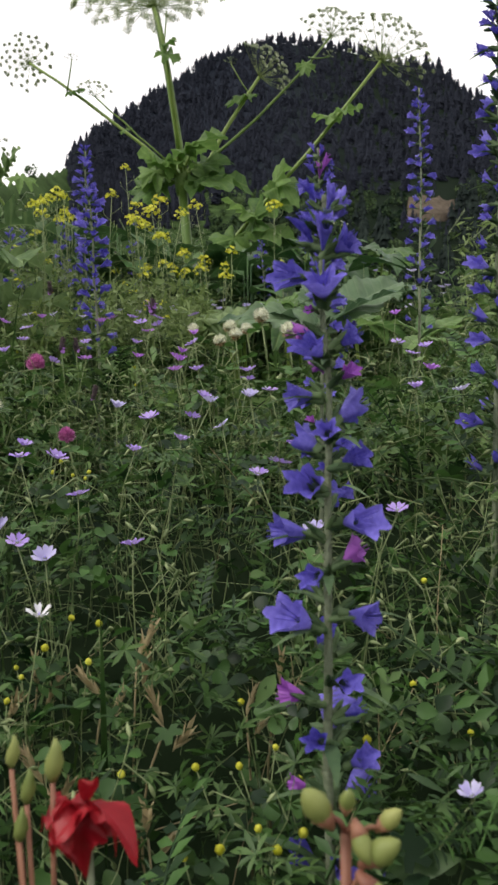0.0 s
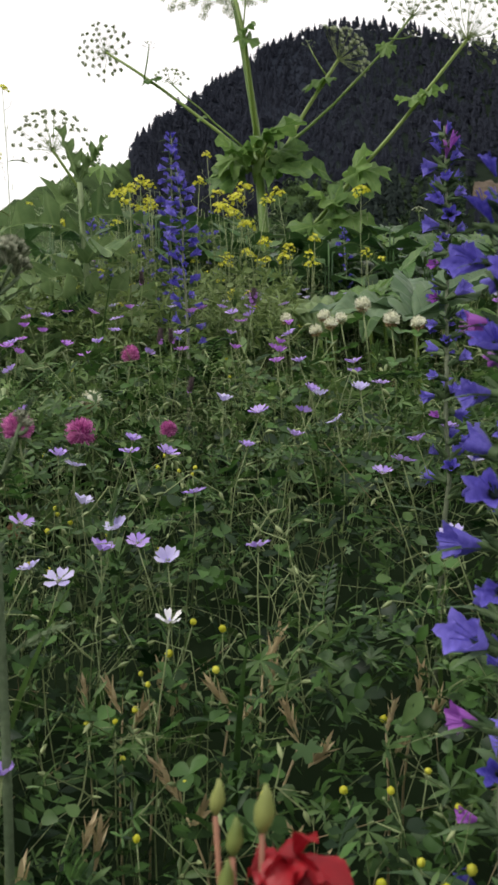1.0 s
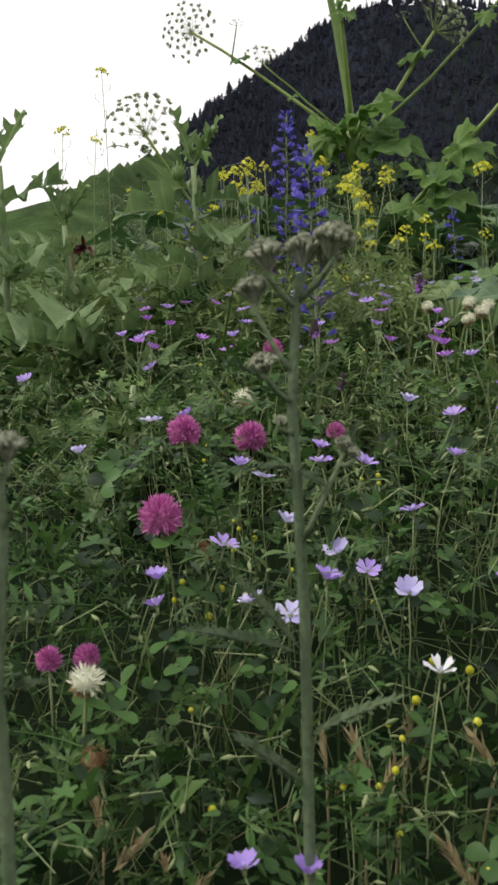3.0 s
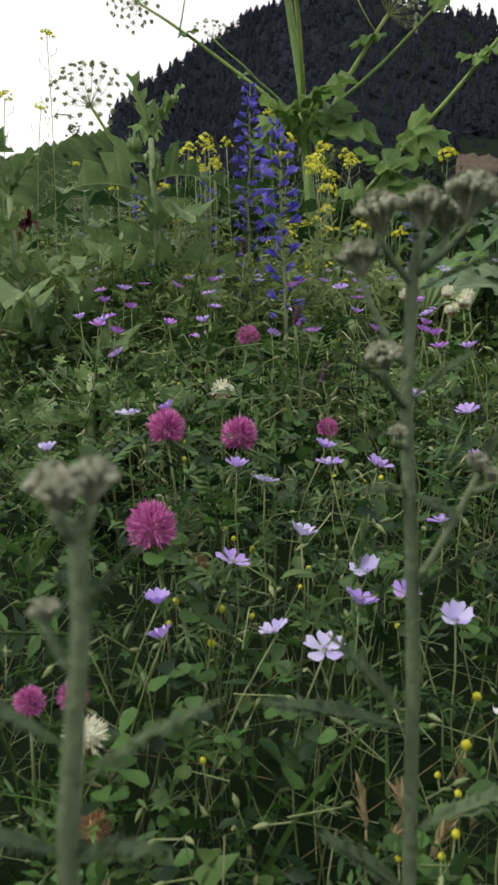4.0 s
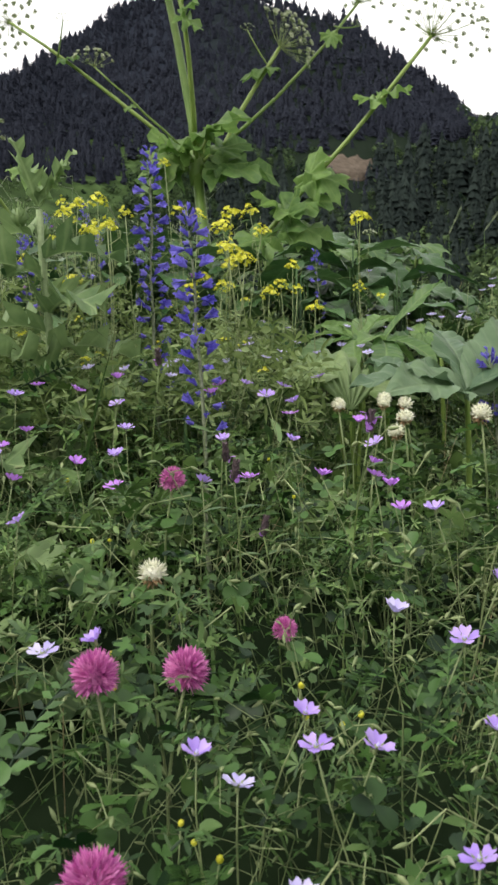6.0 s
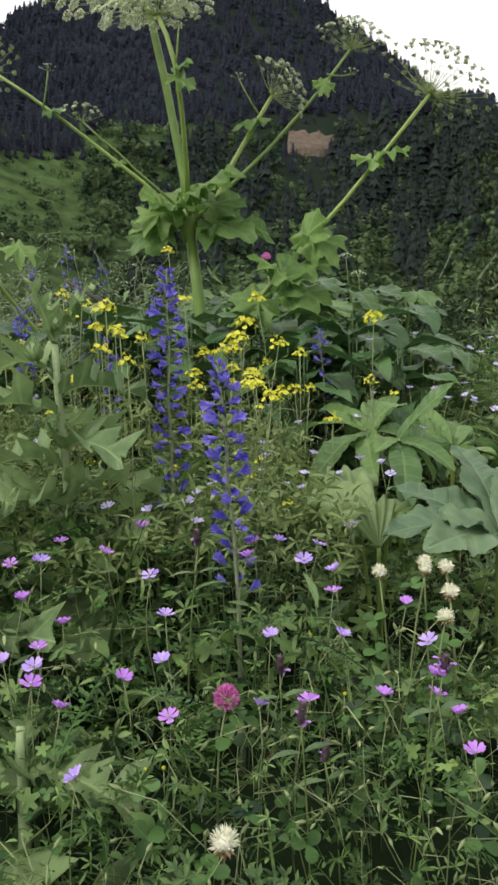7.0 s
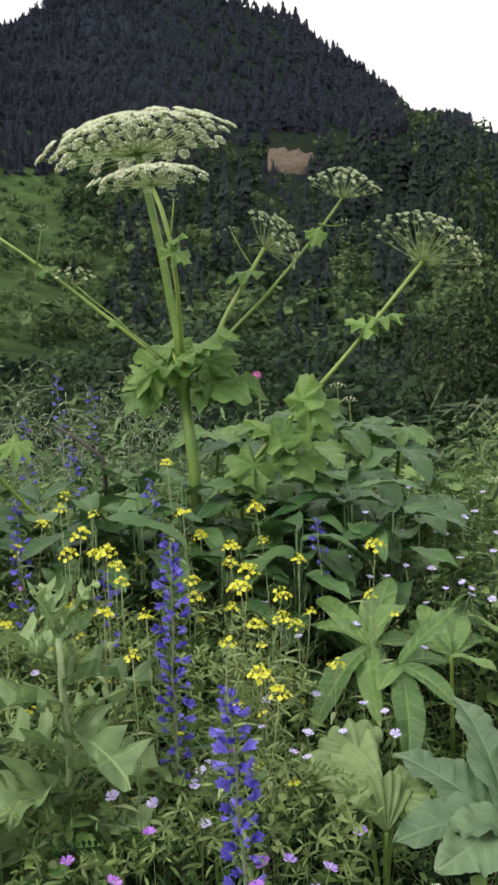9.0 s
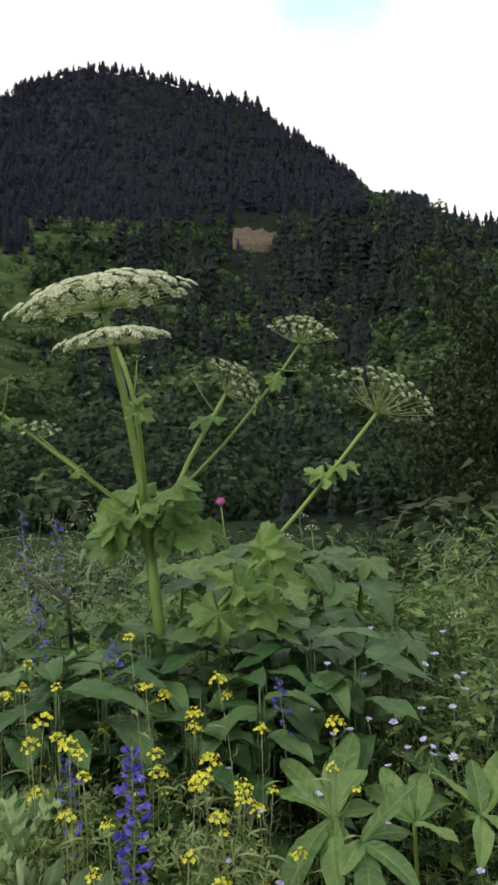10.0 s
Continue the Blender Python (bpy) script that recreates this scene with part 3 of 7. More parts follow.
def build_woods():
    r = random.Random(11)
    spruces = [spruce_piece(i) for i in range(8)]
    bushes = [clump_piece(20 + i) for i in range(4)]
    firs, shrubs, young, lower = [], [], [], []

    def put(into, kinds, az, el, h, w=1.0):
        x, y, z, _ = on_slope(az, el)
        h *= float(np.interp(az, (0, 9, 14, 14.5), (0.72, 1.0, 1.0, 0.95))) if into is firs else 1.0
        m = pose(x, y, z - 1.2, r.uniform(-2, 2), r.uniform(-2, 2), r.uniform(0, 360)) @ Matrix.Diagonal((h * w, h * w, h, 1))
        into.append((r.randrange(kinds), np.array(m)))

    for _ in range(15500):
        az, el = r.uniform(-22, 30), r.uniform(-5, 25)
        top = ridge(az)[0]
        if el > top:
            continue
        clear = (1.9 < az < 10.4 and 15.6 < el < 16.1) or (4.3 < az < 8.1 and 12.9 < el < 15.5)
        slip = 4.2 < az < 8.2 and 10.4 < el < 13
        patch = noise.noise((az * 0.22, el * 0.3, 7.0))
        if el > 15.2 + 0.8 * patch and az > -18.8:
            if not clear:
                put(firs, 8, az, el, r.choice((7, 9, 11, 13, 16)) * r.uniform(0.85, 1.15), r.uniform(1.2, 2.3))
        elif az < -8.5 + 7 * patch:
            if el > 13.4 and az > -18.5:
                put(firs, 8, az, el, r.uniform(14, 22))
            elif r.random() < (0.22 if patch > 0.0 else 0.07):
                put(shrubs, 4, az, el, r.uniform(3, 7), r.uniform(1, 1.4))
        elif clear or (slip and r.random() < 0.75):
            continue
        else:
            x, y, z, d = on_slope(az, el)
            if patch > 0.1 and r.random() < 0.1 or (patch > -0.25 and r.random() < 0.035):
                put(young, 8, az, el - 0.6, min(r.uniform(9, 22), d * 0.06), r.uniform(0.9, 1.4))
            elif az > 8 and el > 9 and r.random() < 0.2:
                put(young, 8, az, el - 0.6, min(r.uniform(9, 20), d * 0.06), r.uniform(1.0, 1.7))
            elif r.random() < 0.5:
                put(shrubs, 4, az, el, r.choice((4, 5, 6, 8, 11)) * r.uniform(0.8, 1.2) * min(1, 0.45 + d / 350), r.uniform(0.9, 1.3))
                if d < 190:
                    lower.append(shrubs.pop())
    for _ in range(3600):
        az = r.uniform(-18.6, 30)
        top = ridge(az)[0]
        if top > 15.6:
            el = r.uniform(15.6, top)
            if not (1.9 < az < 10.4 and el < 16.3):
                put(firs, 8, az, el, r.choice((7, 9, 11, 13)) * r.uniform(0.85, 1.15), r.uniform(1.3, 2.4))
    for i in range(420):
        az = -18.8 + 50 * i / 420 + r.uniform(-0.08, 0.08)
        put(firs, 8, az, ridge(az)[0] - r.uniform(0, 0.4), r.choice((6, 8, 9, 10, 12, 13, 17)) * r.uniform(0.8, 1.1) * (0.8 if az > 9 else 0.62), r.uniform(1.2, 2.3))
    for az, el, h in ((5.0, 12.5, 17), (4.3, 13.0, 15), (8.2, 12.9, 16), (8.7, 12.4, 19), (7.3, 11.8, 14), (3.4, 12.6, 17), (6.1, 11.6, 14), (9.3, 13.2, 16), (5.6, 11.9, 12), (5.3, 13.1, 11), (6.6, 12.9, 9), (7.7, 13.3, 12), (4.9, 13.8, 9), (5.1, 13.3, 13), (7.5, 13.2, 14), (6.9, 13.0, 8), (8.0, 13.6, 15), (4.5, 13.5, 14)):
        put(firs, 8, az, el, h, 1.1)
    for az0, el0 in ((-2.5, 13.2), (0.5, 14.2), (2.8, 11.0), (1.0, 8.2), (4.5, 9.0), (6.5, 10.0), (8.6, 13.6), (9.8, 11.2), (11.5, 14.0), (12.2, 9.5), (14.0, 12.5), (15.8, 13.6), (17.5, 12.8), (16.5, 9.5), (8.0, 6.5), (3.2, 5.2), (-4.5, 10.0), (-1.5, 6.0), (19.5, 13.0), (13.0, 6.0)):
        for _ in range(9):
            az, el = az0 + r.gauss(0, 0.75), el0 + r.gauss(0, 0.6)
            put(young, 8, az, el - 0.8, min(38, on_slope(az, el)[3] * r.uniform(0.035, 0.065)), r.uniform(1.0, 1.5))
    for i in range(60):
        az = r.uniform(13.6, 16.5)
        put(shrubs, 4, az, ridge(az)[0] - r.uniform(0, 0.6), r.uniform(9, 14), 1.1)
    tagged(new("spruce_forest", big_mesh("spruce_forest", *scatter(spruces, firs), HAZY_SPRUCE, True)), "dark spruce forest covering the mountain", "forest", kind="stuff")
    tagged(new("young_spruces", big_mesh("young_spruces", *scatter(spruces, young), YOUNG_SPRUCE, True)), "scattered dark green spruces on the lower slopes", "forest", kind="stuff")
    tagged(new("lower_woods", big_mesh("lower_woods", *scatter([clump_piece(30 + i, 100, 1.0, 0.55) for i in range(4)], lower), SHADED_LOWER_WOOD, False)), "green broadleaf woods low in the valley, coloured dark as in shade", "woods", kind="stuff")
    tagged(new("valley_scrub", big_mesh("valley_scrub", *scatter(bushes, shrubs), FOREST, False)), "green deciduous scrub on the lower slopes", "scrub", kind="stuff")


build_woods()


def build_willow(x, y, h, seed, spread=0.42):
    """A tree with a tapered trunk, limbs and a loose crown."""
    r = random.Random(seed)
    z = land(x, y)
    t = thing("tree", (x, y, z), "tall loose grey-green deciduous tree in the valley", "tree", "valley trees")
    trunk = bend((0, 0, -0.2), (0.05 * h, 0, h * 0.82), 0.02 * h, 8, 0.008 * h, (1, 0, 0))
    part("trunk", tube(trunk, taper(h * 0.028, h * 0.006, 8), 7), BARK, t)
    ends = []
    for i in range(13):
        u = 0.2 + 0.75 * i / 13
        p = trunk[int(u * 8)]
        a = i * 2.4 + r.uniform(-0.4, 0.4)
        k = h * spread * (1 - 0.6 * u) * r.uniform(0.7, 1.1)
        q = p + Vector((math.cos(a) * k, math.sin(a) * k, k * r.uniform(0.5, 1.0)))
        limb = bend(p, q, 0.06 * k, 4, 0.02 * k)
        part("limb", tube(limb, taper(h * 0.006, h * 0.0015, 4), 5), BARK, t)
        ends += limb[1:]
    leaf = (np.array([(0, 0, 0), (0.045, 0.09, 0.01), (0, 0.19, -0.03), (-0.045, 0.09, 0.01)]), [(0, 1, 2, 3)])
    rows = []
    for _ in range(14000):
        c = r.choice(ends)
        p = c + Vector((r.gauss(0, 1), r.gauss(0, 1), r.gauss(-0.2, 1))) * h * 0.055
        k = r.uniform(0.7, 1.6) * h / 11
        rows.append((0, np.array(pose(*p, r.uniform(-80, 30), r.uniform(-30, 30), r.uniform(0, 360)) @ Matrix.Diagonal((k, k, k, 1)))))
    part("crown", big_mesh("crown", *scatter([leaf], rows), WILLOW), WILLOW, t)


build_willow(12.9, 32.0, 13.5, 5, 0.5)
build_willow(17.0, 38.0, 13.0, 6, 0.5)
build_willow(11.5, 26.0, 6.5, 8, 0.6)


def build_thicket():
    """Bushes on the far side of the crest, their tops just over it."""
    r = random.Random(14)
    kinds = [clump_piece(50 + i, 300, 0.9, 0.22) for i in range(4)]
    rows = []
    for _ in range(190):
        y = 4.6 + 20 * r.random() ** 1.4
        az = r.uniform(-24, 34)
        x = y * math.tan(radians(az))
        g = land(x, y)
        top = 1.45 - 0.075 * y + (0.06 * (az - 12) if az > 12 else 0) - (0.04 * y if az < -2 else 0) + r.uniform(-0.25, 0.12) * (0.5 + y * 0.04)
        h = max(0.5, (top - g) * 1.05)
        w = min(1.6, 2.6 / h) * r.uniform(0.7, 1.1)
        rows.append((r.randrange(4), np.array(pose(x, y, g - 0.08 * h, 0, 0, r.uniform(0, 360)) @ Matrix.Diagonal((h * w, h * w, h, 1)))))
    tagged(new("valley_thicket", big_mesh("valley_thicket", *scatter(kinds, rows), WILLOW, False)), "dark green bushes crowding behind the crest of the bank", "bushes", kind="stuff")


build_thicket()


# ---- sward: the mat of leaves, blades and wiry stems ----
def spot(r, y0=0.42, y1=3.5, even=1.4):
    y = y0 + (y1 - y0) * r.random() ** even
    return r.uniform(-0.24 - 0.32 * y, 0.26 + 0.34 * y), y


def lush(x, y):
    return noise.noise((x * 3.3, y * 3.3, 11.0))


def hollow(x, y):
    """Shade under the large leaves keeps the undergrowth short."""
    a = math.exp(-(((x - 0.19) / 0.24) ** 4) - ((y - 1.8) / 0.23) ** 4)
    b = math.exp(-(((x - 0.13) / 0.17) ** 4) - ((y - 1.45) / 0.13) ** 4)
    return 0.15 * max(a, b)


def height(r, x, y, low=0.3, high=1.0):
    g, s = bank(x, y), sward(y) + 0.05 * noise.noise((x * 4.0, y * 4.0, 2.0)) + 0.05 * noise.noise((x * 11.0, y * 11.0, 4.0)) - 0.016 - hollow(x, y)
    return g + (s - g) * (low + (high - low) * math.sqrt(r.random()))


def leaf_pose(r, x, y, z, k, tip=28):
    return np.array(pose(x, y, z, r.gauss(8, tip), r.gauss(0, tip), r.uniform(0, 360)) @ Matrix.Diagonal((k, k, k, 1)))


def build_sward():
    r = random.Random(3)
    palms = [palmate(0.014, 5, 0.5, 0.25, 3), cut_leaf(0.019, 5, 1, False), blade(0.017, 0.008, 3, 0.35, 0.3), cut_leaf(0.017, 4, 2, False)]
    rows = []
    for _ in range(16000):
        x, y = spot(r)
        if lush(x, y) > -0.35 or r.random() < 0.4:
            rows.append((r.randrange(4), leaf_pose(r, x, y, height(r, x, y, 0.2), r.uniform(0.4, 1.2) * (0.65 if y < 1.3 else 1.1), 32)))
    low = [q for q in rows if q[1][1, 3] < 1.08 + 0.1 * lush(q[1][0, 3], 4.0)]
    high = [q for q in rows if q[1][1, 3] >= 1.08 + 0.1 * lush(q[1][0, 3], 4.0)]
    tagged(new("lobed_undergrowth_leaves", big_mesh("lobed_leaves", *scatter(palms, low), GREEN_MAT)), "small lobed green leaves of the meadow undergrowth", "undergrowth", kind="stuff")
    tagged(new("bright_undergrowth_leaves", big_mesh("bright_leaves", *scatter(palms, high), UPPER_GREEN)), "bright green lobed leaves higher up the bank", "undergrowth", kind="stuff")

    tre = [trefoil(0.011), trefoil(0.009)]
    rows = []
    for _ in range(5600):
        x, y = spot(r, 0.42, 2.6, 1.9)
        rows.append((r.randrange(2), leaf_pose(r, x, y, height(r, x, y, 0.15), r.uniform(0.6, 1.3), 25)))
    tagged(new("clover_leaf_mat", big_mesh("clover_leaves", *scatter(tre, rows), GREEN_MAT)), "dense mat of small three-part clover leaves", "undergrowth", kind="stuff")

    lances = [blade(0.03, 0.006, 3, 0.3, 0.3), blade(0.022, 0.004, 3, 0.3, 0.1), blade(0.045, 0.008, 4, 0.3, 0.4)]
    rows = []
    for _ in range(12500):
        x, y = spot(r)
        if y < 1.15 and r.random() < 0.5:
            continue
        k = r.uniform(0.4, 1.0) * (0.55 if y < 1.3 else 1.2)
        rows.append((r.choice((0, 1, 1, 1, 2)), leaf_pose(r, x, y, height(r, x, y, 0.2, 1.06), k, 42)))
    tagged(new("narrow_undergrowth_leaves", big_mesh("narrow_leaves", *scatter(lances, rows), GREEN_SOFT)), "narrow grey-green leaves of meadow herbs", "undergrowth", kind="stuff")

    blades = [blade(0.16, 0.0032, 5, 0.3, 0.45, 0.3), blade(0.2, 0.004, 5, 0.3, 0.25, 0.3, 0.5), blade(0.12, 0.0028, 5, 0.3, 0.7, 0.3, -0.6)]
    rows = []
    for _ in range(4200):
        x, y = spot(r, 0.4, 3.6, 1.3)
        if y < 1.35 and r.random() < 0.82:
            continue
        g = bank(x, y)
        k = (sward(y) - hollow(x, y) - g) / 0.15 * r.uniform(0.55, 1.15)
        rows.append((r.randrange(3), np.array(pose(x, y, g, r.gauss(66, 20), 0, r.uniform(0, 360)) @ Matrix.Diagonal((0.9 * k ** 0.4, k, k, 1)))))
    tagged(new("meadow_grass", big_mesh("meadow_grass", *scatter(blades, rows), GRASS)), "fine green grass blades through the meadow", "grass", kind="stuff")

    ferns = [pinnate(0.06, 8), pinnate(0.045, 7, 0.011, 0.004), pinnate(0.075, 10, 0.013, 0.0045)]
    rows = []
    for _ in range(1600):
        x, y = spot(r, 0.5, 3.0, 1.3)
        if lush(x + 5, y) > -0.2:
            rows.append((r.randrange(3), leaf_pose(r, x, y, height(r, x, y, 0.35), r.uniform(0.7, 1.4), 25)))
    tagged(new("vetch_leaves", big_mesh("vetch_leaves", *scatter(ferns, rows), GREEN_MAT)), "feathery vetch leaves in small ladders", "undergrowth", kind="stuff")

    def wire(seed):
        q = random.Random(seed)
        pieces, p, d = [], Vector((0, 0, 0)), Vector((q.gauss(0, 0.25), q.gauss(0, 0.25), 1)).normalized()
        pts = [p.copy()]
        for _ in range(4):
            p = p + d * 0.035
            d = (d + Vector((q.gauss(0, 0.3), q.gauss(0, 0.3), 0.05))).normalized()
            pts.append(p.copy())
        pieces.append(tube(pts, taper(0.00042, 0.0003, 4), 3, False))
        bud = tube([(0, 0, 0), (0, 0, 0.0022), (0, 0, 0.005), (0, 0, 0.008)], [0.0004, 0.0015, 0.0013, 0.0002], 4, False)
        for i in range(2, 5):
            for _ in range(q.choice((1, 1, 2))):
                e = Vector((q.gauss(0, 1), q.gauss(0, 1), q.gauss(0.4, 0.5))).normalized()
                tip = pts[i] + e * q.uniform(0.012, 0.028)
                pieces.append(tube([pts[i], tip], [0.0005, 0.0004], 3, False))
                pieces.append(moved(bud, aim(tip, e + Vector((0, 0, q.uniform(-1.2, 0.6))))))
        return join(*pieces)

    wires = [wire(i) for i in range(6)]
    rows = []
    for _ in range(2300):
        x, y = spot(r, 0.5, 2.6, 1.3)
        if lush(x, y + 9) < -0.25 and r.random() < 0.7:
            continue
        k = r.uniform(0.55, 1.15) * (0.85 if y < 1.1 else 1.2)
        z = sward(y) - hollow(x, y) - 0.14 * k * r.uniform(0.7, 1.15)
        rows.append((r.randrange(6), np.array(pose(x, y, z, r.gauss(0, 32), r.gauss(0, 32), r.uniform(0, 360)) @ Matrix.Diagonal((k, k, k, 1)))))
    tagged(new("wiry_budded_stems", big_mesh("wiry_stems", *scatter(wires, rows), WIRY)), "thin wiry pale stems with small green buds", "undergrowth", kind="stuff")

    straws = [tube(bend((0, 0, 0), (0.05, 0.02, 0.2), 0.02, 4), taper(0.0006, 0.0004, 4), 3, False), tube(bend((0, 0, 0), (-0.08, 0.03, 0.15), 0.03, 4), taper(0.0007, 0.0004, 4), 3, False)]
    rows = []
    for _ in range(220):
        x, y = spot(r, 0.5, 2.8, 1.3)
        g = bank(x, y)
        k = (sward(y) - g) / 0.17 * r.uniform(0.6, 1.1)
        rows.append((r.randrange(2), np.array(pose(x, y, g, r.gauss(0, 34), r.gauss(0, 34), r.uniform(0, 360)) @ Matrix.Diagonal((0.8, 0.8, k, 1)))))
    tagged(new("dry_stalks", big_mesh("dry_stalks", *scatter(straws, rows), STRAW)), "thin straw-coloured dead stalks", "grass", kind="stuff")

    big = [blade(0.05, 0.024, 4, 0.3, 0.35, 0.45), cut_leaf(0.042, 5, 3, False), blade(0.065, 0.02, 4, 0.3, 0.4, 0.4), palmate(0.034, 7, 0.5, 0.15, 3)]
    cut = [blade(0.05, 0.022, 4, 0.3, 0.35, 0.45), cut_leaf(0.042, 5, 3), cut_leaf(0.045, 6, 5), cut_leaf(0.048, 5, 4)]
    rows = []
    for _ in range(4300):
        x, y = spot(r, 1.25, 3.8, 0.8)
        k = r.uniform(0.5, 1.05) * (0.55 + 0.25 * y)
        rows.append((r.randrange(4), leaf_pose(r, x, y, height(r, x, y, 0.2, 1.0), k, 30)))
    fine = [cut_leaf(0.013, 5, 21, False), cut_leaf(0.015, 6, 22, False), leaflet(0.011, 0.008, 4)]
    ferny = []
    for _ in range(3400):
        x, y = spot(r, 0.45, 1.25, 1.1)
        ferny.append((r.randrange(3), leaf_pose(r, x, y, height(r, x, y, 0.3, 1.02), r.uniform(0.5, 1.15), 34)))
    tagged(new("finely_cut_leaves", big_mesh("finely_cut_leaves", *scatter(fine, ferny), FRONT_LEAF)), "small finely divided leaves filling the near bank", "undergrowth", kind="stuff")
    front = []
    for _ in range(1100):
        x, y = spot(r, 0.5, 1.5, 1.0)
        if lush(x * 1.6, y * 1.6 + 3) > -0.05:
            front.append((r.choice((1, 1, 3, 3, 0)), leaf_pose(r, x, y, height(r, x, y, 0.35, 1.0), r.uniform(0.3, 0.62), 30)))
    tagged(new("lobed_foreground_leaves", big_mesh("foreground_leaves", *scatter(cut, front), FRONT_LEAF)), "larger lobed green leaves low among the clovers", "undergrowth", kind="stuff")
    tagged(new("broad_undergrowth_leaves", big_mesh("broad_leaves", *scatter(big, rows), UPPER_GREEN)), "broader green leaves filling the upper bank", "undergrowth", kind="stuff")

    # feathery bushy herbs on the crest of the bank
    rows = []
    for _ in range(11500):
        x = r.choice((r.uniform(0.35, 2.1), r.uniform(0.6, 2.3), r.uniform(-1.7, -0.25), r.uniform(-0.4, 0.5)))
        y = r.uniform(2.1 if abs(x - 0.05) > 0.3 else 2.75, 5.0)
        h = bank(x, y) + (0.36 + 0.2 * noise.noise((x * 2.2, y * 2.2, 6.0)) + (0.06 if x < 0 else 0) + 0.16 * max(0, y - 3)) * math.sqrt(r.random())
        rows.append((r.choice((0, 1, 1, 2)), leaf_pose(r, x, y, h, r.uniform(0.8, 1.8), 45)))
    tagged(new("crest_herbs", big_mesh("crest_herbs", *scatter(lances, rows), GREEN_SOFT)), "bushy fine-leaved herbs along the crest of the bank", "undergrowth", kind="stuff")

    rows = []
    for _ in range(5200):
        x, y = r.uniform(0.3, 1.15), r.uniform(1.75, 3.0)
        if x < 0.12 + 0.15 * y:
            continue
        h = bank(x, y) + (0.44 + 0.1 * noise.noise((x * 5, y * 5, 16.0)) - 0.12 * max(0, 2.2 - y)) * r.random() ** 0.6
        rows.append((r.choice((0, 1, 1)), leaf_pose(r, x, y, h, r.uniform(0.6, 1.3), 45)))
    tagged(new("fine_bank_herbs", big_mesh("fine_bank_herbs", *scatter(lances, rows), HERB)), "soft yellow-green fine-leaved herbs beside the hogweed", "undergrowth", kind="stuff")

    small = [cut_leaf(0.02, 4, 41, False), blade(0.02, 0.0045, 3, 0.3, 0.3), blade(0.026, 0.005, 3, 0.3, 0.4), leaflet(0.012, 0.008, 3), cut_leaf(0.024, 5, 42, False)]
    rows = []
    for _ in range(6500):
        y = r.uniform(1.42, 2.3)
        x = r.uniform(-0.28 - 0.2 * y, 0.2 - 0.13 * y)
        h = sward(y) - 0.04 + 0.16 * r.random() * (0.5 + noise.noise((x * 6, y * 6, 19.0)))
        rows.append((r.randrange(5), leaf_pose(r, x, y, h, r.uniform(0.5, 1.15), 45)))
    tagged(new("tangled_herbs", big_mesh("tangled_herbs", *scatter(small, rows), HERB)), "tangled pale green herbs round the thistles and mustards", "undergrowth", kind="stuff")

    rows = []
    for _ in range(210):
        x, y = r.uniform(-0.95, -0.22), r.uniform(2.35, 3.3)
        k = r.uniform(0.9, 1.6)
        z = bank(x, y) + r.uniform(0.2, 0.42)
        rows.append((r.randrange(6), np.array(pose(x, y, z, r.gauss(0, 18), r.gauss(0, 18), r.uniform(0, 360)) @ Matrix.Diagonal((k, k, k, 1)))))
    tagged(new("pale_panicles", big_mesh("pale_panicles", *scatter(wires, rows), PANICLE)), "hazy silvery-green flowering panicles behind the mustard", "undergrowth", kind="stuff")


build_sward()


def build_outer_grass():
    r = random.Random(21)
    blades = [blade(0.24, 0.012, 3, 0.3, 0.5, 0.3), blade(0.18, 0.024, 3, 0.3, 0.7, 0.4), palmate(0.055, 5, 0.4, 0.2, 2)]
    rows = []
    for _ in range(14000):
        x, y = r.gauss(0, 2.6), r.uniform(-2.6, 5.5)
        if -0.24 - 0.3 * y < x < 0.26 + 0.32 * y and 0.3 < y < 3.4 or (abs(x) < 0.5 and -0.3 < y < 0.75):
            continue
        g, w = bank(x, y), r.randrange(3)
        k = r.uniform(0.6, 1.3)
        if w == 2:
            rows.append((w, leaf_pose(r, x, y, g + r.uniform(0.02, 0.18), k, 30)))
        else:
            rows.append((w, np.array(pose(x, y, g, r.gauss(68, 16), 0, r.uniform(0, 360)) @ Matrix.Diagonal((k, k, k, 1)))))
    tagged(new("outer_meadow_grass", big_mesh("outer_grass", *scatter(blades, rows), UPPER_GREEN)), "rough green meadow grass spreading over the bank", "grass", kind="stuff")


build_outer_grass()


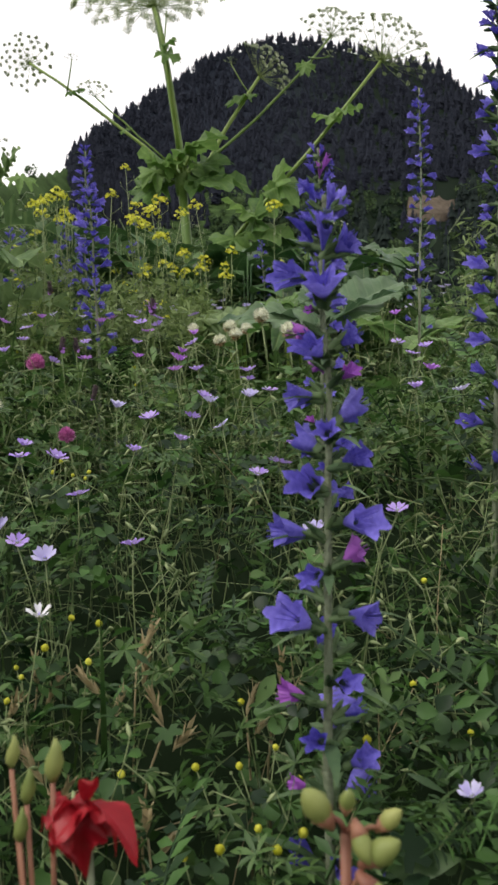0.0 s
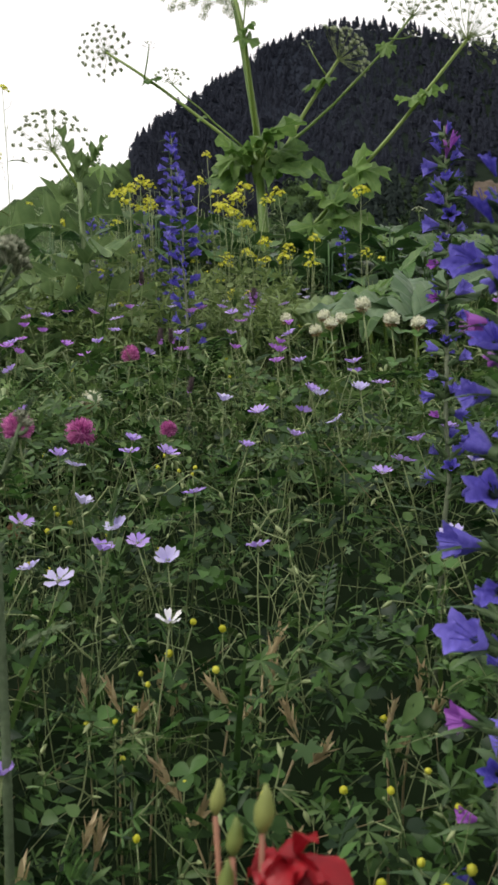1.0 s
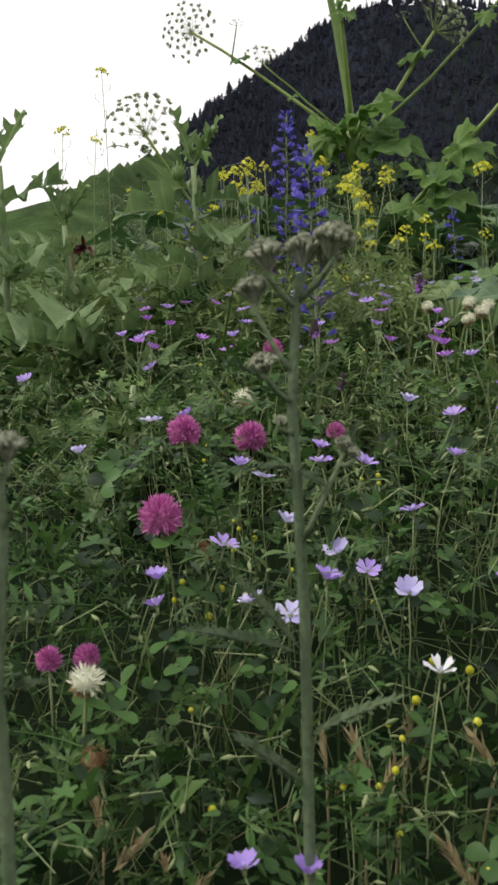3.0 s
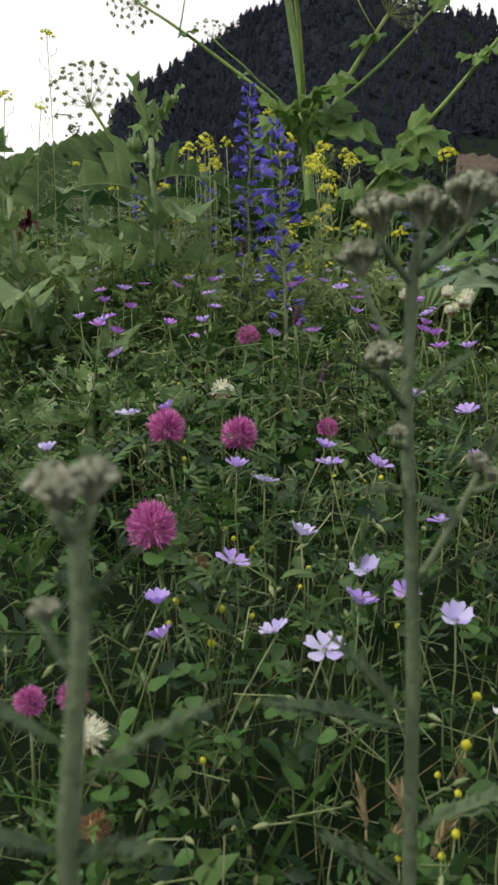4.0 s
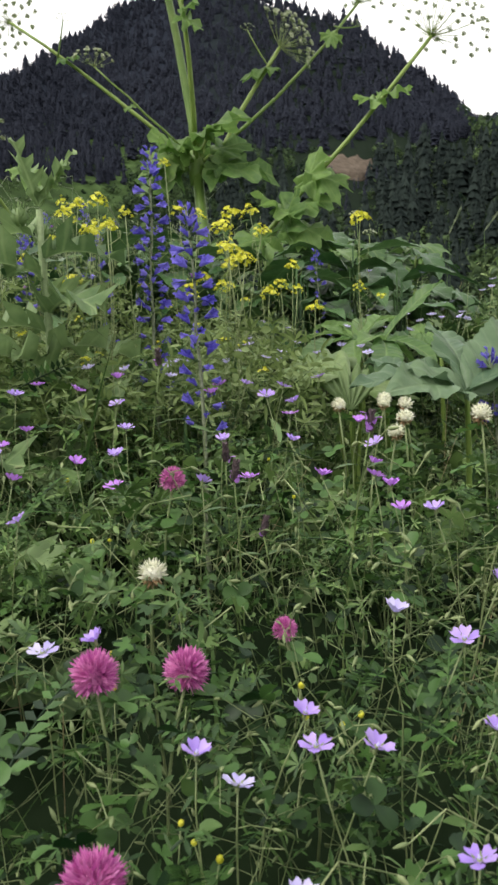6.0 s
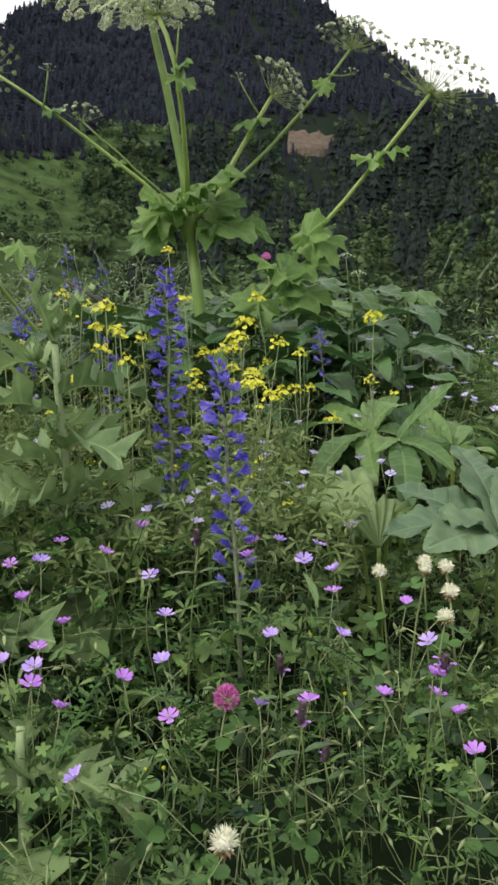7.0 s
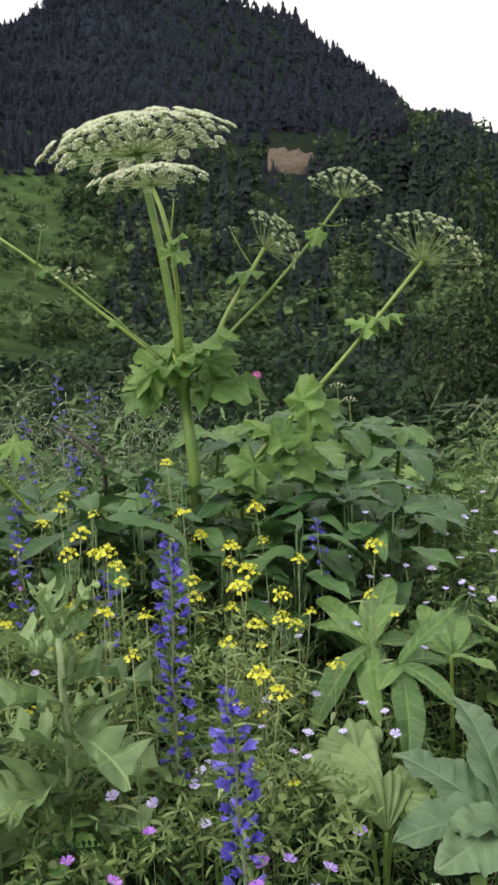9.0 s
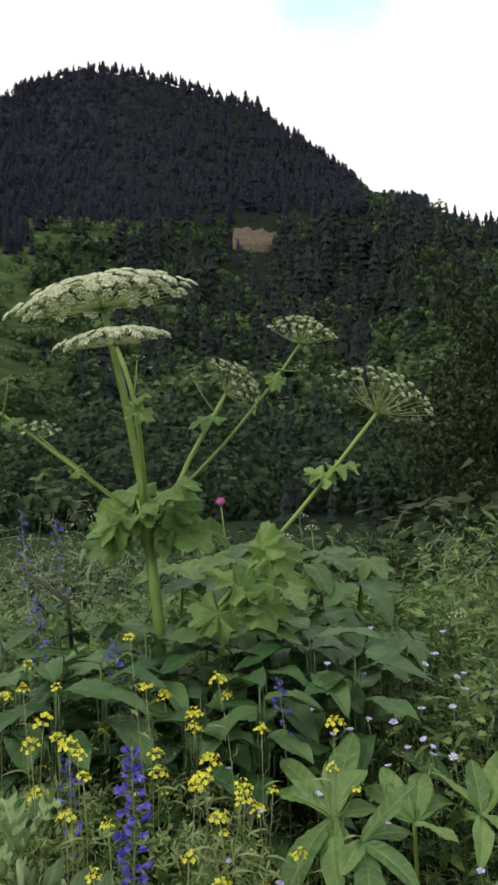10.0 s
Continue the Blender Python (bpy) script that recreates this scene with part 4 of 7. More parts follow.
# ---- giant hogweed ----
def umbel(parent, apex, axis, radius, rise, rays, size, floret_mat, seed, per=14, hang=0.0):
    """Rays spreading from one point, each ending in a small head of florets."""
    r = random.Random(seed)
    ray_p, head_p = [], []
    m = aim((0, 0, 0), axis)
    for i in range(rays):
        u = math.sqrt((i + 0.5) / rays)
        a = i * 2.39996 + r.uniform(-0.12, 0.12)
        k = radius * u * r.uniform(0.93, 1.05)
        tip = Vector((k * math.cos(a), k * math.sin(a), rise * (1 - 0.72 * u ** 2.2) - hang * u ** 3 + r.uniform(-0.06, 0.06) * rise))
        mid = Vector((tip.x * 0.5, tip.y * 0.5, tip.z * (0.5 - 0.12 * u)))
        bud = per < 15
        ray_p.append(tube([(0, 0, 0), mid, tip], [size * 0.06, size * 0.04, size * 0.03] if not bud else [size * 0.05, size * 0.032, size * 0.025], 4, False))
        out = Vector((tip.x * 0.5, tip.y * 0.5, tip.z * 0.5 + radius * 0.6)).normalized()
        base = aim(tip, out, r.uniform(0, 360))
        for j in range(per):
            w = math.sqrt((j + 0.5) / per)
            b = j * 2.39996
            p = Vector((size * w * math.cos(b), size * w * math.sin(b), size * (0.5 - 0.12 * w * w)))
            if bud:
                p = Vector((p.x * 0.5, p.y * 0.5, size * r.uniform(0.35, 0.75)))
            if j % 2 == 0 or bud:
                ray_p.append(moved(tube([(0, 0, 0), p], [size * 0.035, size * 0.025], 3, False), base))
            s = size * ((0.22 if bud else 0.19) + 0.09 * w) * r.uniform(0.8, 1.2)
            star = [(0, 0, 0.15 * s)]
            for q in range(10):
                t = s * (1.0 if q % 2 else 0.42)
                star.append((t * math.cos(q * math.pi / 5), t * math.sin(q * math.pi / 5), r.uniform(-0.35, 0.15) * s))
            head_p.append(moved((np.array(star), [(0, 1 + q, 1 + (q + 1) % 10) for q in range(10)]), base @ aim(p, (p.x, p.y, size * 0.8), r.uniform(0, 72))))
    u_ob = part("umbel", moved(join(*ray_p), m), HOG_RAY, parent, "", Matrix.Translation(apex))
    tagged(part("bloom", moved(join(*head_p), m), floret_mat, u_ob), kind="stuff")
    return u_ob


def sheath_leaf(parent, at, way, size, seed, material=None):
    r = random.Random(seed)
    leaf = maple_leaf(size * 0.6, ((0, 1.0), (42, 0.95), (-42, 0.95), (84, 0.9), (-84, 0.9), (125, 0.75), (-125, 0.75)), seed=seed, core=0.66, ripple=0.34, droop=r.uniform(0.1, 0.45))
    part("stem_leaf", leaf, material or RUFF_LEAF, parent, "", facing(at, way, (r.uniform(-0.3, 0.3), r.uniform(-0.9, -0.2), 0.9)))


def build_hogweed():
    b = Vector((-0.165, 2.30, bank(-0.165, 2.3)))
    t = thing("giant_hogweed", b, "tall flowering giant hogweed with white umbels above lobed leaves", "hogweed")

    def o(x, y, z):
        return Vector((x, y, z)) - b

    node, top = o(-0.199, 2.345, 1.16), o(-0.276, 2.39, 1.62)
    low = [o(-0.165, 2.30, 0.5), o(-0.17, 2.31, 0.75), o(-0.18, 2.321, 0.98), node]
    up = [node, o(-0.206, 2.358, 1.243), o(-0.237, 2.372, 1.43), o(-0.259, 2.384, 1.54), top]
    stem = join(*[tube(pts, taper(r0, r1, len(pts) - 1), 20, True, 0.14) for pts, r0, r1 in ((low, 0.0112, 0.0102), (up, 0.0082, 0.0066))])
    part("stem", stem, HOG_STEM, t, "thick ribbed pale green stem")
    swell = tube([node + Vector((0, 0, z)) for z in (-0.05, -0.025, 0.0, 0.03)], [0.0118, 0.0165, 0.0165, 0.0095], 10)
    part("stem_joint", swell, HOG_STEM, t)
    umbel(t, top, (-0.16, -0.06, 1), 0.2, 0.066, 120, 0.0142, HOG_FLORET, 1, 26, 0.006)
    # second flowering stem beside the main one
    s2 = o(-0.243, 2.245, 1.523)
    part("side_stem", tube([node, o(-0.197, 2.285, 1.24), o(-0.2, 2.225, 1.33), o(-0.208, 2.205, 1.41), o(-0.225, 2.215, 1.475), s2], taper(0.0052, 0.004, 5), 10, True, 0.1), HOG_STEM, t)
    umbel(t, s2, (-0.1, -0.08, 1), 0.112, 0.03, 50, 0.012, HOG_FLORET, 2, 20, 0.004)
    branches = [
        (o(-0.15, 2.39, 1.2), o(0.168, 2.50, 1.55), 0.006, 0.08, 0.055, 52, 0.0105, (0.2, -0.05, 1), 0.02),
        (o(-0.16, 2.40, 1.17), o(-0.014, 2.45, 1.434), 0.0085, 0.078, 0.065, 50, 0.0105, (0.8, -0.15, 0.65), -0.01),
        (o(-0.14, 2.28, 0.905), o(0.284, 2.26, 1.374), 0.0075, 0.116, 0.08, 74, 0.0105, (0.45, 0.06, 0.88), 0.01),
        (o(-0.22, 2.35, 1.17), o(-0.6, 2.39, 1.475), 0.0062, 0.07, 0.045, 50, 0.0095, (-0.6, 0.6, 0.6), -0.012),
        (o(-0.23, 2.33, 1.19), o(-0.402, 2.3, 1.345), 0.0035, 0.045, 0.03, 18, 0.008, (0.1, -0.1, 1), 0.0),
        (o(-0.4, 2.2, 0.8), o(-0.577, 2.0, 1.105), 0.006, 0.08, 0.07, 56, 0.0098, (-0.3, 0.4, 1), 0.0),
    ]
    for i, (p, q, rad, ur, rise, n, size, axis, sag) in enumerate(branches):
        pts = bend(p, q, sag, 5, 0.001)
        part("side_stem", tube(pts, taper(rad * 0.72, rad * 0.5, 5), 8), HOG_STEM, t)
        umbel(t, q, axis, ur, rise, n, size, HOG_BUD, 10 + i, 12)
    # lobed leaves in a ruff at the joint of the stem
    for i, (a, k, up_) in enumerate(((-172, 0.15, 0.1), (-145, 0.13, 0.6), (-112, 0.12, 0.1), (-35, 0.15, 0.7), (-6, 0.2, 0.25), (14, 0.15, 0.8), (60, 0.14, 0.6), (120, 0.14, 0.6), (165, 0.15, 0.45), (-18, 0.13, 0.0), (-160, 0.12, -0.05), (-75, 0.11, 0.2))):
        w = radians(a)
        d = Vector((math.cos(w), math.sin(w), up_)).normalized()
        q = node + Vector((0, 0, 0.02 * (i % 4) - 0.03)) + d * 0.045
        part("leaf_stalk", tube([node + Vector((0, 0, -0.01)), q], [0.005, 0.0035], 6), HOG_STEM, t)
        sheath_leaf(t, q, d, k * 0.76, 30 + i)
    for at, way, k in ((o(0.188, 2.258, 1.262), (1, -0.3, 0.25), 0.075), (o(0.178, 2.258, 1.25), (-0.9, -0.3, 0.2), 0.07), (o(-0.04, 2.44, 1.385), (-1, -0.4, 0.0), 0.08), (o(0.03, 2.26, 1.09), (0.35, -0.2, 1.0), 0.1),
                       (o(0.04, 2.25, 1.10), (1, -0.4, 0.0), 0.1), (o(0.1, 2.475, 1.475), (0.3, -0.5, -0.6), 0.05), (o(-0.204, 2.2, 1.395), (0.6, -0.6, -0.8), 0.06), (o(-0.206, 2.2, 1.41), (0.7, -0.5, 0.5), 0.04),
                       (o(-0.48, 2.355, 1.38), (0.8, -0.4, 0.15), 0.05), (o(-0.47, 1.98, 1.06), (0.9, -0.5, -0.3), 0.06), (o(-0.33, 2.33, 1.275), (-0.4, -0.5, -0.4), 0.03)):
        sheath_leaf(t, at, way, k, 60 + int(100 * k) + len(t.children))
    for i, (x, y, z, dx, dz) in enumerate(((-0.01, 2.26, 1.03, -0.6, 0.5), (0.0, 2.25, 1.04, 0.8, 0.3), (-0.02, 2.25, 1.0, 0.3, 0.9), (-0.04, 2.26, 0.98, -1.0, 0.0), (0.01, 2.24, 1.0, 1.0, -0.2))):
        sheath_leaf(t, o(x, y, z), (dx, -0.4, dz), 0.105, 80 + i)
    # small bud stalks on the branches
    for p, q in ((o(-0.49, 2.355, 1.385), o(-0.475, 2.35, 1.46)), (o(-0.04, 2.44, 1.39), o(-0.085, 2.43, 1.465)), (o(-0.209, 2.205, 1.415), o(-0.2, 2.195, 1.485)), (o(0.11, 2.48, 1.49), o(0.165, 2.47, 1.485))):
        part("bud_stalk", tube(bend(p, q, 0.004, 3), taper(0.002, 0.0015, 3), 5), HOG_STEM, t)
        umbel(t, q, (0, 0, 1), 0.018, 0.01, 9, 0.005, HOG_BUD, 90, 5)
    return t


build_hogweed()


def basal_leaf(base, tip, up, leaflets, length, width, lobes, depth, ripple, material, seed, label, name="hogweed_leaf", rear=0.12):
    """One large compound leaf on a stalk: pairs of leaflets and one at the end."""
    r = random.Random(seed)
    base, tip = Vector(base), Vector(tip)
    base.z = bank(base.x, base.y)
    t = thing(name, base, label, "leaf", "large leaves of the bank")
    pts = bend((0, 0, 0), tip - base, -up, 6)
    part("leaf_stalk", tube(pts, taper(0.006, 0.0025, 6), 6), HOG_STEM, t)
    d = Vector((tip.x - base.x, tip.y - base.y, 0)).normalized() + Vector((0, 0, rear)) if rear < 1 else Vector((-0.1, 0.4, 0.8))
    d.normalize()
    side = d.cross(Vector((0, 0, 1))).normalized()
    for i in range(leaflets):
        if i == 0:
            p, w, k = pts[-1], d + Vector((0, 0, -0.1)), 1.0
        else:
            s = 1 if i % 2 else -1
            row = (i + 1) // 2
            p = pts[-1] - d * (0.035 + 0.05 * (row - 1)) * length / 0.12
            w = d * (0.75 - 0.25 * row) + side * s + Vector((0, 0, 0.25 - 0.1 * row + r.uniform(-0.15, 0.2)))
            k = 1.0 - 0.06 * row
        if depth > 0.24:
            leaf = maple_leaf(length * k * 0.5, core=0.46, ripple=ripple, droop=r.uniform(0.2, 0.6), seed=seed * 10 + i)
        else:
            leaf = lobed_leaf(length * k, width * k, lobes, depth, ripple, 0.2, r.uniform(0.25, 0.6), 20, 4, 0.02, seed * 10 + i)
        up_v = Vector((r.uniform(-0.15, 0.15), r.uniform(-0.35, -0.1), 1))
        y = w.normalized()
        x = y.cross(up_v).normalized()
        m = Matrix((x, y, x.cross(y))).transposed().to_4x4()
        part("leaflet", leaf, material, t, "", Matrix.Translation(p) @ m)
    return t


def spread_leaf(hub, tips, width, material, seed, label, belly=1.3, frill=0.0, ripple=0.06, droop=0.15, fold=0.25, lobes=1, depth=0.0, teeth=0.0):
    """A compound leaf: leaflets spreading from the end of one stalk towards their tips."""
    r = random.Random(seed)
    hub = Vector(hub)
    base = Vector((hub.x + 0.02, hub.y + 0.06, 0))
    base.z = bank(base.x, base.y)
    t = thing("hogweed_leaf", base, label, "leaf", "large leaves of the bank")
    s = hub - base
    part("leaf_stalk", tube(bend((0, 0, 0), s, -0.02, 6), taper(0.004, 0.0028, 6), 6), HOG_STEM, t)
    tips = list(tips)
    for _ in range(2 if belly == 1.0 else 0):
        a = r.uniform(0, 6.28)
        tips.append((hub.x + 0.08 * math.cos(a), hub.y + 0.08 * math.sin(a), hub.z + r.uniform(-0.05, 0.09)))
    for i, tip in enumerate(tips):
        d = Vector(tip) - hub
        k = d.length * 1.05
        w = width * r.uniform(0.85, 1.12) * (0.75 + 0.25 * k / 0.13)
        leaf = lobed_leaf(k, w, lobes, depth, ripple, fold, droop * r.uniform(0.4, 1.4), 40, 6, teeth, seed * 20 + i, belly, frill)
        part("leaflet", leaf, material, t, "", facing(s, d + Vector((0, 0, 0.5 * droop * k)), (r.uniform(-0.5, 0.5), r.uniform(-0.5, 0.0), 0.9)))
    return t


OBLONG = "bright green hogweed leaf with long smooth leaflets"
CRINKLED = "pale crinkled hogweed leaf with finely ruffled edges"
spread_leaf((0.084, 1.83, 0.75), ((0.071, 1.92, 0.782), (0.109, 1.95, 0.782), (0.165, 2.05, 0.785), (0.134, 2.05, 0.782), (0.172, 1.86, 0.748), (0.04, 1.665, 0.722), (-0.026, 1.67, 0.724), (0.01, 1.98, 0.798), (0.0, 1.92, 0.776)), 0.037, HOG_LEAF, 1, OBLONG, 1.0, 0.012, 0.16, 0.4, 0.5)
spread_leaf((0.11, 1.76, 0.745), ((0.102, 1.6, 0.7), (0.165, 1.68, 0.73), (0.074, 1.69, 0.748), (0.202, 1.8, 0.74)), 0.037, HOG_LEAF, 2, OBLONG, 1.0, 0.012, 0.16, 0.4, 0.5)
spread_leaf((0.214, 1.85, 0.722), ((0.176, 1.93, 0.775), (0.203, 1.93, 0.765), (0.27, 1.96, 0.765), (0.33, 1.95, 0.735), (0.276, 1.97, 0.742), (0.262, 1.79, 0.715), (0.293, 2.0, 0.755)), 0.037, HOG_LEAF, 3, OBLONG, 1.0, 0.012, 0.16, 0.4, 0.5)
spread_leaf((0.34, 1.9, 0.7), ((0.3, 1.98, 0.755), (0.36, 1.98, 0.765), (0.42, 1.95, 0.73), (0.4, 1.83, 0.69), (0.31, 1.8, 0.69), (0.44, 2.02, 0.755)), 0.037, HOG_LEAF, 4, OBLONG, 1.0, 0.012, 0.16, 0.4, 0.5)
spread_leaf((0.158, 1.47, 0.672), ((0.172, 1.6, 0.778), (0.04, 1.43, 0.712), (0.08, 1.38, 0.69), (0.06, 1.56, 0.716), (0.27, 1.5, 0.735), (0.29, 1.6, 0.76)), 0.066, HOG_PALE, 5, CRINKLED, 0.8, 0.022, 0.14, 0.3, 0.4, 2, 0.1, 0.03)
PLEATED = "yellow-green pleated leaf with finely toothed edges"
for i, (hub, way, normal, rad, span) in enumerate((((0.034, 1.5, 0.652), (0.0, 0.15, 1.0), (0.1, -1.0, 0.5), 0.074, 95), ((0.04, 1.54, 0.69), (-0.9, 0.2, 0.45), (0.2, -0.3, 1.0), 0.082, 140),
                                                   ((0.05, 1.53, 0.675), (0.75, -0.1, 0.5), (-0.2, -0.4, 1.0), 0.05, 150), ((0.02, 1.58, 0.7), (-0.4, 0.5, 0.5), (0.0, -0.4, 1.0), 0.07, 170))):
    b = Vector((0.05, 1.57 + 0.01 * i, bank(0.05, 1.57)))
    t = thing("lobed_leaf", b, PLEATED, "leaf", "large leaves of the bank")
    p = Vector(hub) - b
    part("leaf_stalk", tube(bend((0, 0, 0), p, -0.01, 5), taper(0.003, 0.0022, 5), 6), HOG_STEM, t)
    part("leaf_blade", fan_leaf(rad, span, 7, 400 + i), PLEAT_LEAF, t, "", facing(p, way, normal))
FOOT = ((0.02, 2.42, 0.95), (0.1, 2.5, 0.99), (0.2, 2.42, 0.94), (0.3, 2.5, 0.98), (0.18, 2.6, 1.02), (0.07, 2.3, 0.9), (-0.06, 2.5, 1.0), (0.02, 2.6, 1.04), (0.26, 2.3, 0.88),
        (0.14, 2.36, 0.92), (0.33, 2.62, 1.02), (0.24, 2.66, 1.03), (0.16, 2.25, 0.84), (-0.03, 2.36, 0.94), (0.1, 2.68, 1.06), (0.35, 2.38, 0.88), (-0.12, 2.62, 1.02))
for i, (x, y, z) in enumerate(FOOT):
    basal_leaf((x - 0.03, y + 0.1, 0), (x, y, z), 0.04, 7 if i % 3 else 5, 0.135, 0.066, 2, 0.12 if i % 5 else 0.26, 0.14, HOG_LEAF if i % 3 == 1 else BROAD, 20 + i, "large green hogweed leaf at the foot of the stem")


def broad_plant(x, y, h, n, size, seed):
    """A rosette of broad pointed dark leaves on short stalks."""
    r = random.Random(seed)
    z = bank(x, y)
    t = thing("broadleaf_plant", (x, y, z), "leafy plant with broad pointed dark green leaves", "plant", "broad-leaved plants round the hogweed")
    for i in range(n):
        a = i * 2.4 + r.uniform(-0.3, 0.3)
        u = i / n
        p = Vector((0.05 * math.cos(a) * (1 - u), 0.05 * math.sin(a) * (1 - u), h * (0.25 + 0.72 * u)))
        part("leaf_stalk", tube(bend((0, 0, 0), p, 0.01, 3), taper(0.0028, 0.0018, 3), 5), BROAD, t)
        k = size * r.uniform(0.75, 1.15)
        leaf = lobed_leaf(k, k * 0.46, 1, 0.0, 0.2, 0.3, r.uniform(0.25, 0.7), 16, 3, 0.0, seed * 31 + i)
        d = Vector((math.cos(a), math.sin(a), r.uniform(0.1, 0.5)))
        part("leaf", leaf, BROAD, t, "", Matrix.Translation(p) @ d.to_track_quat("Y", "Z").to_matrix().to_4x4())


BROAD_AT = ((-0.42, 2.25), (-0.32, 2.15), (-0.2, 2.2), (-0.1, 2.12), (0.02, 2.17), (-0.27, 2.02), (-0.13, 1.98), (-0.42, 2.06), (0.12, 2.2), (-0.52, 2.2), (0.0, 2.03), (-0.62, 2.08), (-0.02, 2.35), (-0.3, 2.33), (-0.75, 2.3),
            (-0.36, 2.24), (-0.15, 2.27), (-0.05, 2.24), (-0.24, 2.12), (-0.5, 2.33), (-0.34, 1.96), (0.05, 2.28), (0.2, 2.16), (-0.4, 2.42))
for i, (x, y) in enumerate(BROAD_AT):
    broad_plant(x, y, 0.37 + 0.05 * (i % 3), 15, 0.14, 100 + i)


# ---- viper's bugloss ----
def echium_flower_piece():
    """A funnel flower opening along +Z: a slanting mouth of five rounded lobes, stamens standing out."""
    v, f, n = [], [], 20
    rows = [(0.0, 0.0012), (0.004, 0.0019), (0.008, 0.0032), (0.012, 0.0045), (0.0155, 0.0055), (0.018, 0.0066)]
    for j, (z, rad) in enumerate(rows):
        for i in range(n):
            a = 2 * math.pi * i / n
            lobe = 0.5 + 0.5 * math.cos(5 * (a - math.pi / 2))
            k = rad * (1 + (0.0, 0.0, 0.05, 0.12, 0.2, 0.3)[j] * (lobe - 0.5) * 2)
            up = z + 0.005 * math.sin(a) * (z / 0.016) ** 1.5 + (0.0022 * lobe if j > 3 else 0) + (0.0009 * math.sin(7 * a + j) if j > 3 else 0)
            v.append((k * math.cos(a), k * math.sin(a) * 0.88, up))
    for i in range(len(rows) - 1):
        for q in range(n):
            w = (q + 1) % n
            f.append((i * n + q, i * n + w, (i + 1) * n + w, (i + 1) * n + q))
    pieces = [(np.array(v), f)]
    for k in range(4):
        a = radians(200 + 45 * k)
        pieces.append(tube([(0, 0, 0.004), (0.001 * math.cos(a), 0.002 * math.sin(a), 0.013), (0.0035 * math.cos(a), 0.0045 * math.sin(a), 0.024)], [0.0002, 0.0002, 0.00035], 3, False))
    return join(*pieces)


def echium_calyx_piece():
    b = blade(0.011, 0.0024, 3, 0.3, -0.3)
    return join(*[moved(b, pose(0, 0, -0.002, 72, 0, a)) for a in range(0, 360, 72)], tube([(0, 0, -0.003), (0, 0, 0.003)], [0.0016, 0.0014], 5, False))


FLOWER_MESHES = {}
FLOWER_MESHES["blue"] = mesh("bugloss_flower", *echium_flower_piece(), ECH_BLUE)
FLOWER_MESHES["pink"] = mesh("bugloss_bud", *echium_flower_piece(), ECH_PINK)
FLOWER_MESHES["calyx"] = mesh("bugloss_calyx", *echium_calyx_piece(), ECH_LEAF)
FLOWER_MESHES["bract"] = mesh("bugloss_bract", *blade(0.03, 0.005, 4, 0.3, 0.35), ECH_LEAF)
FLOWER_MESHES["leaf"] = mesh("bugloss_leaf", *blade(0.09, 0.011, 7, 0.3, 0.45, 0.4), ECH_LEAF)


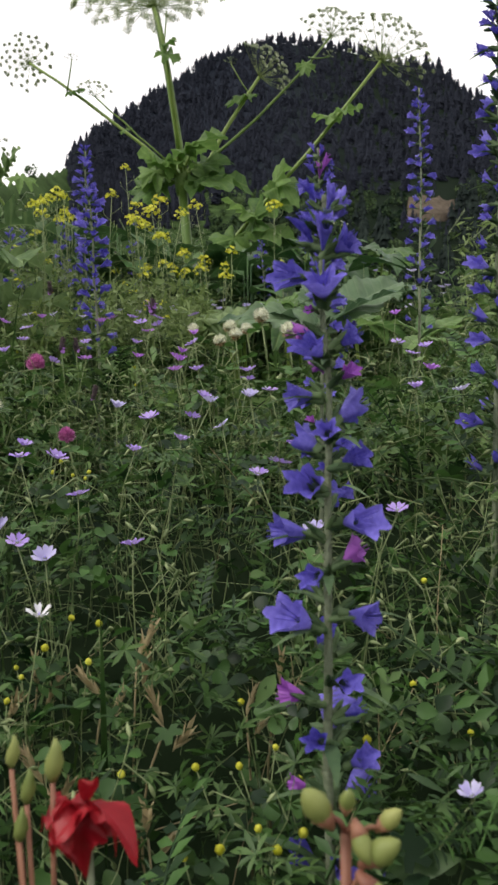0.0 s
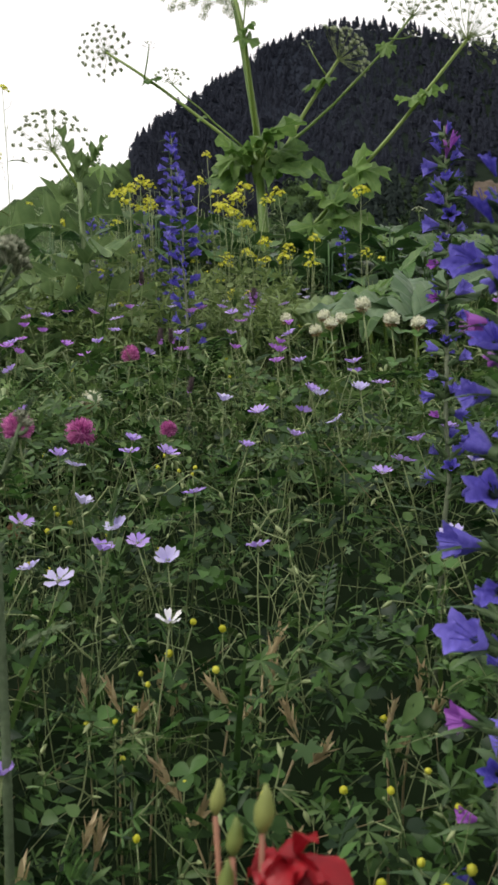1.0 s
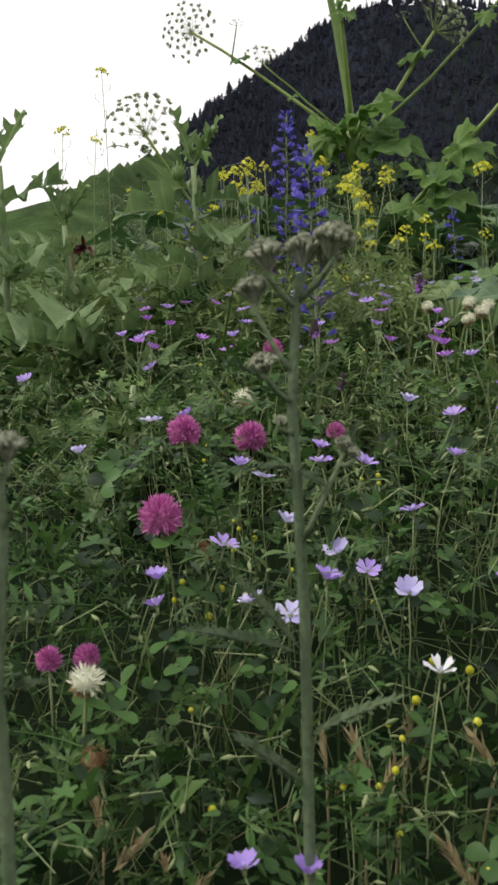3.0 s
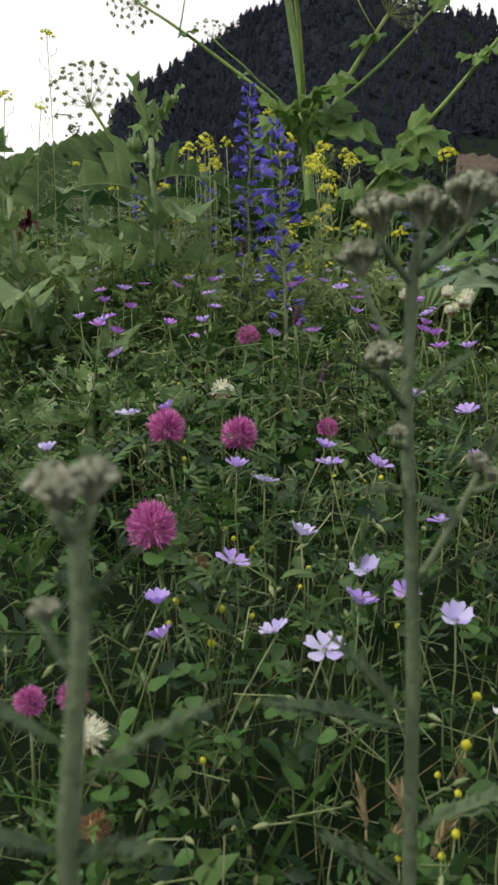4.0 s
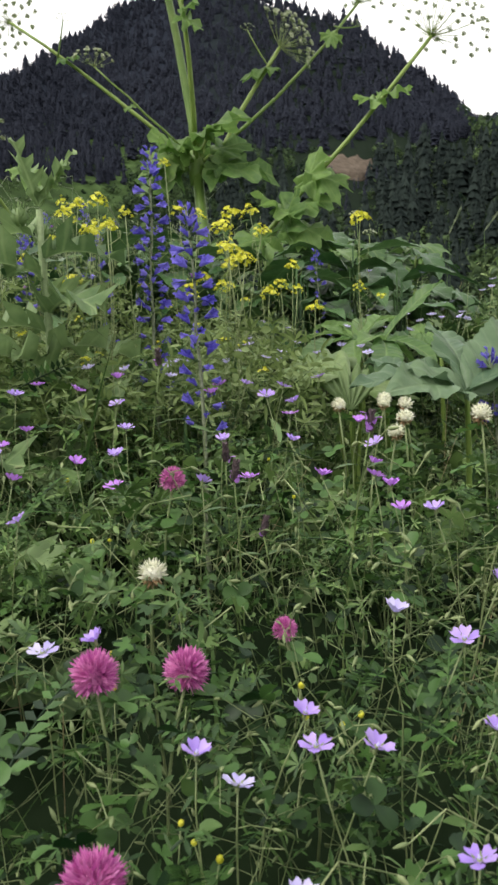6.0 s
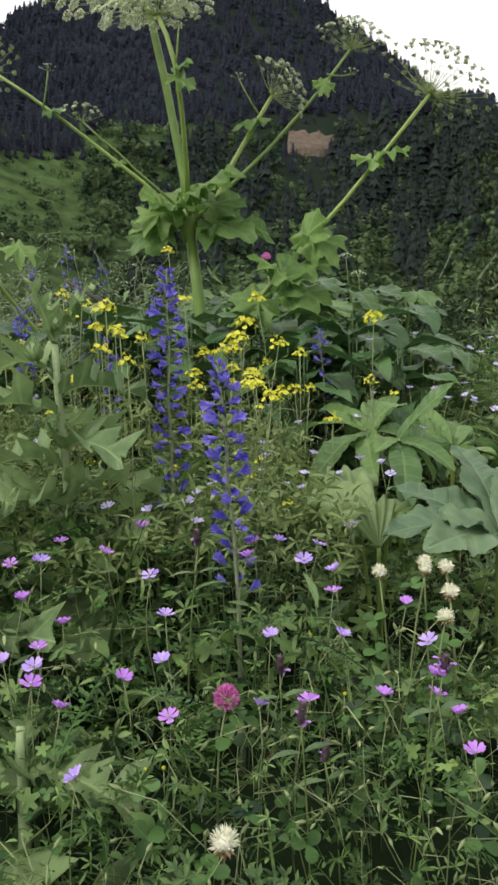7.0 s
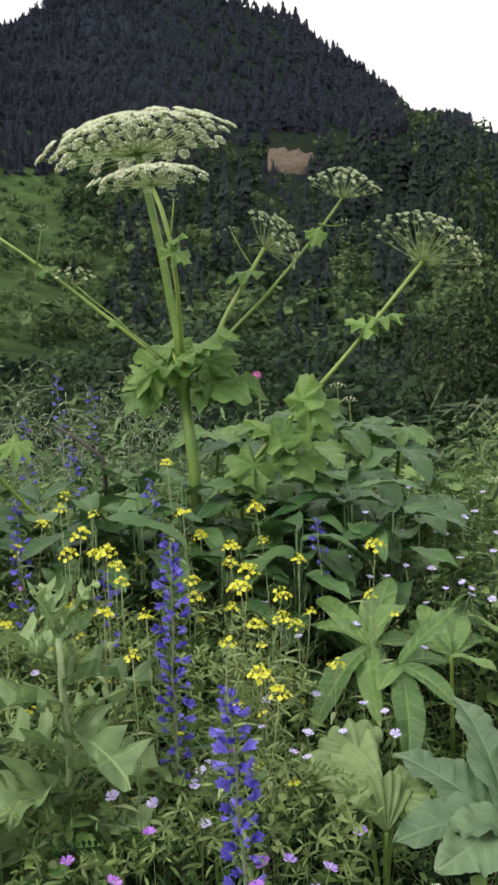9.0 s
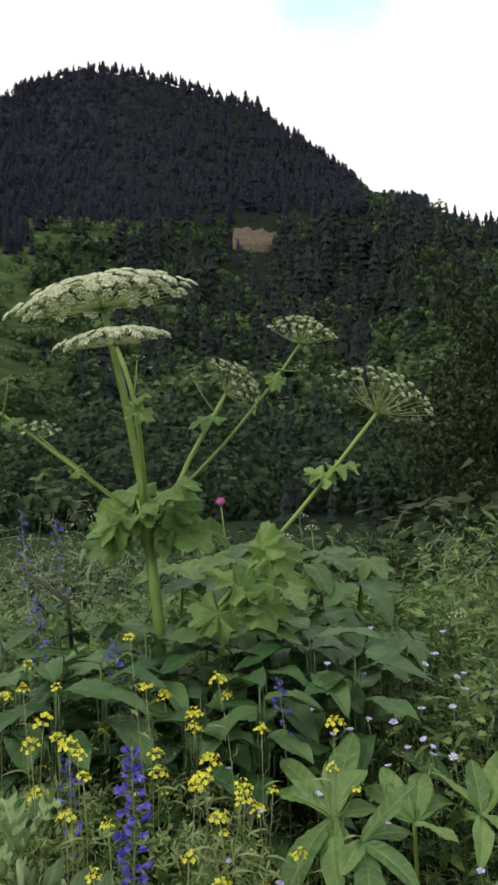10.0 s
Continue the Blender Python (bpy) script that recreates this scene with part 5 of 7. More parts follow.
def bugloss(base, top, start, flowers, size, stem_r, seed, lean=0.01, leaves=12, bristles=160, gap=1.0, label="viper's bugloss spike with blue-violet flowers on a bristly stem"):
    r = random.Random(seed)
    base, top = Vector(base), Vector(top)
    base.z = bank(base.x, base.y)
    t = thing("vipers_bugloss", base, label, "wildflower", "viper's bugloss")
    pts = bend((0, 0, 0), top - base, lean, 10, 0.0012, (1, 0.2, 0))
    pieces = [tube(pts, taper(stem_r, stem_r * 0.35, 10), 8)]
    length = (top - base).length

    def along(u):
        k = min(9.999, u * 10)
        i = int(k)
        return pts[i].lerp(pts[i + 1], k - i)

    for _ in range(bristles):
        u = r.random() ** 0.8
        p, a = along(u), r.uniform(0, 6.28)
        e = Vector((math.cos(a), math.sin(a), r.uniform(-0.1, 0.5)))
        k = stem_r * (1 - 0.65 * u)
        pieces.append(tube([p + e * k * 0.8, p + e * (k + r.uniform(0.0012, 0.0028))], [0.00022, 0.00008], 3, False))
    part("stem", join(*pieces), ECH_STEM, t, "bristly grey-green stem")
    for i in range(flowers):
        u = start + (0.995 - start) * (max(0.0, i + r.uniform(-0.5, 0.5)) / flowers) ** 0.8
        u = min(u, 0.995)
        a = i * 2.4 + r.uniform(-0.35, 0.35)
        reach = size * (0.3 + 0.55 * (1 - (u - start) / (1 - start)) * r.uniform(0.5, 1.2)) * gap
        p = along(u)
        e = Vector((math.cos(a), math.sin(a), 0.25 + 0.3 * u))
        q = p + e.normalized() * reach
        d = Vector((math.cos(a + r.uniform(-0.5, 0.5)), math.sin(a), r.uniform(-0.15, 0.8)))
        k = size / 0.016 * r.uniform(0.5, 0.95) * (0.6 if u > 0.94 else 1)
        kind = "pink" if r.random() < (0.14 if seed < 3 else 0.02) else "blue"
        k *= 0.7 if kind == "pink" else 1.0
        wide = r.uniform(1.05, 1.35) if seed < 3 else 1.0
        m = aim(q, d, math.degrees(a) - 90) @ Matrix.Diagonal((k * wide, k * wide, k * (0.86 if seed < 3 else 1.0), 1))
        fl = part("flower", FLOWER_MESHES[kind], None, t, "", m)
        part("calyx", FLOWER_MESHES["calyx"], None, fl, "", Matrix.Diagonal((1.7, 1.7, 1.15, 1)))
        for j in range(3 if seed < 4 else 0):
            b = a + r.uniform(-0.9, 0.9)
            way = Vector((math.cos(b), math.sin(b), r.uniform(0.0, 1.0)))
            part("bud", FLOWER_MESHES["calyx"], None, t, "", aim(p + way.normalized() * reach * r.uniform(0.35, 0.9), way, r.uniform(0, 72)) @ Matrix.Diagonal((1.1, 1.1, r.uniform(0.7, 1.0), 1)))
        bract = part("bract", FLOWER_MESHES["bract"], None, t)
        w = Vector((math.cos(a + 0.3), math.sin(a + 0.3), 0.3))
        k = size / 0.016 * r.uniform(0.85, 1.4) * (1.2 - 0.55 * u)
        bract.matrix_basis = Matrix.Translation(p) @ w.to_track_quat("Y", "Z").to_matrix().to_4x4() @ Matrix.Diagonal((k, k, k, 1))
    for i in range(14):
        a = i * 2.4
        p = along(0.93 + 0.07 * i / 14) + Vector((math.cos(a), math.sin(a), 0.4)) * size * 0.25
        k = size / 0.016 * (0.62 - 0.02 * i)
        part("bud", FLOWER_MESHES["pink" if i % 3 == 2 and seed == 2 else ("calyx" if i % 2 else "blue")], None, t, "", aim(p, (math.cos(a) * 0.5, math.sin(a) * 0.5, 0.8), i * 40) @ Matrix.Diagonal((k, k, k, 1)))
    for i in range(leaves):
        u = 0.06 + (start + 0.1) * i / leaves
        a = i * 2.4 + 1
        w = Vector((math.cos(a), math.sin(a), 0.55))
        k = r.uniform(0.5, 0.9) * min(1.3, length / 0.45)
        ob = part("leaf", FLOWER_MESHES["leaf"], None, t)
        ob.matrix_basis = Matrix.Translation(along(u)) @ w.to_track_quat("Y", "Z").to_matrix().to_4x4() @ Matrix.Diagonal((k, k, k, 1))
    return t


bugloss((0.179, 0.69, 0), (0.181, 0.692, 0.638), 0.24, 38, 0.0162, 0.0027, 1, 0.002, 9, 700, 0.72, "tall bugloss spike with open blue-violet funnels close to the path")
bugloss((0.165, 0.95, 0), (0.172, 0.955, 0.745), 0.35, 44, 0.0125, 0.0022, 2, 0.006, 10, 200, 0.8, "bugloss spike with purple and pink-tipped upper buds")
bugloss((0.285, 0.93, 0), (0.312, 1.03, 0.885), 0.28, 56, 0.0148, 0.0026, 3, 0.006, 10, 220, 0.8, "tall sparse bugloss spike with scattered violet flowers")
bugloss((0.3, 1.62, 0), (0.312, 1.664, 1.069), 0.35, 60, 0.0135, 0.003, 4, 0.006, 12, 60, 0.95)
bugloss((-0.185, 1.57, 0), (-0.196, 1.572, 0.97), 0.42, 66, 0.0138, 0.003, 5, -0.006, 12, 40, 0.85, "dense blue bugloss spike among yellow mustard")
bugloss((-0.125, 1.39, 0), (-0.14, 1.398, 0.865), 0.44, 50, 0.0135, 0.003, 6, 0.006, 12, 40, 0.9, "dense blue bugloss spike with feathery stamens")
for i, (x, y, z) in enumerate(((-0.475, 2.02, 0.96), (-0.53, 2.75, 1.17), (-0.46, 2.85, 1.14), (-0.416, 2.24, 1.03), (-0.295, 1.74, 0.9), (-0.254, 2.08, 0.98), (0.03, 2.0, 0.915), (-0.55, 2.45, 1.08), (-0.44, 1.86, 0.93), (0.19, 1.5, 0.72))):
    bugloss((x + 0.01, y, 0), (x, y, z), 0.62, 16, 0.0115, 0.0017, 40 + i, 0.006, 5, 0, 0.8, "slender distant bugloss spike with blue flowers")


# ---- yarrow close to the path ----
def yarrow_head(seed, radius):
    """A dense domed cluster of small woolly bud heads, some of them opening, on short stalks."""
    r = random.Random(seed)
    pieces = []
    n = 46
    for i in range(n):
        u = math.sqrt((i + 0.5) / n)
        a = i * 2.39996 + r.uniform(-0.2, 0.2)
        p = Vector((radius * u * math.cos(a), radius * u * math.sin(a), radius * (0.55 - 0.62 * u * u) + r.uniform(-0.12, 0.12) * radius))
        k = radius * 0.15 * r.uniform(0.75, 1.25)
        way = Vector((p.x, p.y, radius * 1.1)) + Vector((r.gauss(0, 0.2), r.gauss(0, 0.2), 0)) * radius
        m = aim(p, way, r.uniform(0, 360))
        pieces.append(moved(tube([(0, 0, -k * 2.2), (0, 0, -k * 1.2), (0, 0, -k * 0.2), (0, 0, k * 0.7), (0, 0, k * 1.05)], [k * 0.3, k * 0.75, k, k * 0.8, k * 0.25], 6), m))
        pieces.append(tube([(0, 0, -radius * 1.1), (p.x * 0.55, p.y * 0.55, p.z - radius * 0.5), p], [k * 0.35, k * 0.28, k * 0.28], 3, False))
        for j in range(5):
            pieces.append(moved((np.array([(0, 0, 0), (k * 0.5, -k * 0.4, 0.15 * k), (k * 1.1, 0, 0), (k * 0.5, k * 0.4, 0.15 * k)]), [(0, 1, 2, 3)]), m @ pose(0, 0, k * 0.8, 0, -30, 72 * j)))
    return join(*pieces)


def feather_leaf(length, width, seed):
    """A long narrow leaf cut into many fine teeth."""
    r = random.Random(seed)
    pieces = [blade(length, width * 0.42, 8, 0.5, 0.15, 0.45)]
    tooth = blade(width * 0.48, width * 0.17, 2, 0.2, 0.1)
    for i in range(30):
        u = 0.06 + 0.9 * i / 30
        for e in (-1, 1):
            k = math.sin(math.pi * u) ** 0.5 * r.uniform(0.8, 1.1)
            m = pose(0, length * u * (1 - 0.0375 * u), -0.15 * length * u * u, r.uniform(-15, 35), 0, e * -50) @ Matrix.Diagonal((k, k, k, 1))
            pieces.append(moved(tooth, m))
    return join(*pieces)


def yarrow(base, nodes, stem_r, heads, leaves, seed, label):
    """nodes: the stem's bends upwards. heads: (node, centre, radius). leaves: (place on the stem, tip, width)."""
    base = Vector(base)
    base.z = bank(base.x, base.y)
    t = thing("yarrow", base, label, "wildflower", "yarrows")
    pts = [Vector((0, 0, 0))] + [Vector(p) - base for p in nodes]
    r = random.Random(seed)
    wool = [tube(pts, taper(stem_r * 1.15, stem_r * 0.8, len(pts) - 1), 16, True, 0.16)]
    for _ in range(520):
        i = r.randrange(1, len(pts) - 1)
        p, a = pts[i].lerp(pts[i + 1], r.random()), r.uniform(0, 6.28)
        e = Vector((math.cos(a), math.sin(a), r.uniform(-0.3, 0.8)))
        wool.append(tube([p + e * stem_r * 0.8, p + e * stem_r * 1.1 + e * r.uniform(0.0004, 0.0011)], [0.00009, 0.00003], 3, False))
    part("stem", join(*wool), YARROW_STEM, t, "grey-green ribbed woolly stem")
    for i, (at, centre, rad) in enumerate(heads):
        p, q = Vector(at) - base, Vector(centre) - base
        part("side_stem", tube(bend(p, q - Vector((0, 0, rad)), 0.0012, 5), taper(stem_r * 0.62, stem_r * 0.5, 5), 8, True, 0.1), YARROW_STEM, t)
        part("flower_head", yarrow_head(seed + i, rad), YARROW_BUD, t, "", aim(q, (q - p).normalized() + Vector((0, 0, 1.2)), 50 * i))
    for i, (at, tip, wide) in enumerate(leaves):
        p, w = Vector(at) - base, Vector(tip) - Vector(at)
        part("leaf", feather_leaf(w.length * 1.08, wide, seed + i), YARROW_LEAF, t, "", facing(p, w + Vector((0, 0, 0.3 * w.length)), (0.1, -0.35, 0.9)))


YARROW = "budding yarrow with woolly grey-green heads and feathery leaves"
yarrow((-0.0065, 0.676, 0), ((-0.0078, 0.6727, 0.4208), (-0.0078, 0.6682, 0.4920), (-0.0084, 0.6648, 0.5195), (-0.0107, 0.6648, 0.5620), (-0.0096, 0.6682, 0.5930), (-0.0081, 0.6682, 0.6016)), 0.0015,
       (((-0.0093, 0.6682, 0.5914), (-0.0179, 0.6602, 0.6078), 0.0057), ((-0.0084, 0.6682, 0.5982), (-0.0070, 0.6682, 0.6100), 0.0059), ((-0.0089, 0.6682, 0.5937), (0.0035, 0.6602, 0.6112), 0.0062), ((-0.0087, 0.6682, 0.5948), (-0.0013, 0.6761, 0.6089), 0.0050),
        ((-0.0116, 0.6648, 0.5725), (-0.0220, 0.6614, 0.5976), 0.0051), ((-0.0109, 0.6648, 0.5626), (-0.0161, 0.6501, 0.5744), 0.0040), ((-0.0080, 0.6648, 0.5195), (0.0058, 0.6614, 0.5501), 0.0029), ((0.0038, 0.6625, 0.5439), (0.0089, 0.6602, 0.5473), 0.0022), ((-0.0105, 0.6648, 0.5541), (-0.0126, 0.6568, 0.5569), 0.0022)),
       (((-0.0096, 0.6659, 0.4835), (-0.0429, 0.6523, 0.4869), 0.0099), ((-0.0096, 0.6659, 0.4852), (-0.0279, 0.6580, 0.5061), 0.0088), ((-0.0084, 0.6648, 0.5174), (0.0089, 0.6478, 0.5304), 0.0066), ((-0.0104, 0.6648, 0.5631), (-0.0295, 0.6501, 0.5728), 0.0072), ((-0.0104, 0.6648, 0.5631), (0.0051, 0.6591, 0.5733), 0.0066), ((-0.0092, 0.6682, 0.5891), (0.0173, 0.6591, 0.5954), 0.0060),
        ((-0.0098, 0.6648, 0.5428), (-0.0188, 0.6591, 0.5405), 0.0066), ((-0.0092, 0.6648, 0.5417), (0.0004, 0.6568, 0.5349), 0.0066), ((-0.0078, 0.6704, 0.4547), (0.0241, 0.6648, 0.4682), 0.0088), ((-0.0078, 0.6715, 0.4377), (-0.0301, 0.6591, 0.4547), 0.0099), ((0.0038, 0.6625, 0.5417), (0.0106, 0.6602, 0.5564), 0.0055)), 200, YARROW)
yarrow((-0.063, 0.585, 0), ((-0.0612, 0.58, 0.47), (-0.0604, 0.576, 0.5015), (-0.058, 0.576, 0.5336), (-0.0583, 0.576, 0.5456), (-0.0587, 0.576, 0.548)), 0.00135,
       (((-0.0583, 0.576, 0.5456), (-0.0618, 0.5755, 0.5538), 0.0038), ((-0.0583, 0.576, 0.546), (-0.0562, 0.577, 0.5542), 0.0037), ((-0.0583, 0.576, 0.546), (-0.0595, 0.572, 0.5528), 0.003), ((-0.0585, 0.576, 0.526), (-0.0632, 0.5755, 0.5355), 0.0022)),
       (((-0.0579, 0.576, 0.5336), (-0.0488, 0.571, 0.5445), 0.0042), ((-0.0597, 0.576, 0.5085), (-0.0365, 0.568, 0.5235), 0.0055), ((-0.0597, 0.576, 0.515), (-0.082, 0.57, 0.523), 0.005), ((-0.0602, 0.577, 0.4985), (-0.045, 0.57, 0.502), 0.006), ((-0.0604, 0.577, 0.4985), (-0.08, 0.572, 0.5), 0.006)), 300, YARROW)


# ---- spiny-leaved thistle ----
def spiny_ball(seed, rad):
    r = random.Random(seed)
    pieces = [tube([(0, 0, -rad), (0, 0, -rad * 0.6), (0, 0, 0), (0, 0, rad * 0.7), (0, 0, rad)], [rad * 0.3, rad * 0.8, rad, rad * 0.75, rad * 0.2], 9)]
    b = blade(rad * 0.9, rad * 0.22, 2, 0.3, -0.2)
    for i in range(46):
        z = 1 - 2 * (i + 0.5) / 46
        a = i * 2.39996
        d = Vector((math.sqrt(1 - z * z) * math.cos(a), math.sqrt(1 - z * z) * math.sin(a), z))
        pieces.append(moved(b, Matrix.Translation(d * rad * 0.8) @ (d + Vector((0, 0, 0.7))).to_track_quat("Y", "Z").to_matrix().to_4x4()))
    return join(*pieces)


def jagged_leaf(length, width, lobes, seed, droop=0.35):
    """A thistle leaf along +Y: pairs of pointed, forward-swept lobes with spiny teeth on a pale midrib."""
    r = random.Random(seed)
    v, f = [], []
    steps = lobes * 5
    shape = (0.3, 0.6, 1.0, 0.5, 0.32)
    ph = r.uniform(0, 6.28)
    size = [[r.uniform(0.6, 1.25) for _ in range(lobes + 1)] for _ in range(2)]
    for i in range(steps + 1):
        u = i / steps
        env = 0.35 + 0.65 * math.sin(math.pi * min(1.0, 0.12 + 0.86 * u)) ** 0.8 if i < steps else 0.04
        for j in range(-3, 4):
            e = j / 3
            k = shape[i % 5] * size[j > 0][i // 5]
            w = width * 0.5 * env * (k if abs(j) > 1 else min(k, 0.42) + 0.06)
            y = length * u * (1 - 0.2 * droop * u) + abs(e) * w * (0.75 if shape[i % 5] > 0.7 else 0.35)
            z = -droop * length * u * u + 0.25 * abs(e) * w + 0.14 * width * e * e * math.sin(5.3 * u + ph + (1.3 if e < 0 else 0)) + 0.12 * width * e * e * size[j > 0][i // 5 - 1] * math.sin(2 * math.pi * lobes * u)
            v.append((e * w, y, z))
    for i in range(steps):
        for j in range(6):
            a = i * 7 + j
            f.append((a, a + 1, a + 8, a + 7))
    return np.array(v), f


def thistle(base, top, n, size, seed, balls=3, tuft=0):
    """tuft: upright young leaves round the tip."""
    r = random.Random(seed)
    base, top = Vector(base), Vector(top)
    base.z = bank(base.x, base.y)
    t = thing("thistle", base, "green thistle in bud with jagged lobed leaves", "thistle", "thistles")
    pts = bend((0, 0, 0), top - base, 0.006, 8, 0.001, (1, 0, 0))
    part("stem", tube(pts, taper(0.006, 0.0032, 8), 12, True, 0.15), THISTLE_STEM, t, "pale woolly stem")
    for i in range(n):
        u = 0.12 + 0.84 * (i / n) ** 0.85
        a = i * 2.4 + r.uniform(-0.3, 0.3)
        d = Vector((math.cos(a), math.sin(a), 0.25 + 0.45 * u))
        k = size * (1.2 - 0.55 * u) * r.uniform(0.85, 1.15)
        q = u * 8
        part("leaf", jagged_leaf(k, k * 0.7, 3 + i % 2, seed * 17 + i, r.uniform(0.25, 0.7)), GREEN_THISTLE, t, "", Matrix.Translation(pts[int(q)].lerp(pts[min(8, int(q) + 1)], q - int(q))) @ d.to_track_quat("Y", "Z").to_matrix().to_4x4())
    for i in range(tuft):
        a = i * 2.1 + r.uniform(-0.3, 0.3)
        d = Vector((math.cos(a) * 0.55, math.sin(a) * 0.55, 1.0))
        part("leaf", jagged_leaf(0.07 * r.uniform(0.8, 1.15), 0.036, 4, seed * 19 + i, 0.1), GREEN_THISTLE, t, "", Matrix.Translation(pts[-1] + d * 0.004) @ d.to_track_quat("Y", "Z").to_matrix().to_4x4())
    for i in range(balls):
        q = pts[-1] + Vector((0.026 * math.cos(i * 2.1 + 2.6), 0.015 * math.sin(i * 2.1), -0.008 - 0.014 * i))
        part("bud", spiny_ball(seed + i, 0.0105 - 0.0015 * i), GREEN_THISTLE, t, "", Matrix.Translation(q))


THISTLE_STEM = leaf_material("pale_thistle_stem", (0.13, 0.19, 0.085), (0.29, 0.37, 0.19), 0.05, 0.7, "object", 200.0, 0.6)
GREEN_THISTLE = leaf_material("thistle_leaf", (0.095, 0.165, 0.065), (0.26, 0.37, 0.155), 0.35, 0.5, "object", 60.0, 0.4, veins=0.5)
thistle((-0.325, 1.56, 0), (-0.313, 1.5, 0.885), 15, 0.128, 400, 2, 4)
thistle((-0.42, 1.42, 0), (-0.44, 1.4, 0.68), 11, 0.17, 401, 1)
thistle((-0.47, 1.47, 0), (-0.485, 1.453, 0.805), 8, 0.12, 402, 0, 5)
thistle((-0.585, 1.46, 0), (-0.575, 1.44, 0.89), 9, 0.15, 404, 0, 3)
thistle((-0.31, 1.22, 0), (-0.3, 1.24, 0.58), 7, 0.12, 403, 0)


# ---- red flower and yellow-green pods close to the path ----
def red_flower(at, seed, petal_mat, k_all=1.0):
    r = random.Random(seed)
    b = Vector((at[0] + 0.004, at[1] + 0.012, bank(at[0], at[1])))
    t = thing("red_wildflower", b, "crumpled crimson flower with drooping petals and pale buds", "wildflower")
    s = Vector(at) - b
    part("stem", tube(bend((0, 0, 0), s, 0.006, 5), taper(0.0013, 0.0009, 5), 6), ECH_STEM, t)
    for i, (dx, dy, dz, k, w) in enumerate(((1, -0.35, 0.12, 0.0165, 0.011), (0.85, 0.1, -0.25, 0.013, 0.01), (0.1, -0.25, 1, 0.018, 0.0052), (-0.6, -0.6, -0.3, 0.014, 0.014), (-0.1, -0.8, -0.55, 0.0145, 0.014), (-0.9, -0.1, 0.1, 0.013, 0.012), (-0.35, -0.7, 0.25, 0.011, 0.012))):
        part("petal", lobed_leaf(k * k_all, w * k_all, 1, 0.1, 0.35, 0.3, r.uniform(0.3, 0.9), 24, 6, 0.0, seed + i), petal_mat, t, "", Matrix.Translation(s) @ Vector((dx, dy, dz)).to_track_quat("Y", "Z").to_matrix().to_4x4())
    for i, (dx, dz, k) in enumerate(((-0.008, 0.012, 0.75), (-0.015, 0.005, 0.6), (-0.019, 0.014, 0.55), (-0.017, -0.005, 0.6))):
        p = s + Vector((dx, -0.004, dz))
        part("bud_stalk", tube(bend((0, 0, s.z * 0.4), p + Vector((0, 0, -0.004)), -0.006, 4, 0, (1, 0, 0)), taper(0.0009, 0.0007, 4), 5), POD_RED, t)
        part("bud", tube([(0, 0, -0.006 * k), (0, 0, -0.003 * k), (0.0006, 0, 0.001 * k), (0.001, 0, 0.006 * k), (0.0008, 0, 0.009 * k)], [0.0012 * k, 0.0028 * k, 0.0034 * k, 0.0018 * k, 0.0004], 8), POD, t, "pale yellow-green bud", Matrix.Translation(p))


red_flower((0.121, 0.566, 0.447), 500, RED)
red_flower((-0.48, 1.5, 0.785), 520, MAROON, 1.15)


def podded_stem(at, seed):
    b = Vector((at[0], at[1], bank(at[0], at[1])))
    t = thing("podded_wildflower", b, "reddish stalk with plump yellow-green seed pods", "wildflower")
    s = Vector(at) - b
    part("stem", tube(bend((0, 0, 0), s, 0.002, 6), taper(0.0022, 0.0014, 6), 7), POD_RED, t)
    for i, (dx, dy, dz, sx, k) in enumerate(((0.012, -0.008, -0.012, 0.8, 1.1), (0.01, -0.01, -0.022, 0.5, 1.0), (-0.011, -0.004, 0.008, -0.4, 1.2), (0.006, -0.006, 0.006, 0.2, 0.9), (0.02, 0.0, 0.004, 0.6, 0.8), (0.012, -0.006, -0.036, 0.9, 1.1), (0.0, -0.006, 0.016, 0.1, 0.7))):
        p = s + Vector((dx, dy, dz)) * 0.42
        part("pod_stalk", tube(bend(s + Vector((0, 0, dz - 0.008)), p, -0.002, 3), taper(0.0008, 0.0007, 3), 5), POD_RED, t)
        pod = part("pod", tube([(0, 0, -0.001), (0, 0, 0.003), (0, 0, 0.007), (0, 0, 0.011), (0, 0, 0.0135)], [0.0012, 0.0036, 0.0044, 0.0028, 0.0006], 9), POD, t, "", aim(p, (sx, -0.3, -0.45 if i % 2 else 0.7)) @ Matrix.Diagonal((k * 0.68, k * 0.68, k * 0.7, 1)))
        part("pod_cap", tube([(0, 0, -0.0035), (0, 0, 0.0), (0, 0, 0.0035)], [0.001, 0.0026, 0.004], 8), POD_RED, pod)


podded_stem((0.188, 0.56, 0.446), 510)

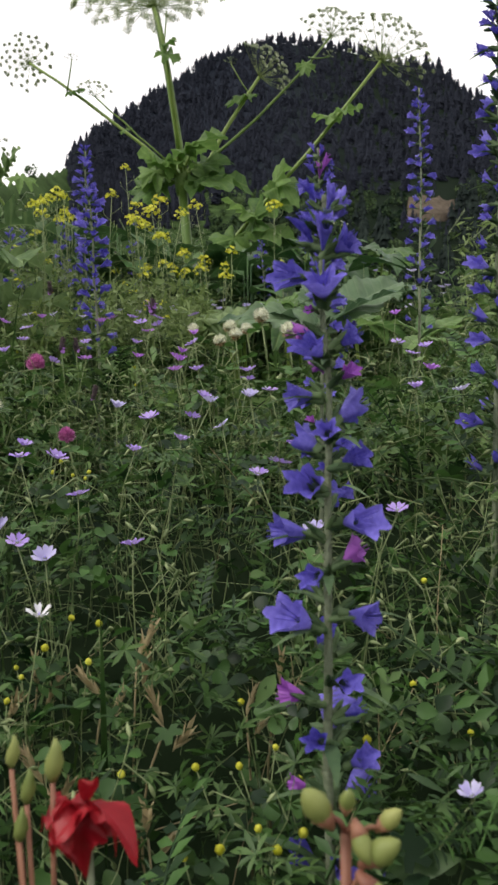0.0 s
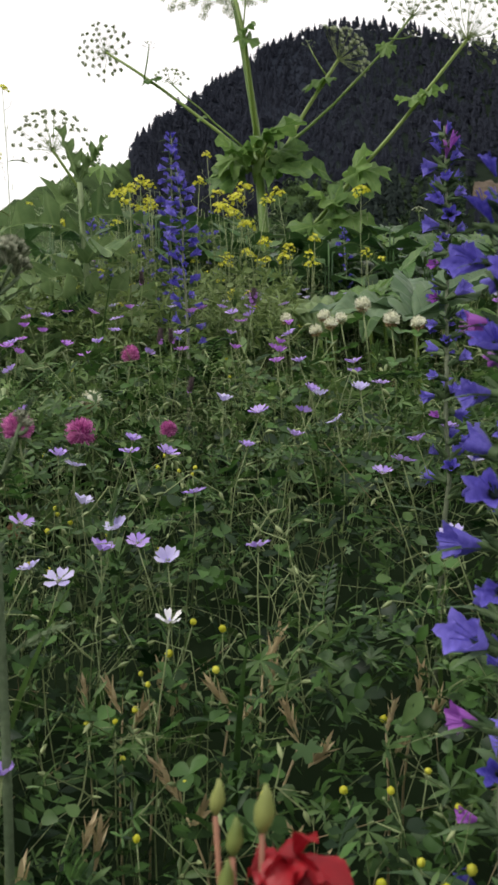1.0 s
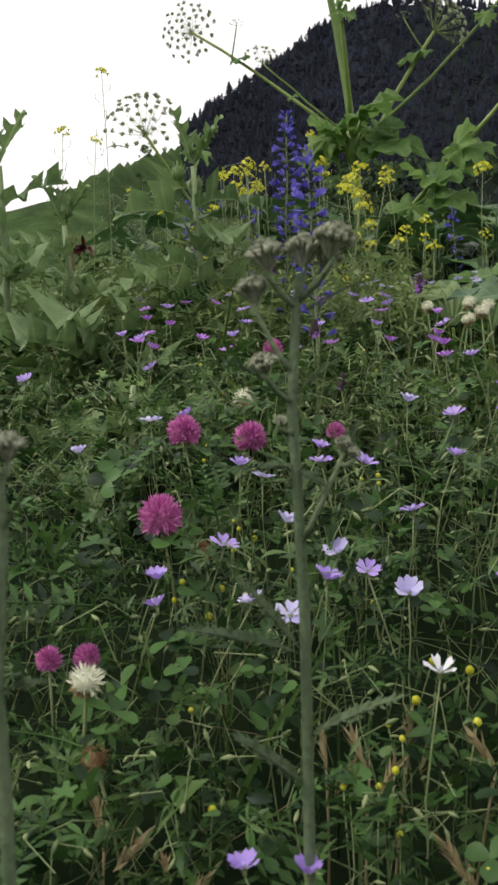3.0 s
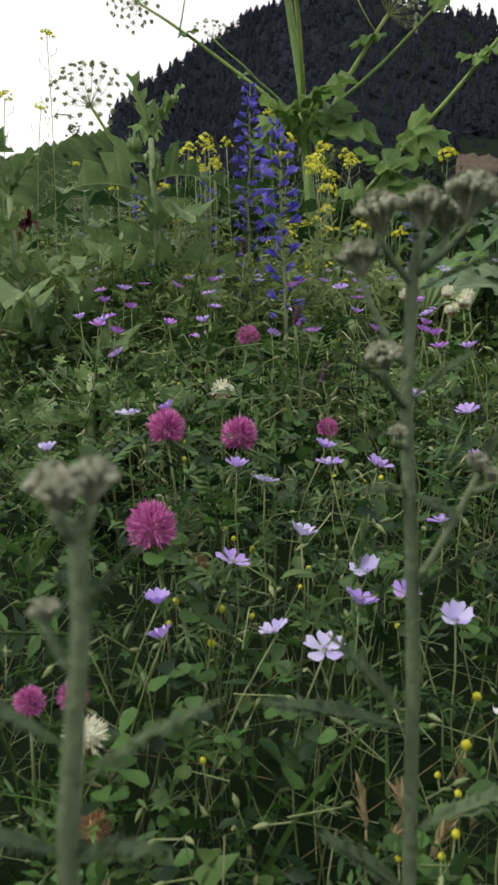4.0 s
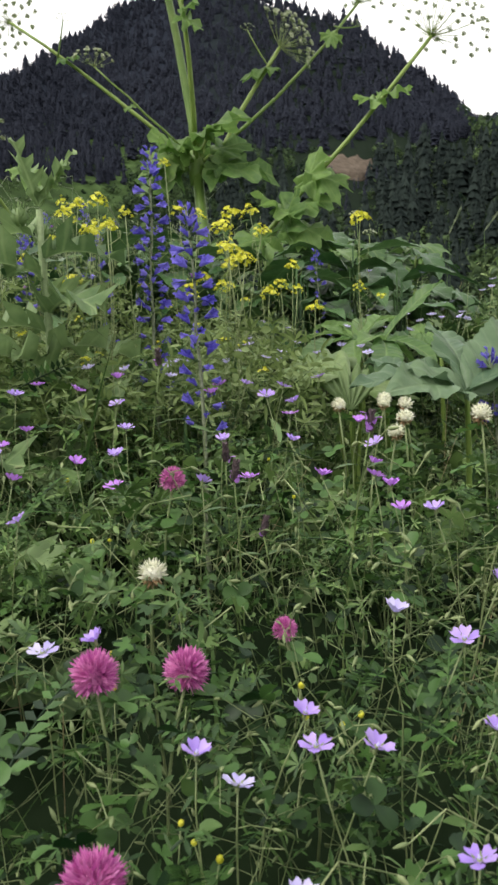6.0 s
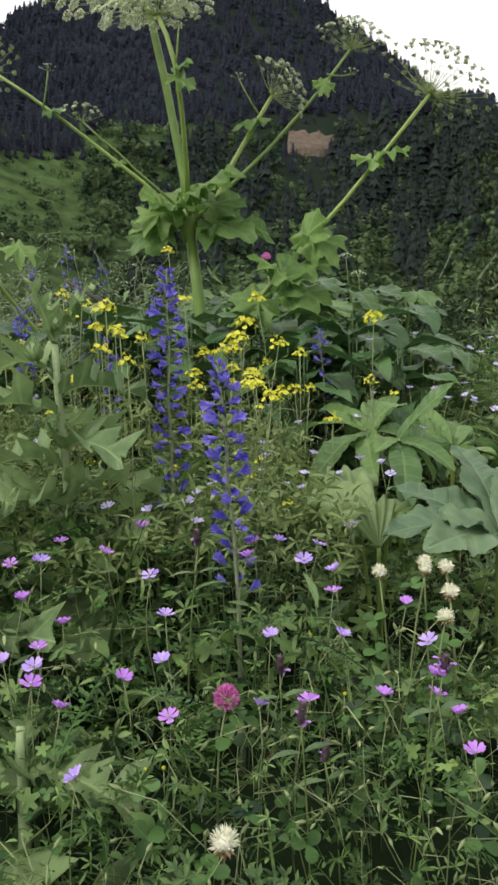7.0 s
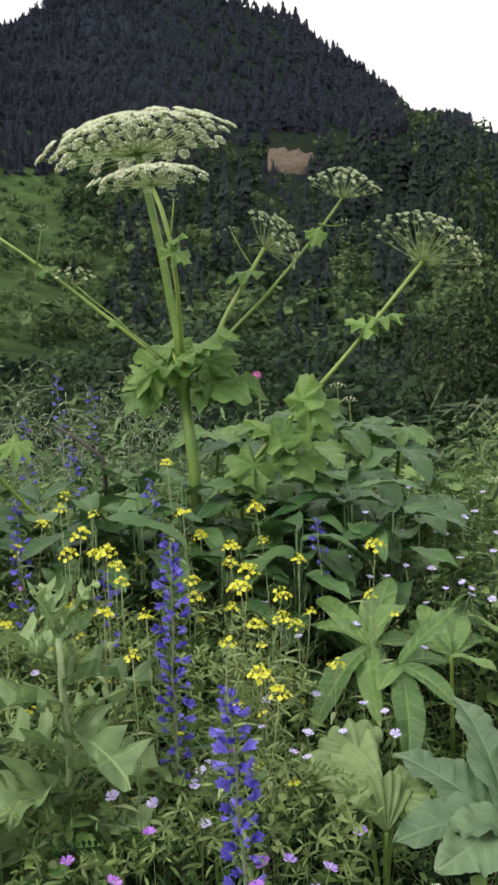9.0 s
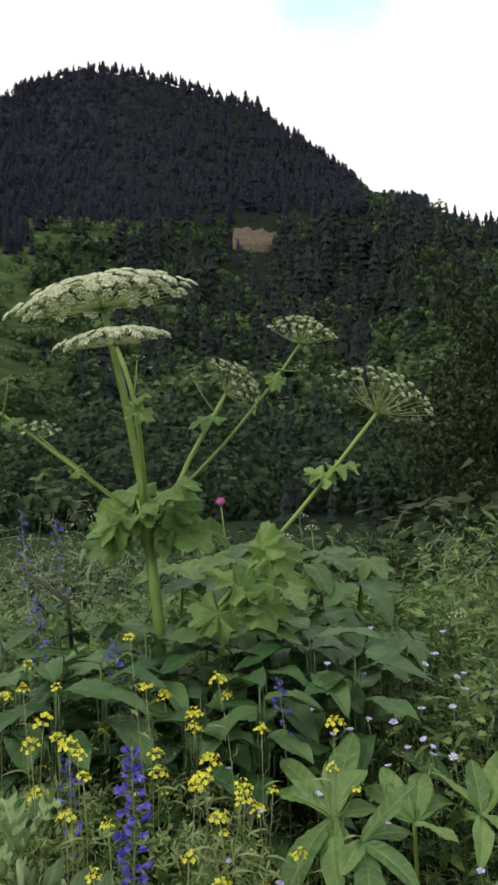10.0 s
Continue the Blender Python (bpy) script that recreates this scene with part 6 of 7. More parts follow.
# ---- flowers of the bank ----
GERANIUMS_A = [(0.235, 0.666, 0.408), (-0.008, 0.669, 0.410), (-0.029, 0.669, 0.409), (0.032, 0.765, 0.447), (-0.038, 0.793, 0.460), (-0.107, 0.796, 0.460), (-0.059, 0.801, 0.464), (0.016, 0.817, 0.468), (-0.115, 0.818, 0.469), (-0.025, 0.821, 0.472), (-0.005, 0.827, 0.476), (0.065, 0.830, 0.475), (-0.022, 0.841, 0.482), (0.172, 0.843, 0.482), (-0.086, 0.846, 0.483), (-0.055, 0.867, 0.493), (0.222, 0.868, 0.492), (0.015, 0.881, 0.500), (0.132, 0.909, 0.512), (-0.080, 0.914, 0.514), (0.190, 0.924, 0.519), (0.145, 0.925, 0.519), (-0.045, 0.931, 0.523), (-0.099, 0.931, 0.520), (-0.018, 0.932, 0.522), (0.038, 0.939, 0.527), (-0.219, 0.941, 0.527), (-0.049, 0.949, 0.531), (0.155, 0.952, 0.531), (0.069, 0.958, 0.534)]
GERANIUMS_B = [(0.175, 0.968, 0.540), (0.097, 0.981, 0.545), (-0.183, 0.989, 0.548), (0.037, 0.994, 0.551), (0.070, 0.996, 0.551), (-0.157, 0.996, 0.552), (0.004, 1.016, 0.560), (0.080, 1.030, 0.564), (0.111, 1.048, 0.569), (0.071, 1.048, 0.569), (0.289, 1.058, 0.573), (0.127, 1.065, 0.575), (0.252, 1.069, 0.576), (-0.343, 1.088, 0.583), (0.104, 1.096, 0.586), (0.270, 1.127, 0.595), (0.101, 1.128, 0.596), (-0.237, 1.131, 0.593), (0.051, 1.133, 0.598), (0.029, 1.135, 0.598), (0.027, 1.169, 0.610), (-0.178, 1.177, 0.611), (0.259, 1.187, 0.615), (-0.077, 1.188, 0.615), (-0.258, 1.189, 0.615), (-0.113, 1.189, 0.612), (0.018, 1.190, 0.615), (-0.022, 1.191, 0.616), (0.020, 1.211, 0.622), (0.275, 1.214, 0.624)]
GERANIUMS_C = [(-0.284, 1.214, 0.624), (-0.215, 1.217, 0.625), (-0.286, 1.233, 0.630), (0.248, 1.236, 0.631), (-0.311, 1.239, 0.633), (-0.187, 1.239, 0.629), (0.026, 1.247, 0.635), (-0.288, 1.259, 0.636), (-0.042, 1.260, 0.638), (-0.100, 1.262, 0.639), (-0.273, 1.285, 0.647), (-0.188, 1.297, 0.648), (0.019, 1.298, 0.651), (-0.041, 1.320, 0.658), (-0.315, 1.323, 0.658), (-0.036, 1.351, 0.668), (-0.205, 1.351, 0.669), (-0.062, 1.369, 0.674), (-0.116, 1.378, 0.677), (-0.339, 1.378, 0.677), (-0.311, 1.380, 0.678), (0.256, 1.389, 0.681), (-0.252, 1.390, 0.682), (-0.045, 1.393, 0.683), (-0.109, 1.403, 0.685), (-0.083, 1.404, 0.686), (-0.299, 1.419, 0.688), (-0.006, 1.436, 0.692), (-0.221, 1.448, 0.694), (-0.165, 1.460, 0.695)]
GERANIUMS_D = [(-0.219, 1.490, 0.703), (-0.396, 1.503, 0.705), (-0.264, 1.505, 0.706), (-0.176, 1.519, 0.707), (-0.168, 1.540, 0.712), (-0.108, 1.544, 0.711), (-0.158, 1.556, 0.714), (-0.045, 1.556, 0.713), (-0.061, 1.565, 0.717), (-0.148, 1.572, 0.719), (0.066, 1.591, 0.722), (-0.040, 1.597, 0.724), (0.004, 1.599, 0.722), (-0.093, 1.614, 0.727), (0.063, 1.632, 0.730), (0.040, 1.653, 0.733), (0.250, 1.668, 0.738), (-0.083, 1.670, 0.738), (-0.018, 1.677, 0.739), (-0.083, 1.726, 0.748), (-0.473, 1.729, 0.751), (-0.395, 1.750, 0.755), (0.151, 1.777, 0.760), (-0.023, 1.825, 0.768), (0.068, 1.860, 0.772), (0.195, 1.921, 0.783), (0.277, 1.947, 0.787), (-0.064, 1.947, 0.786), (0.241, 1.969, 0.792), (0.284, 1.970, 0.790)]
GERANIUMS_E = [(0.278, 1.993, 0.794), (0.125, 2.031, 0.800), (0.243, 2.061, 0.805), (0.201, 2.078, 0.808), (0.308, 2.103, 0.812), (0.103, 2.119, 0.816), (0.151, 2.183, 0.826), (0.155, 2.203, 0.828)]
MEDICKS_A = [(0.123, 0.683, 0.370), (0.161, 0.687, 0.373), (0.137, 0.689, 0.371), (0.037, 0.697, 0.375), (0.171, 0.698, 0.375), (0.152, 0.698, 0.376), (0.086, 0.724, 0.385), (0.050, 0.725, 0.386), (0.168, 0.727, 0.385), (0.120, 0.728, 0.388), (0.140, 0.731, 0.388), (-0.061, 0.737, 0.391), (0.017, 0.737, 0.390), (0.156, 0.742, 0.393), (0.199, 0.747, 0.396), (0.248, 0.753, 0.399), (-0.008, 0.755, 0.398), (0.007, 0.755, 0.400), (0.013, 0.767, 0.402), (0.136, 0.771, 0.404), (0.015, 0.782, 0.410), (0.224, 0.786, 0.411), (-0.088, 0.791, 0.411), (0.008, 0.792, 0.412), (0.048, 0.796, 0.415), (0.020, 0.804, 0.420), (0.045, 0.826, 0.429), (0.027, 0.830, 0.431), (0.206, 0.840, 0.436), (-0.097, 0.852, 0.441)]
MEDICKS_B = [(-0.121, 0.861, 0.447), (0.238, 0.869, 0.449), (-0.080, 0.871, 0.450), (-0.007, 0.874, 0.448), (-0.097, 0.878, 0.451), (-0.123, 0.882, 0.453), (-0.013, 0.894, 0.461), (-0.058, 0.896, 0.460), (-0.098, 0.909, 0.469), (-0.055, 0.912, 0.467), (-0.089, 0.928, 0.473), (-0.101, 0.933, 0.478), (-0.108, 0.944, 0.481), (-0.014, 0.987, 0.504), (-0.027, 0.995, 0.506), (-0.046, 1.001, 0.508), (-0.016, 1.003, 0.508), (-0.153, 1.024, 0.516), (-0.047, 1.025, 0.516), (-0.160, 1.054, 0.526), (-0.197, 1.184, 0.569), (-0.184, 1.186, 0.569), (-0.041, 1.255, 0.591), (-0.241, 1.294, 0.603), (-0.061, 1.329, 0.616), (-0.263, 1.461, 0.650), (-0.176, 1.514, 0.661), (-0.249, 1.564, 0.672)]
RED_CLOVERS = [(-0.151, 0.807, 0.428), (-0.164, 0.790, 0.431), (-0.135, 0.878, 0.493), (-0.154, 0.979, 0.540), (-0.109, 0.998, 0.535), (-0.055, 1.062, 0.537), (-0.137, 1.203, 0.613)]
WHITE_CLOVERS = [(-0.124, 0.750, 0.437), (-0.140, 1.1, 0.564), (0.105, 1.215, 0.661), (0.134, 1.21, 0.6445), (0.050, 1.286, 0.643), (0.162, 1.314, 0.652), (0.064, 1.322, 0.654), (0.007, 1.356, 0.665), (0.050, 1.356, 0.666), (0.072, 1.365, 0.665), (0.052, 1.368, 0.670)]
EARS = [(-0.005, 0.679, 0.368), (0.009, 0.707, 0.381), (0.100, 0.716, 0.382), (-0.075, 0.723, 0.385), (0.046, 0.735, 0.392), (-0.110, 0.735, 0.391), (0.095, 0.776, 0.407), (-0.020, 0.784, 0.411), (-0.000, 0.785, 0.411), (0.137, 0.786, 0.411), (0.056, 0.795, 0.414), (0.017, 0.799, 0.418), (0.153, 0.808, 0.421), (0.069, 0.819, 0.426), (-0.103, 0.866, 0.448), (-0.045, 0.901, 0.463), (-0.029, 0.842, 0.492)]
MUSTARDS_A = [(-0.082, 1.481, 0.825), (-0.236, 1.493, 0.865), (-0.135, 1.498, 0.871), (-0.102, 1.498, 0.838), (-0.225, 1.554, 0.888), (-0.279, 1.606, 0.879), (-0.403, 1.636, 0.860), (-0.095, 1.645, 0.848), (-0.063, 1.646, 0.883), (-0.115, 1.659, 0.892), (0.006, 1.659, 0.784), (-0.103, 1.670, 0.911), (-0.265, 1.673, 0.898), (-0.038, 1.715, 0.824), (-0.278, 1.729, 0.907), (-0.053, 1.765, 0.817), (-0.340, 1.777, 0.841), (-0.122, 1.780, 0.828), (0.083, 1.820, 0.829), (-0.176, 1.858, 0.825), (-0.014, 1.884, 0.873), (-0.180, 1.885, 0.844), (-0.330, 1.906, 0.946), (-0.453, 1.923, 0.894)]
MUSTARDS_B = [(-0.415, 1.939, 0.932), (-0.118, 1.945, 0.882), (-0.117, 1.972, 0.850), (-0.265, 1.981, 0.858), (-0.385, 1.981, 0.968), (-0.139, 2.024, 0.851), (-0.167, 2.068, 0.878), (-0.053, 2.110, 0.858)]
MUSTARDS_C = [(-0.327, 1.764, 0.945), (-0.284, 1.690, 0.936), (-0.081, 1.873, 0.957), (-0.012, 1.772, 0.819), (-0.212, 1.865, 1.029), (-0.190, 1.854, 0.954), (0.077, 1.753, 0.918), (-0.339, 1.724, 0.928), (-0.312, 1.780, 0.911), (-0.549, 1.729, 1.122), (-0.583, 1.648, 1.000), (-0.545, 1.692, 0.996), (-0.369, 1.844, 0.969)]
GERANIUM_LISTS = (GERANIUMS_A, GERANIUMS_B, GERANIUMS_C, GERANIUMS_D, GERANIUMS_E,)
MEDICK_LISTS = (MEDICKS_A, MEDICKS_B,)
MUSTARD_LISTS = (MUSTARDS_A, MUSTARDS_B, MUSTARDS_C,)
PETALS = {}
for petal_mat in (LILAC, PALE_LILAC, MAGENTA, WHITE_PETAL):
    v, f = [], []
    for i in range(5):
        u = i / 4
        w = (0.0005, 0.0016, 0.0027, 0.0034, 0.0025)[i] * (0.62 if petal_mat is WHITE_PETAL else 1.0)
        for e in (-1, 0, 1):
            v.append((e * w, 0.0088 * (u if not (i == 4 and e == 0) else 0.88), 0.0026 * u * u * (1 if e else 0.7) + 0.0006 * abs(e) - (0.0012 if i == 4 else 0)))
    for i in range(4):
        for e in range(2):
            f.append((i * 3 + e, i * 3 + e + 1, i * 3 + e + 4, i * 3 + e + 3))
    PETALS[petal_mat.name] = mesh("cranesbill_petal", v, f, petal_mat)
CALYX = mesh("cranesbill_calyx", *join(*[moved(blade(0.0055, 0.0022, 2, 0.3, -0.2), pose(0, 0, -0.0016, 35, 0, a)) for a in range(36, 396, 72)], tube([(0, 0, -0.003), (0, 0, 0.0015)], [0.0009, 0.0014], 5)), WIRY)
PISTIL = mesh("cranesbill_pistil", *tube([(0, 0, 0), (0, 0, 0.0022), (0, 0, 0.0034)], [0.0011, 0.0007, 0.0003], 6), PALE_LILAC)


def cranesbill(x, y, z, r, mat_name, k, label):
    k *= 0.66 if y < 0.7 else 0.88
    b = Vector((x + r.uniform(-0.03, 0.03), y + r.uniform(-0.01, 0.04), 0))
    b.z = bank(b.x, b.y)
    t = thing("cranesbill", b, label, "wildflower", "cranesbills of the bank")
    s = Vector((x, y, z)) - b
    part("stem", tube(bend((0, 0, 0), s - Vector((0, 0, 0.002)), r.uniform(-0.022, 0.022), 7, 0.0012, (1, r.uniform(-0.6, 0.6), 0)), taper(0.0006, 0.00042, 7), 4), WIRY, t)
    face = Vector((0.05, -0.2, 1)) if mat_name == "white_petal" else Vector((r.gauss(0, 0.22), r.gauss(-0.12, 0.18), 1))
    head = aim(s, face, r.uniform(0, 72)) @ Matrix.Diagonal((k, k, k, 1))
    part("calyx", CALYX, None, t, "", head)
    part("pistil", PISTIL, None, t, "", head)
    lift = 26 if mat_name == "white_petal" else r.choice((8, 14, 20, 26, 32))
    for i in range(5):
        part("petal", PETALS[mat_name], None, t, "", head @ pose(0, 0, 0, 0, 0, 72 * i + r.uniform(-5, 5)) @ pose(0, 0.0004, 0, lift + r.uniform(-7, 7), 0, 0))


def build_cranesbills():
    r = random.Random(77)
    for row in GERANIUM_LISTS:
        for x, y, z in row:
            if abs(x - 0.026) < 0.012 and abs(y - 0.772) < 0.02:
                cranesbill(x, y, z, r, "white_petal", 1.05, "white cranesbill flower standing above the clover leaves")
            elif y > 1.45:
                cranesbill(x, y, z, r, "pale_blue_lilac_petal", r.uniform(0.85, 1.1), "pale blue-lilac cranesbill flower on a thin stem")
            elif y > 1.12:
                cranesbill(x, y, z, r, r.choice(("lilac_petal", "magenta_lilac_petal")), r.uniform(0.95, 1.2), "bright lilac cranesbill flower on a thin stem")
            else:
                cranesbill(x, y, z, r, r.choice(("lilac_petal", "pale_blue_lilac_petal", "lilac_petal")), r.uniform(0.9, 1.15), "lilac cranesbill flower with five notched petals")

    for _ in range(26):
        x, y = r.uniform(0.12, 0.56), r.uniform(1.95, 2.4)
        cranesbill(x, y, sward(y) + r.uniform(-0.02, 0.09), r, "pale_blue_lilac_petal", r.uniform(0.9, 1.15), "pale blue-lilac cranesbill flower on a thin stem")


build_cranesbills()


def clover_head(seed, rad, n, full=1.0):
    r = random.Random(seed)
    pieces = []
    for i in range(n):
        z = 1 - (1 + 0.75 * full) * (i + 0.5) / n
        a = i * 2.39996
        d = Vector((math.sqrt(max(0, 1 - z * z)) * math.cos(a), math.sqrt(max(0, 1 - z * z)) * math.sin(a), z))
        k = rad * r.uniform(0.5, 0.66)
        fl = join(blade(k, k * 0.2, 3, 0.5, r.uniform(-0.25, 0.2), 0.5), moved(blade(k * 0.8, k * 0.2, 2, 0.4, 0.3), pose(0, 0, 0, 25, 0, 15)))
        pieces.append(moved(fl, Matrix.Translation(d * rad * 0.45) @ (d + Vector((r.gauss(0, 0.12), r.gauss(0, 0.12), 0.3))).to_track_quat("Y", "Z").to_matrix().to_4x4() @ pose(0, 0, 0, 0, r.uniform(0, 360), 0)))
    pieces.append(tube([(0, 0, -rad * 0.5), (0, 0, -rad * 0.1), (0, 0, rad * 0.4)], [rad * 0.4, rad * 0.68, rad * 0.35], 8))
    return join(*pieces)


PINK_HEADS = [mesh("clover_head", *clover_head(i, 0.0132, 320), CLOVER_PINK) for i in range(3)]
WHITE_HEADS = [mesh("clover_head", *clover_head(10 + i, 0.012, 70, 0.8), CLOVER_WHITE) for i in range(3)]
WITHERED = mesh("withered_florets", *moved(clover_head(15, 0.010, 34, 0.3), Matrix.Translation((0, 0, -0.003)) @ pose(0, 0, 0, 180, 0, 0)), CLOVER_BROWN)
CLOVER_LEAF = mesh("clover_leaf", *trefoil(0.017, 7), GREEN_MAT)


def clover(x, y, z, r, heads, k, label, white):
    b = Vector((x + r.uniform(-0.02, 0.02), y + r.uniform(0, 0.03), 0))
    b.z = bank(b.x, b.y)
    t = thing("white_clover" if white else "red_clover", b, label, "clover", "clovers")
    s = Vector((x, y, z)) - b
    part("stem", tube(bend((0, 0, 0), s - Vector((0, 0, 0.004)), r.uniform(-0.015, 0.015), 5, 0.0006, (1, 0, 0)), taper(0.0011, 0.0009, 5), 5), WIRY, t)
    m = aim(s, (r.gauss(0, 0.15), r.gauss(-0.15, 0.1), 1), r.uniform(0, 360)) @ Matrix.Diagonal((k, k, k * (0.95 if white else 1.05), 1))
    hd = part("flower_head", r.choice(heads), None, t, "", m)
    if white:
        part("withered_tuft", WITHERED, None, hd)
    for i in range(3):
        a = r.uniform(0, 6.28)
        q = s + Vector((0.012 * math.cos(a), 0.012 * math.sin(a), -0.014 - 0.03 * i))
        part("leaf", CLOVER_LEAF, None, t, "", aim(q, (math.cos(a) * 0.4, math.sin(a) * 0.4, 1), r.uniform(0, 360)) @ Matrix.Diagonal((0.8, 0.8, 0.8, 1)))


def build_clovers():
    r = random.Random(5)
    for x, y, z in RED_CLOVERS:
        clover(x, y, z, r, PINK_HEADS, r.uniform(0.92, 1.08) * (0.55 if y < 0.84 else 0.62 if abs(x + 0.055) < 0.002 else 0.8 if y > 1.15 else 0.98), "pink-purple red clover head on a leafy stem", False)
    for x, y, z in WHITE_CLOVERS:
        clover(x, y, z, r, WHITE_HEADS, r.uniform(0.75, 0.9) if x > 0.1 or y < 1.2 else r.uniform(0.58, 0.74), "white clover head with a few withered brown florets", True)


build_clovers()

def whorl_spike(seed, length, rad):
    """A blunt spike of close rings of pointed bracts."""
    r = random.Random(seed)
    b = blade(rad * 1.1, rad * 0.7, 3, 0.5, -0.3, 0.45)
    pieces = [tube([(0, 0, 0), (0, 0, length * 0.5), (0, 0, length)], [rad * 0.5, rad * 0.55, rad * 0.3], 6)]
    for i in range(7):
        for j in range(6):
            a = j * 1.047 + i * 0.5
            k = 1.0 - 0.05 * i
            w = Vector((math.cos(a), math.sin(a), r.uniform(0.7, 1.3)))
            pieces.append(moved(b, Matrix.Translation((0.3 * rad * math.cos(a), 0.3 * rad * math.sin(a), length * i / 7)) @ w.to_track_quat("Y", "Z").to_matrix().to_4x4() @ Matrix.Diagonal((k, k, k, 1))))
    return join(*pieces)


SPIKE = mesh("self_heal_spike", *whorl_spike(3, 0.02, 0.006), SPIKE_PURPLE)
LIP = mesh("self_heal_flower", *join(leaflet(0.008, 0.005, 5), moved(leaflet(0.006, 0.007, 5), pose(0, 0.002, -0.001, -50, 0, 180))), MAGENTA)


def self_heal(x, y, z, seed):
    r = random.Random(seed)
    b = Vector((x + r.uniform(-0.02, 0.02), y + 0.02, 0))
    b.z = bank(b.x, b.y)
    t = thing("self_heal", b, "self-heal with a brownish purple spike and a few violet flowers", "wildflower", "self-heals of the bank")
    s = Vector((x, y, z - 0.012)) - b
    part("stem", tube(bend((0, 0, 0), s, r.uniform(-0.01, 0.01), 5, 0.0005, (1, 0, 0)), taper(0.0007, 0.0006, 5), 5), HERB, t)
    m = aim(s, (r.gauss(0, 0.12), r.gauss(-0.05, 0.1), 1), r.uniform(0, 60))
    m = m @ Matrix.Diagonal((0.72, 0.72, 0.72, 1))
    part("spike", SPIKE, None, t, "", m)
    for i in range(5 if x > 0 else 1 + seed % 2):
        a = r.uniform(0, 6.28)
        w = Vector((math.cos(a), math.sin(a), 0.3))
        part("flower", LIP, None, t, "", m @ Matrix.Translation((0.004 * math.cos(a), 0.004 * math.sin(a), 0.004 + 0.003 * i)) @ w.to_track_quat("Y", "Z").to_matrix().to_4x4())
    for e in (0, 3.14):
        w = Vector((math.cos(e + 0.4), math.sin(e + 0.4), 0.4))
        part("leaf", FLOWER_MESHES["bract"], None, t, "", Matrix.Translation(s * 0.9) @ w.to_track_quat("Y", "Z").to_matrix().to_4x4() @ Matrix.Diagonal((1.6, 0.9, 0.9, 1)))


for i, (x, y, z) in enumerate(((-0.159, 1.313, 0.717), (-0.087, 1.143, 0.631), (-0.067, 1.18, 0.585), (0.007, 1.134, 0.665), (-0.096, 1.215, 0.638))):
    self_heal(x, y, z, 700 + i)

SPENT_HEAD = mesh("spent_clover_head", *clover_head(18, 0.0085, 90, 0.9), CLOVER_BROWN)


def spent_clover(x, y, z, seed):
    r = random.Random(seed)
    b = Vector((x + 0.01, y + 0.01, bank(x, y)))
    t = thing("spent_clover", b, "withered brown clover head among the leaves", "clover", "spent clovers")
    s = Vector((x, y, z)) - b
    part("stem", tube(bend((0, 0, 0), s, 0.006, 5, 0.0004, (1, 0, 0)), taper(0.0009, 0.0008, 5), 5), WIRY, t)
    part("flower_head", SPENT_HEAD, None, t, "", aim(s, (r.gauss(0, 0.2), -0.1, 1), r.uniform(0, 360)) @ Matrix.Diagonal((0.8, 0.8, 0.9, 1)))


spent_clover(-0.111, 0.885, 0.471, 720)
spent_clover(-0.1206, 0.75, 0.401, 721)

MEDICK_HEAD = mesh("medick_head", *join(tube([(0, 0, -0.0026), (0, 0, -0.0014), (0, 0, 0.0006), (0, 0, 0.0022), (0, 0, 0.003)], [0.0009, 0.0021, 0.0025, 0.0016, 0.0003], 9), clover_head(30, 0.0029, 60, 1.0)), YELLOW)
MEDICK_LEAF = mesh("medick_leaf", *trefoil(0.0085, 5), GREEN_MAT)


def build_medicks():
    r = random.Random(6)
    for row in MEDICK_LISTS:
        for x, y, z in row:
            b = Vector((x + r.uniform(-0.03, 0.03), y + r.uniform(0, 0.03), 0))
            b.z = bank(b.x, b.y)
            t = thing("black_medick", b, "small round yellow medick flower among clover leaves", "wildflower", "medicks of the bank")
            s = Vector((x, y, z)) - b
            part("stem", tube(bend((0, 0, 0), s, r.uniform(-0.01, 0.01), 4, 0.0006, (1, 0, 0)), taper(0.00045, 0.0004, 4), 3), WIRY, t)
            k = r.uniform(0.52, 0.85)
            part("flower_head", MEDICK_HEAD, None, t, "", aim(s, (r.gauss(0, 0.3), r.gauss(-0.2, 0.3), 1), r.uniform(0, 360)) @ Matrix.Diagonal((k, k, k, 1)))
            for i in range(2):
                q = s * (0.55 + 0.25 * i) + Vector((r.uniform(-0.008, 0.008), r.uniform(-0.008, 0.008), 0))
                part("leaf", MEDICK_LEAF, None, t, "", aim(q, (r.gauss(0, 0.3), r.gauss(0, 0.3), 1), r.uniform(0, 360)))


build_medicks()

petal4 = blade(0.0062, 0.0055, 3, 0.15, 0.1, 0.65)
MUSTARD_FLOWER = mesh("mustard_flower", *join(*[moved(petal4, pose(0, 0, 0, 18, 0, a)) for a in (0, 90, 180, 270)], tube([(0, 0, -0.004), (0, 0, 0.003)], [0.0008, 0.001], 5)), YELLOW)


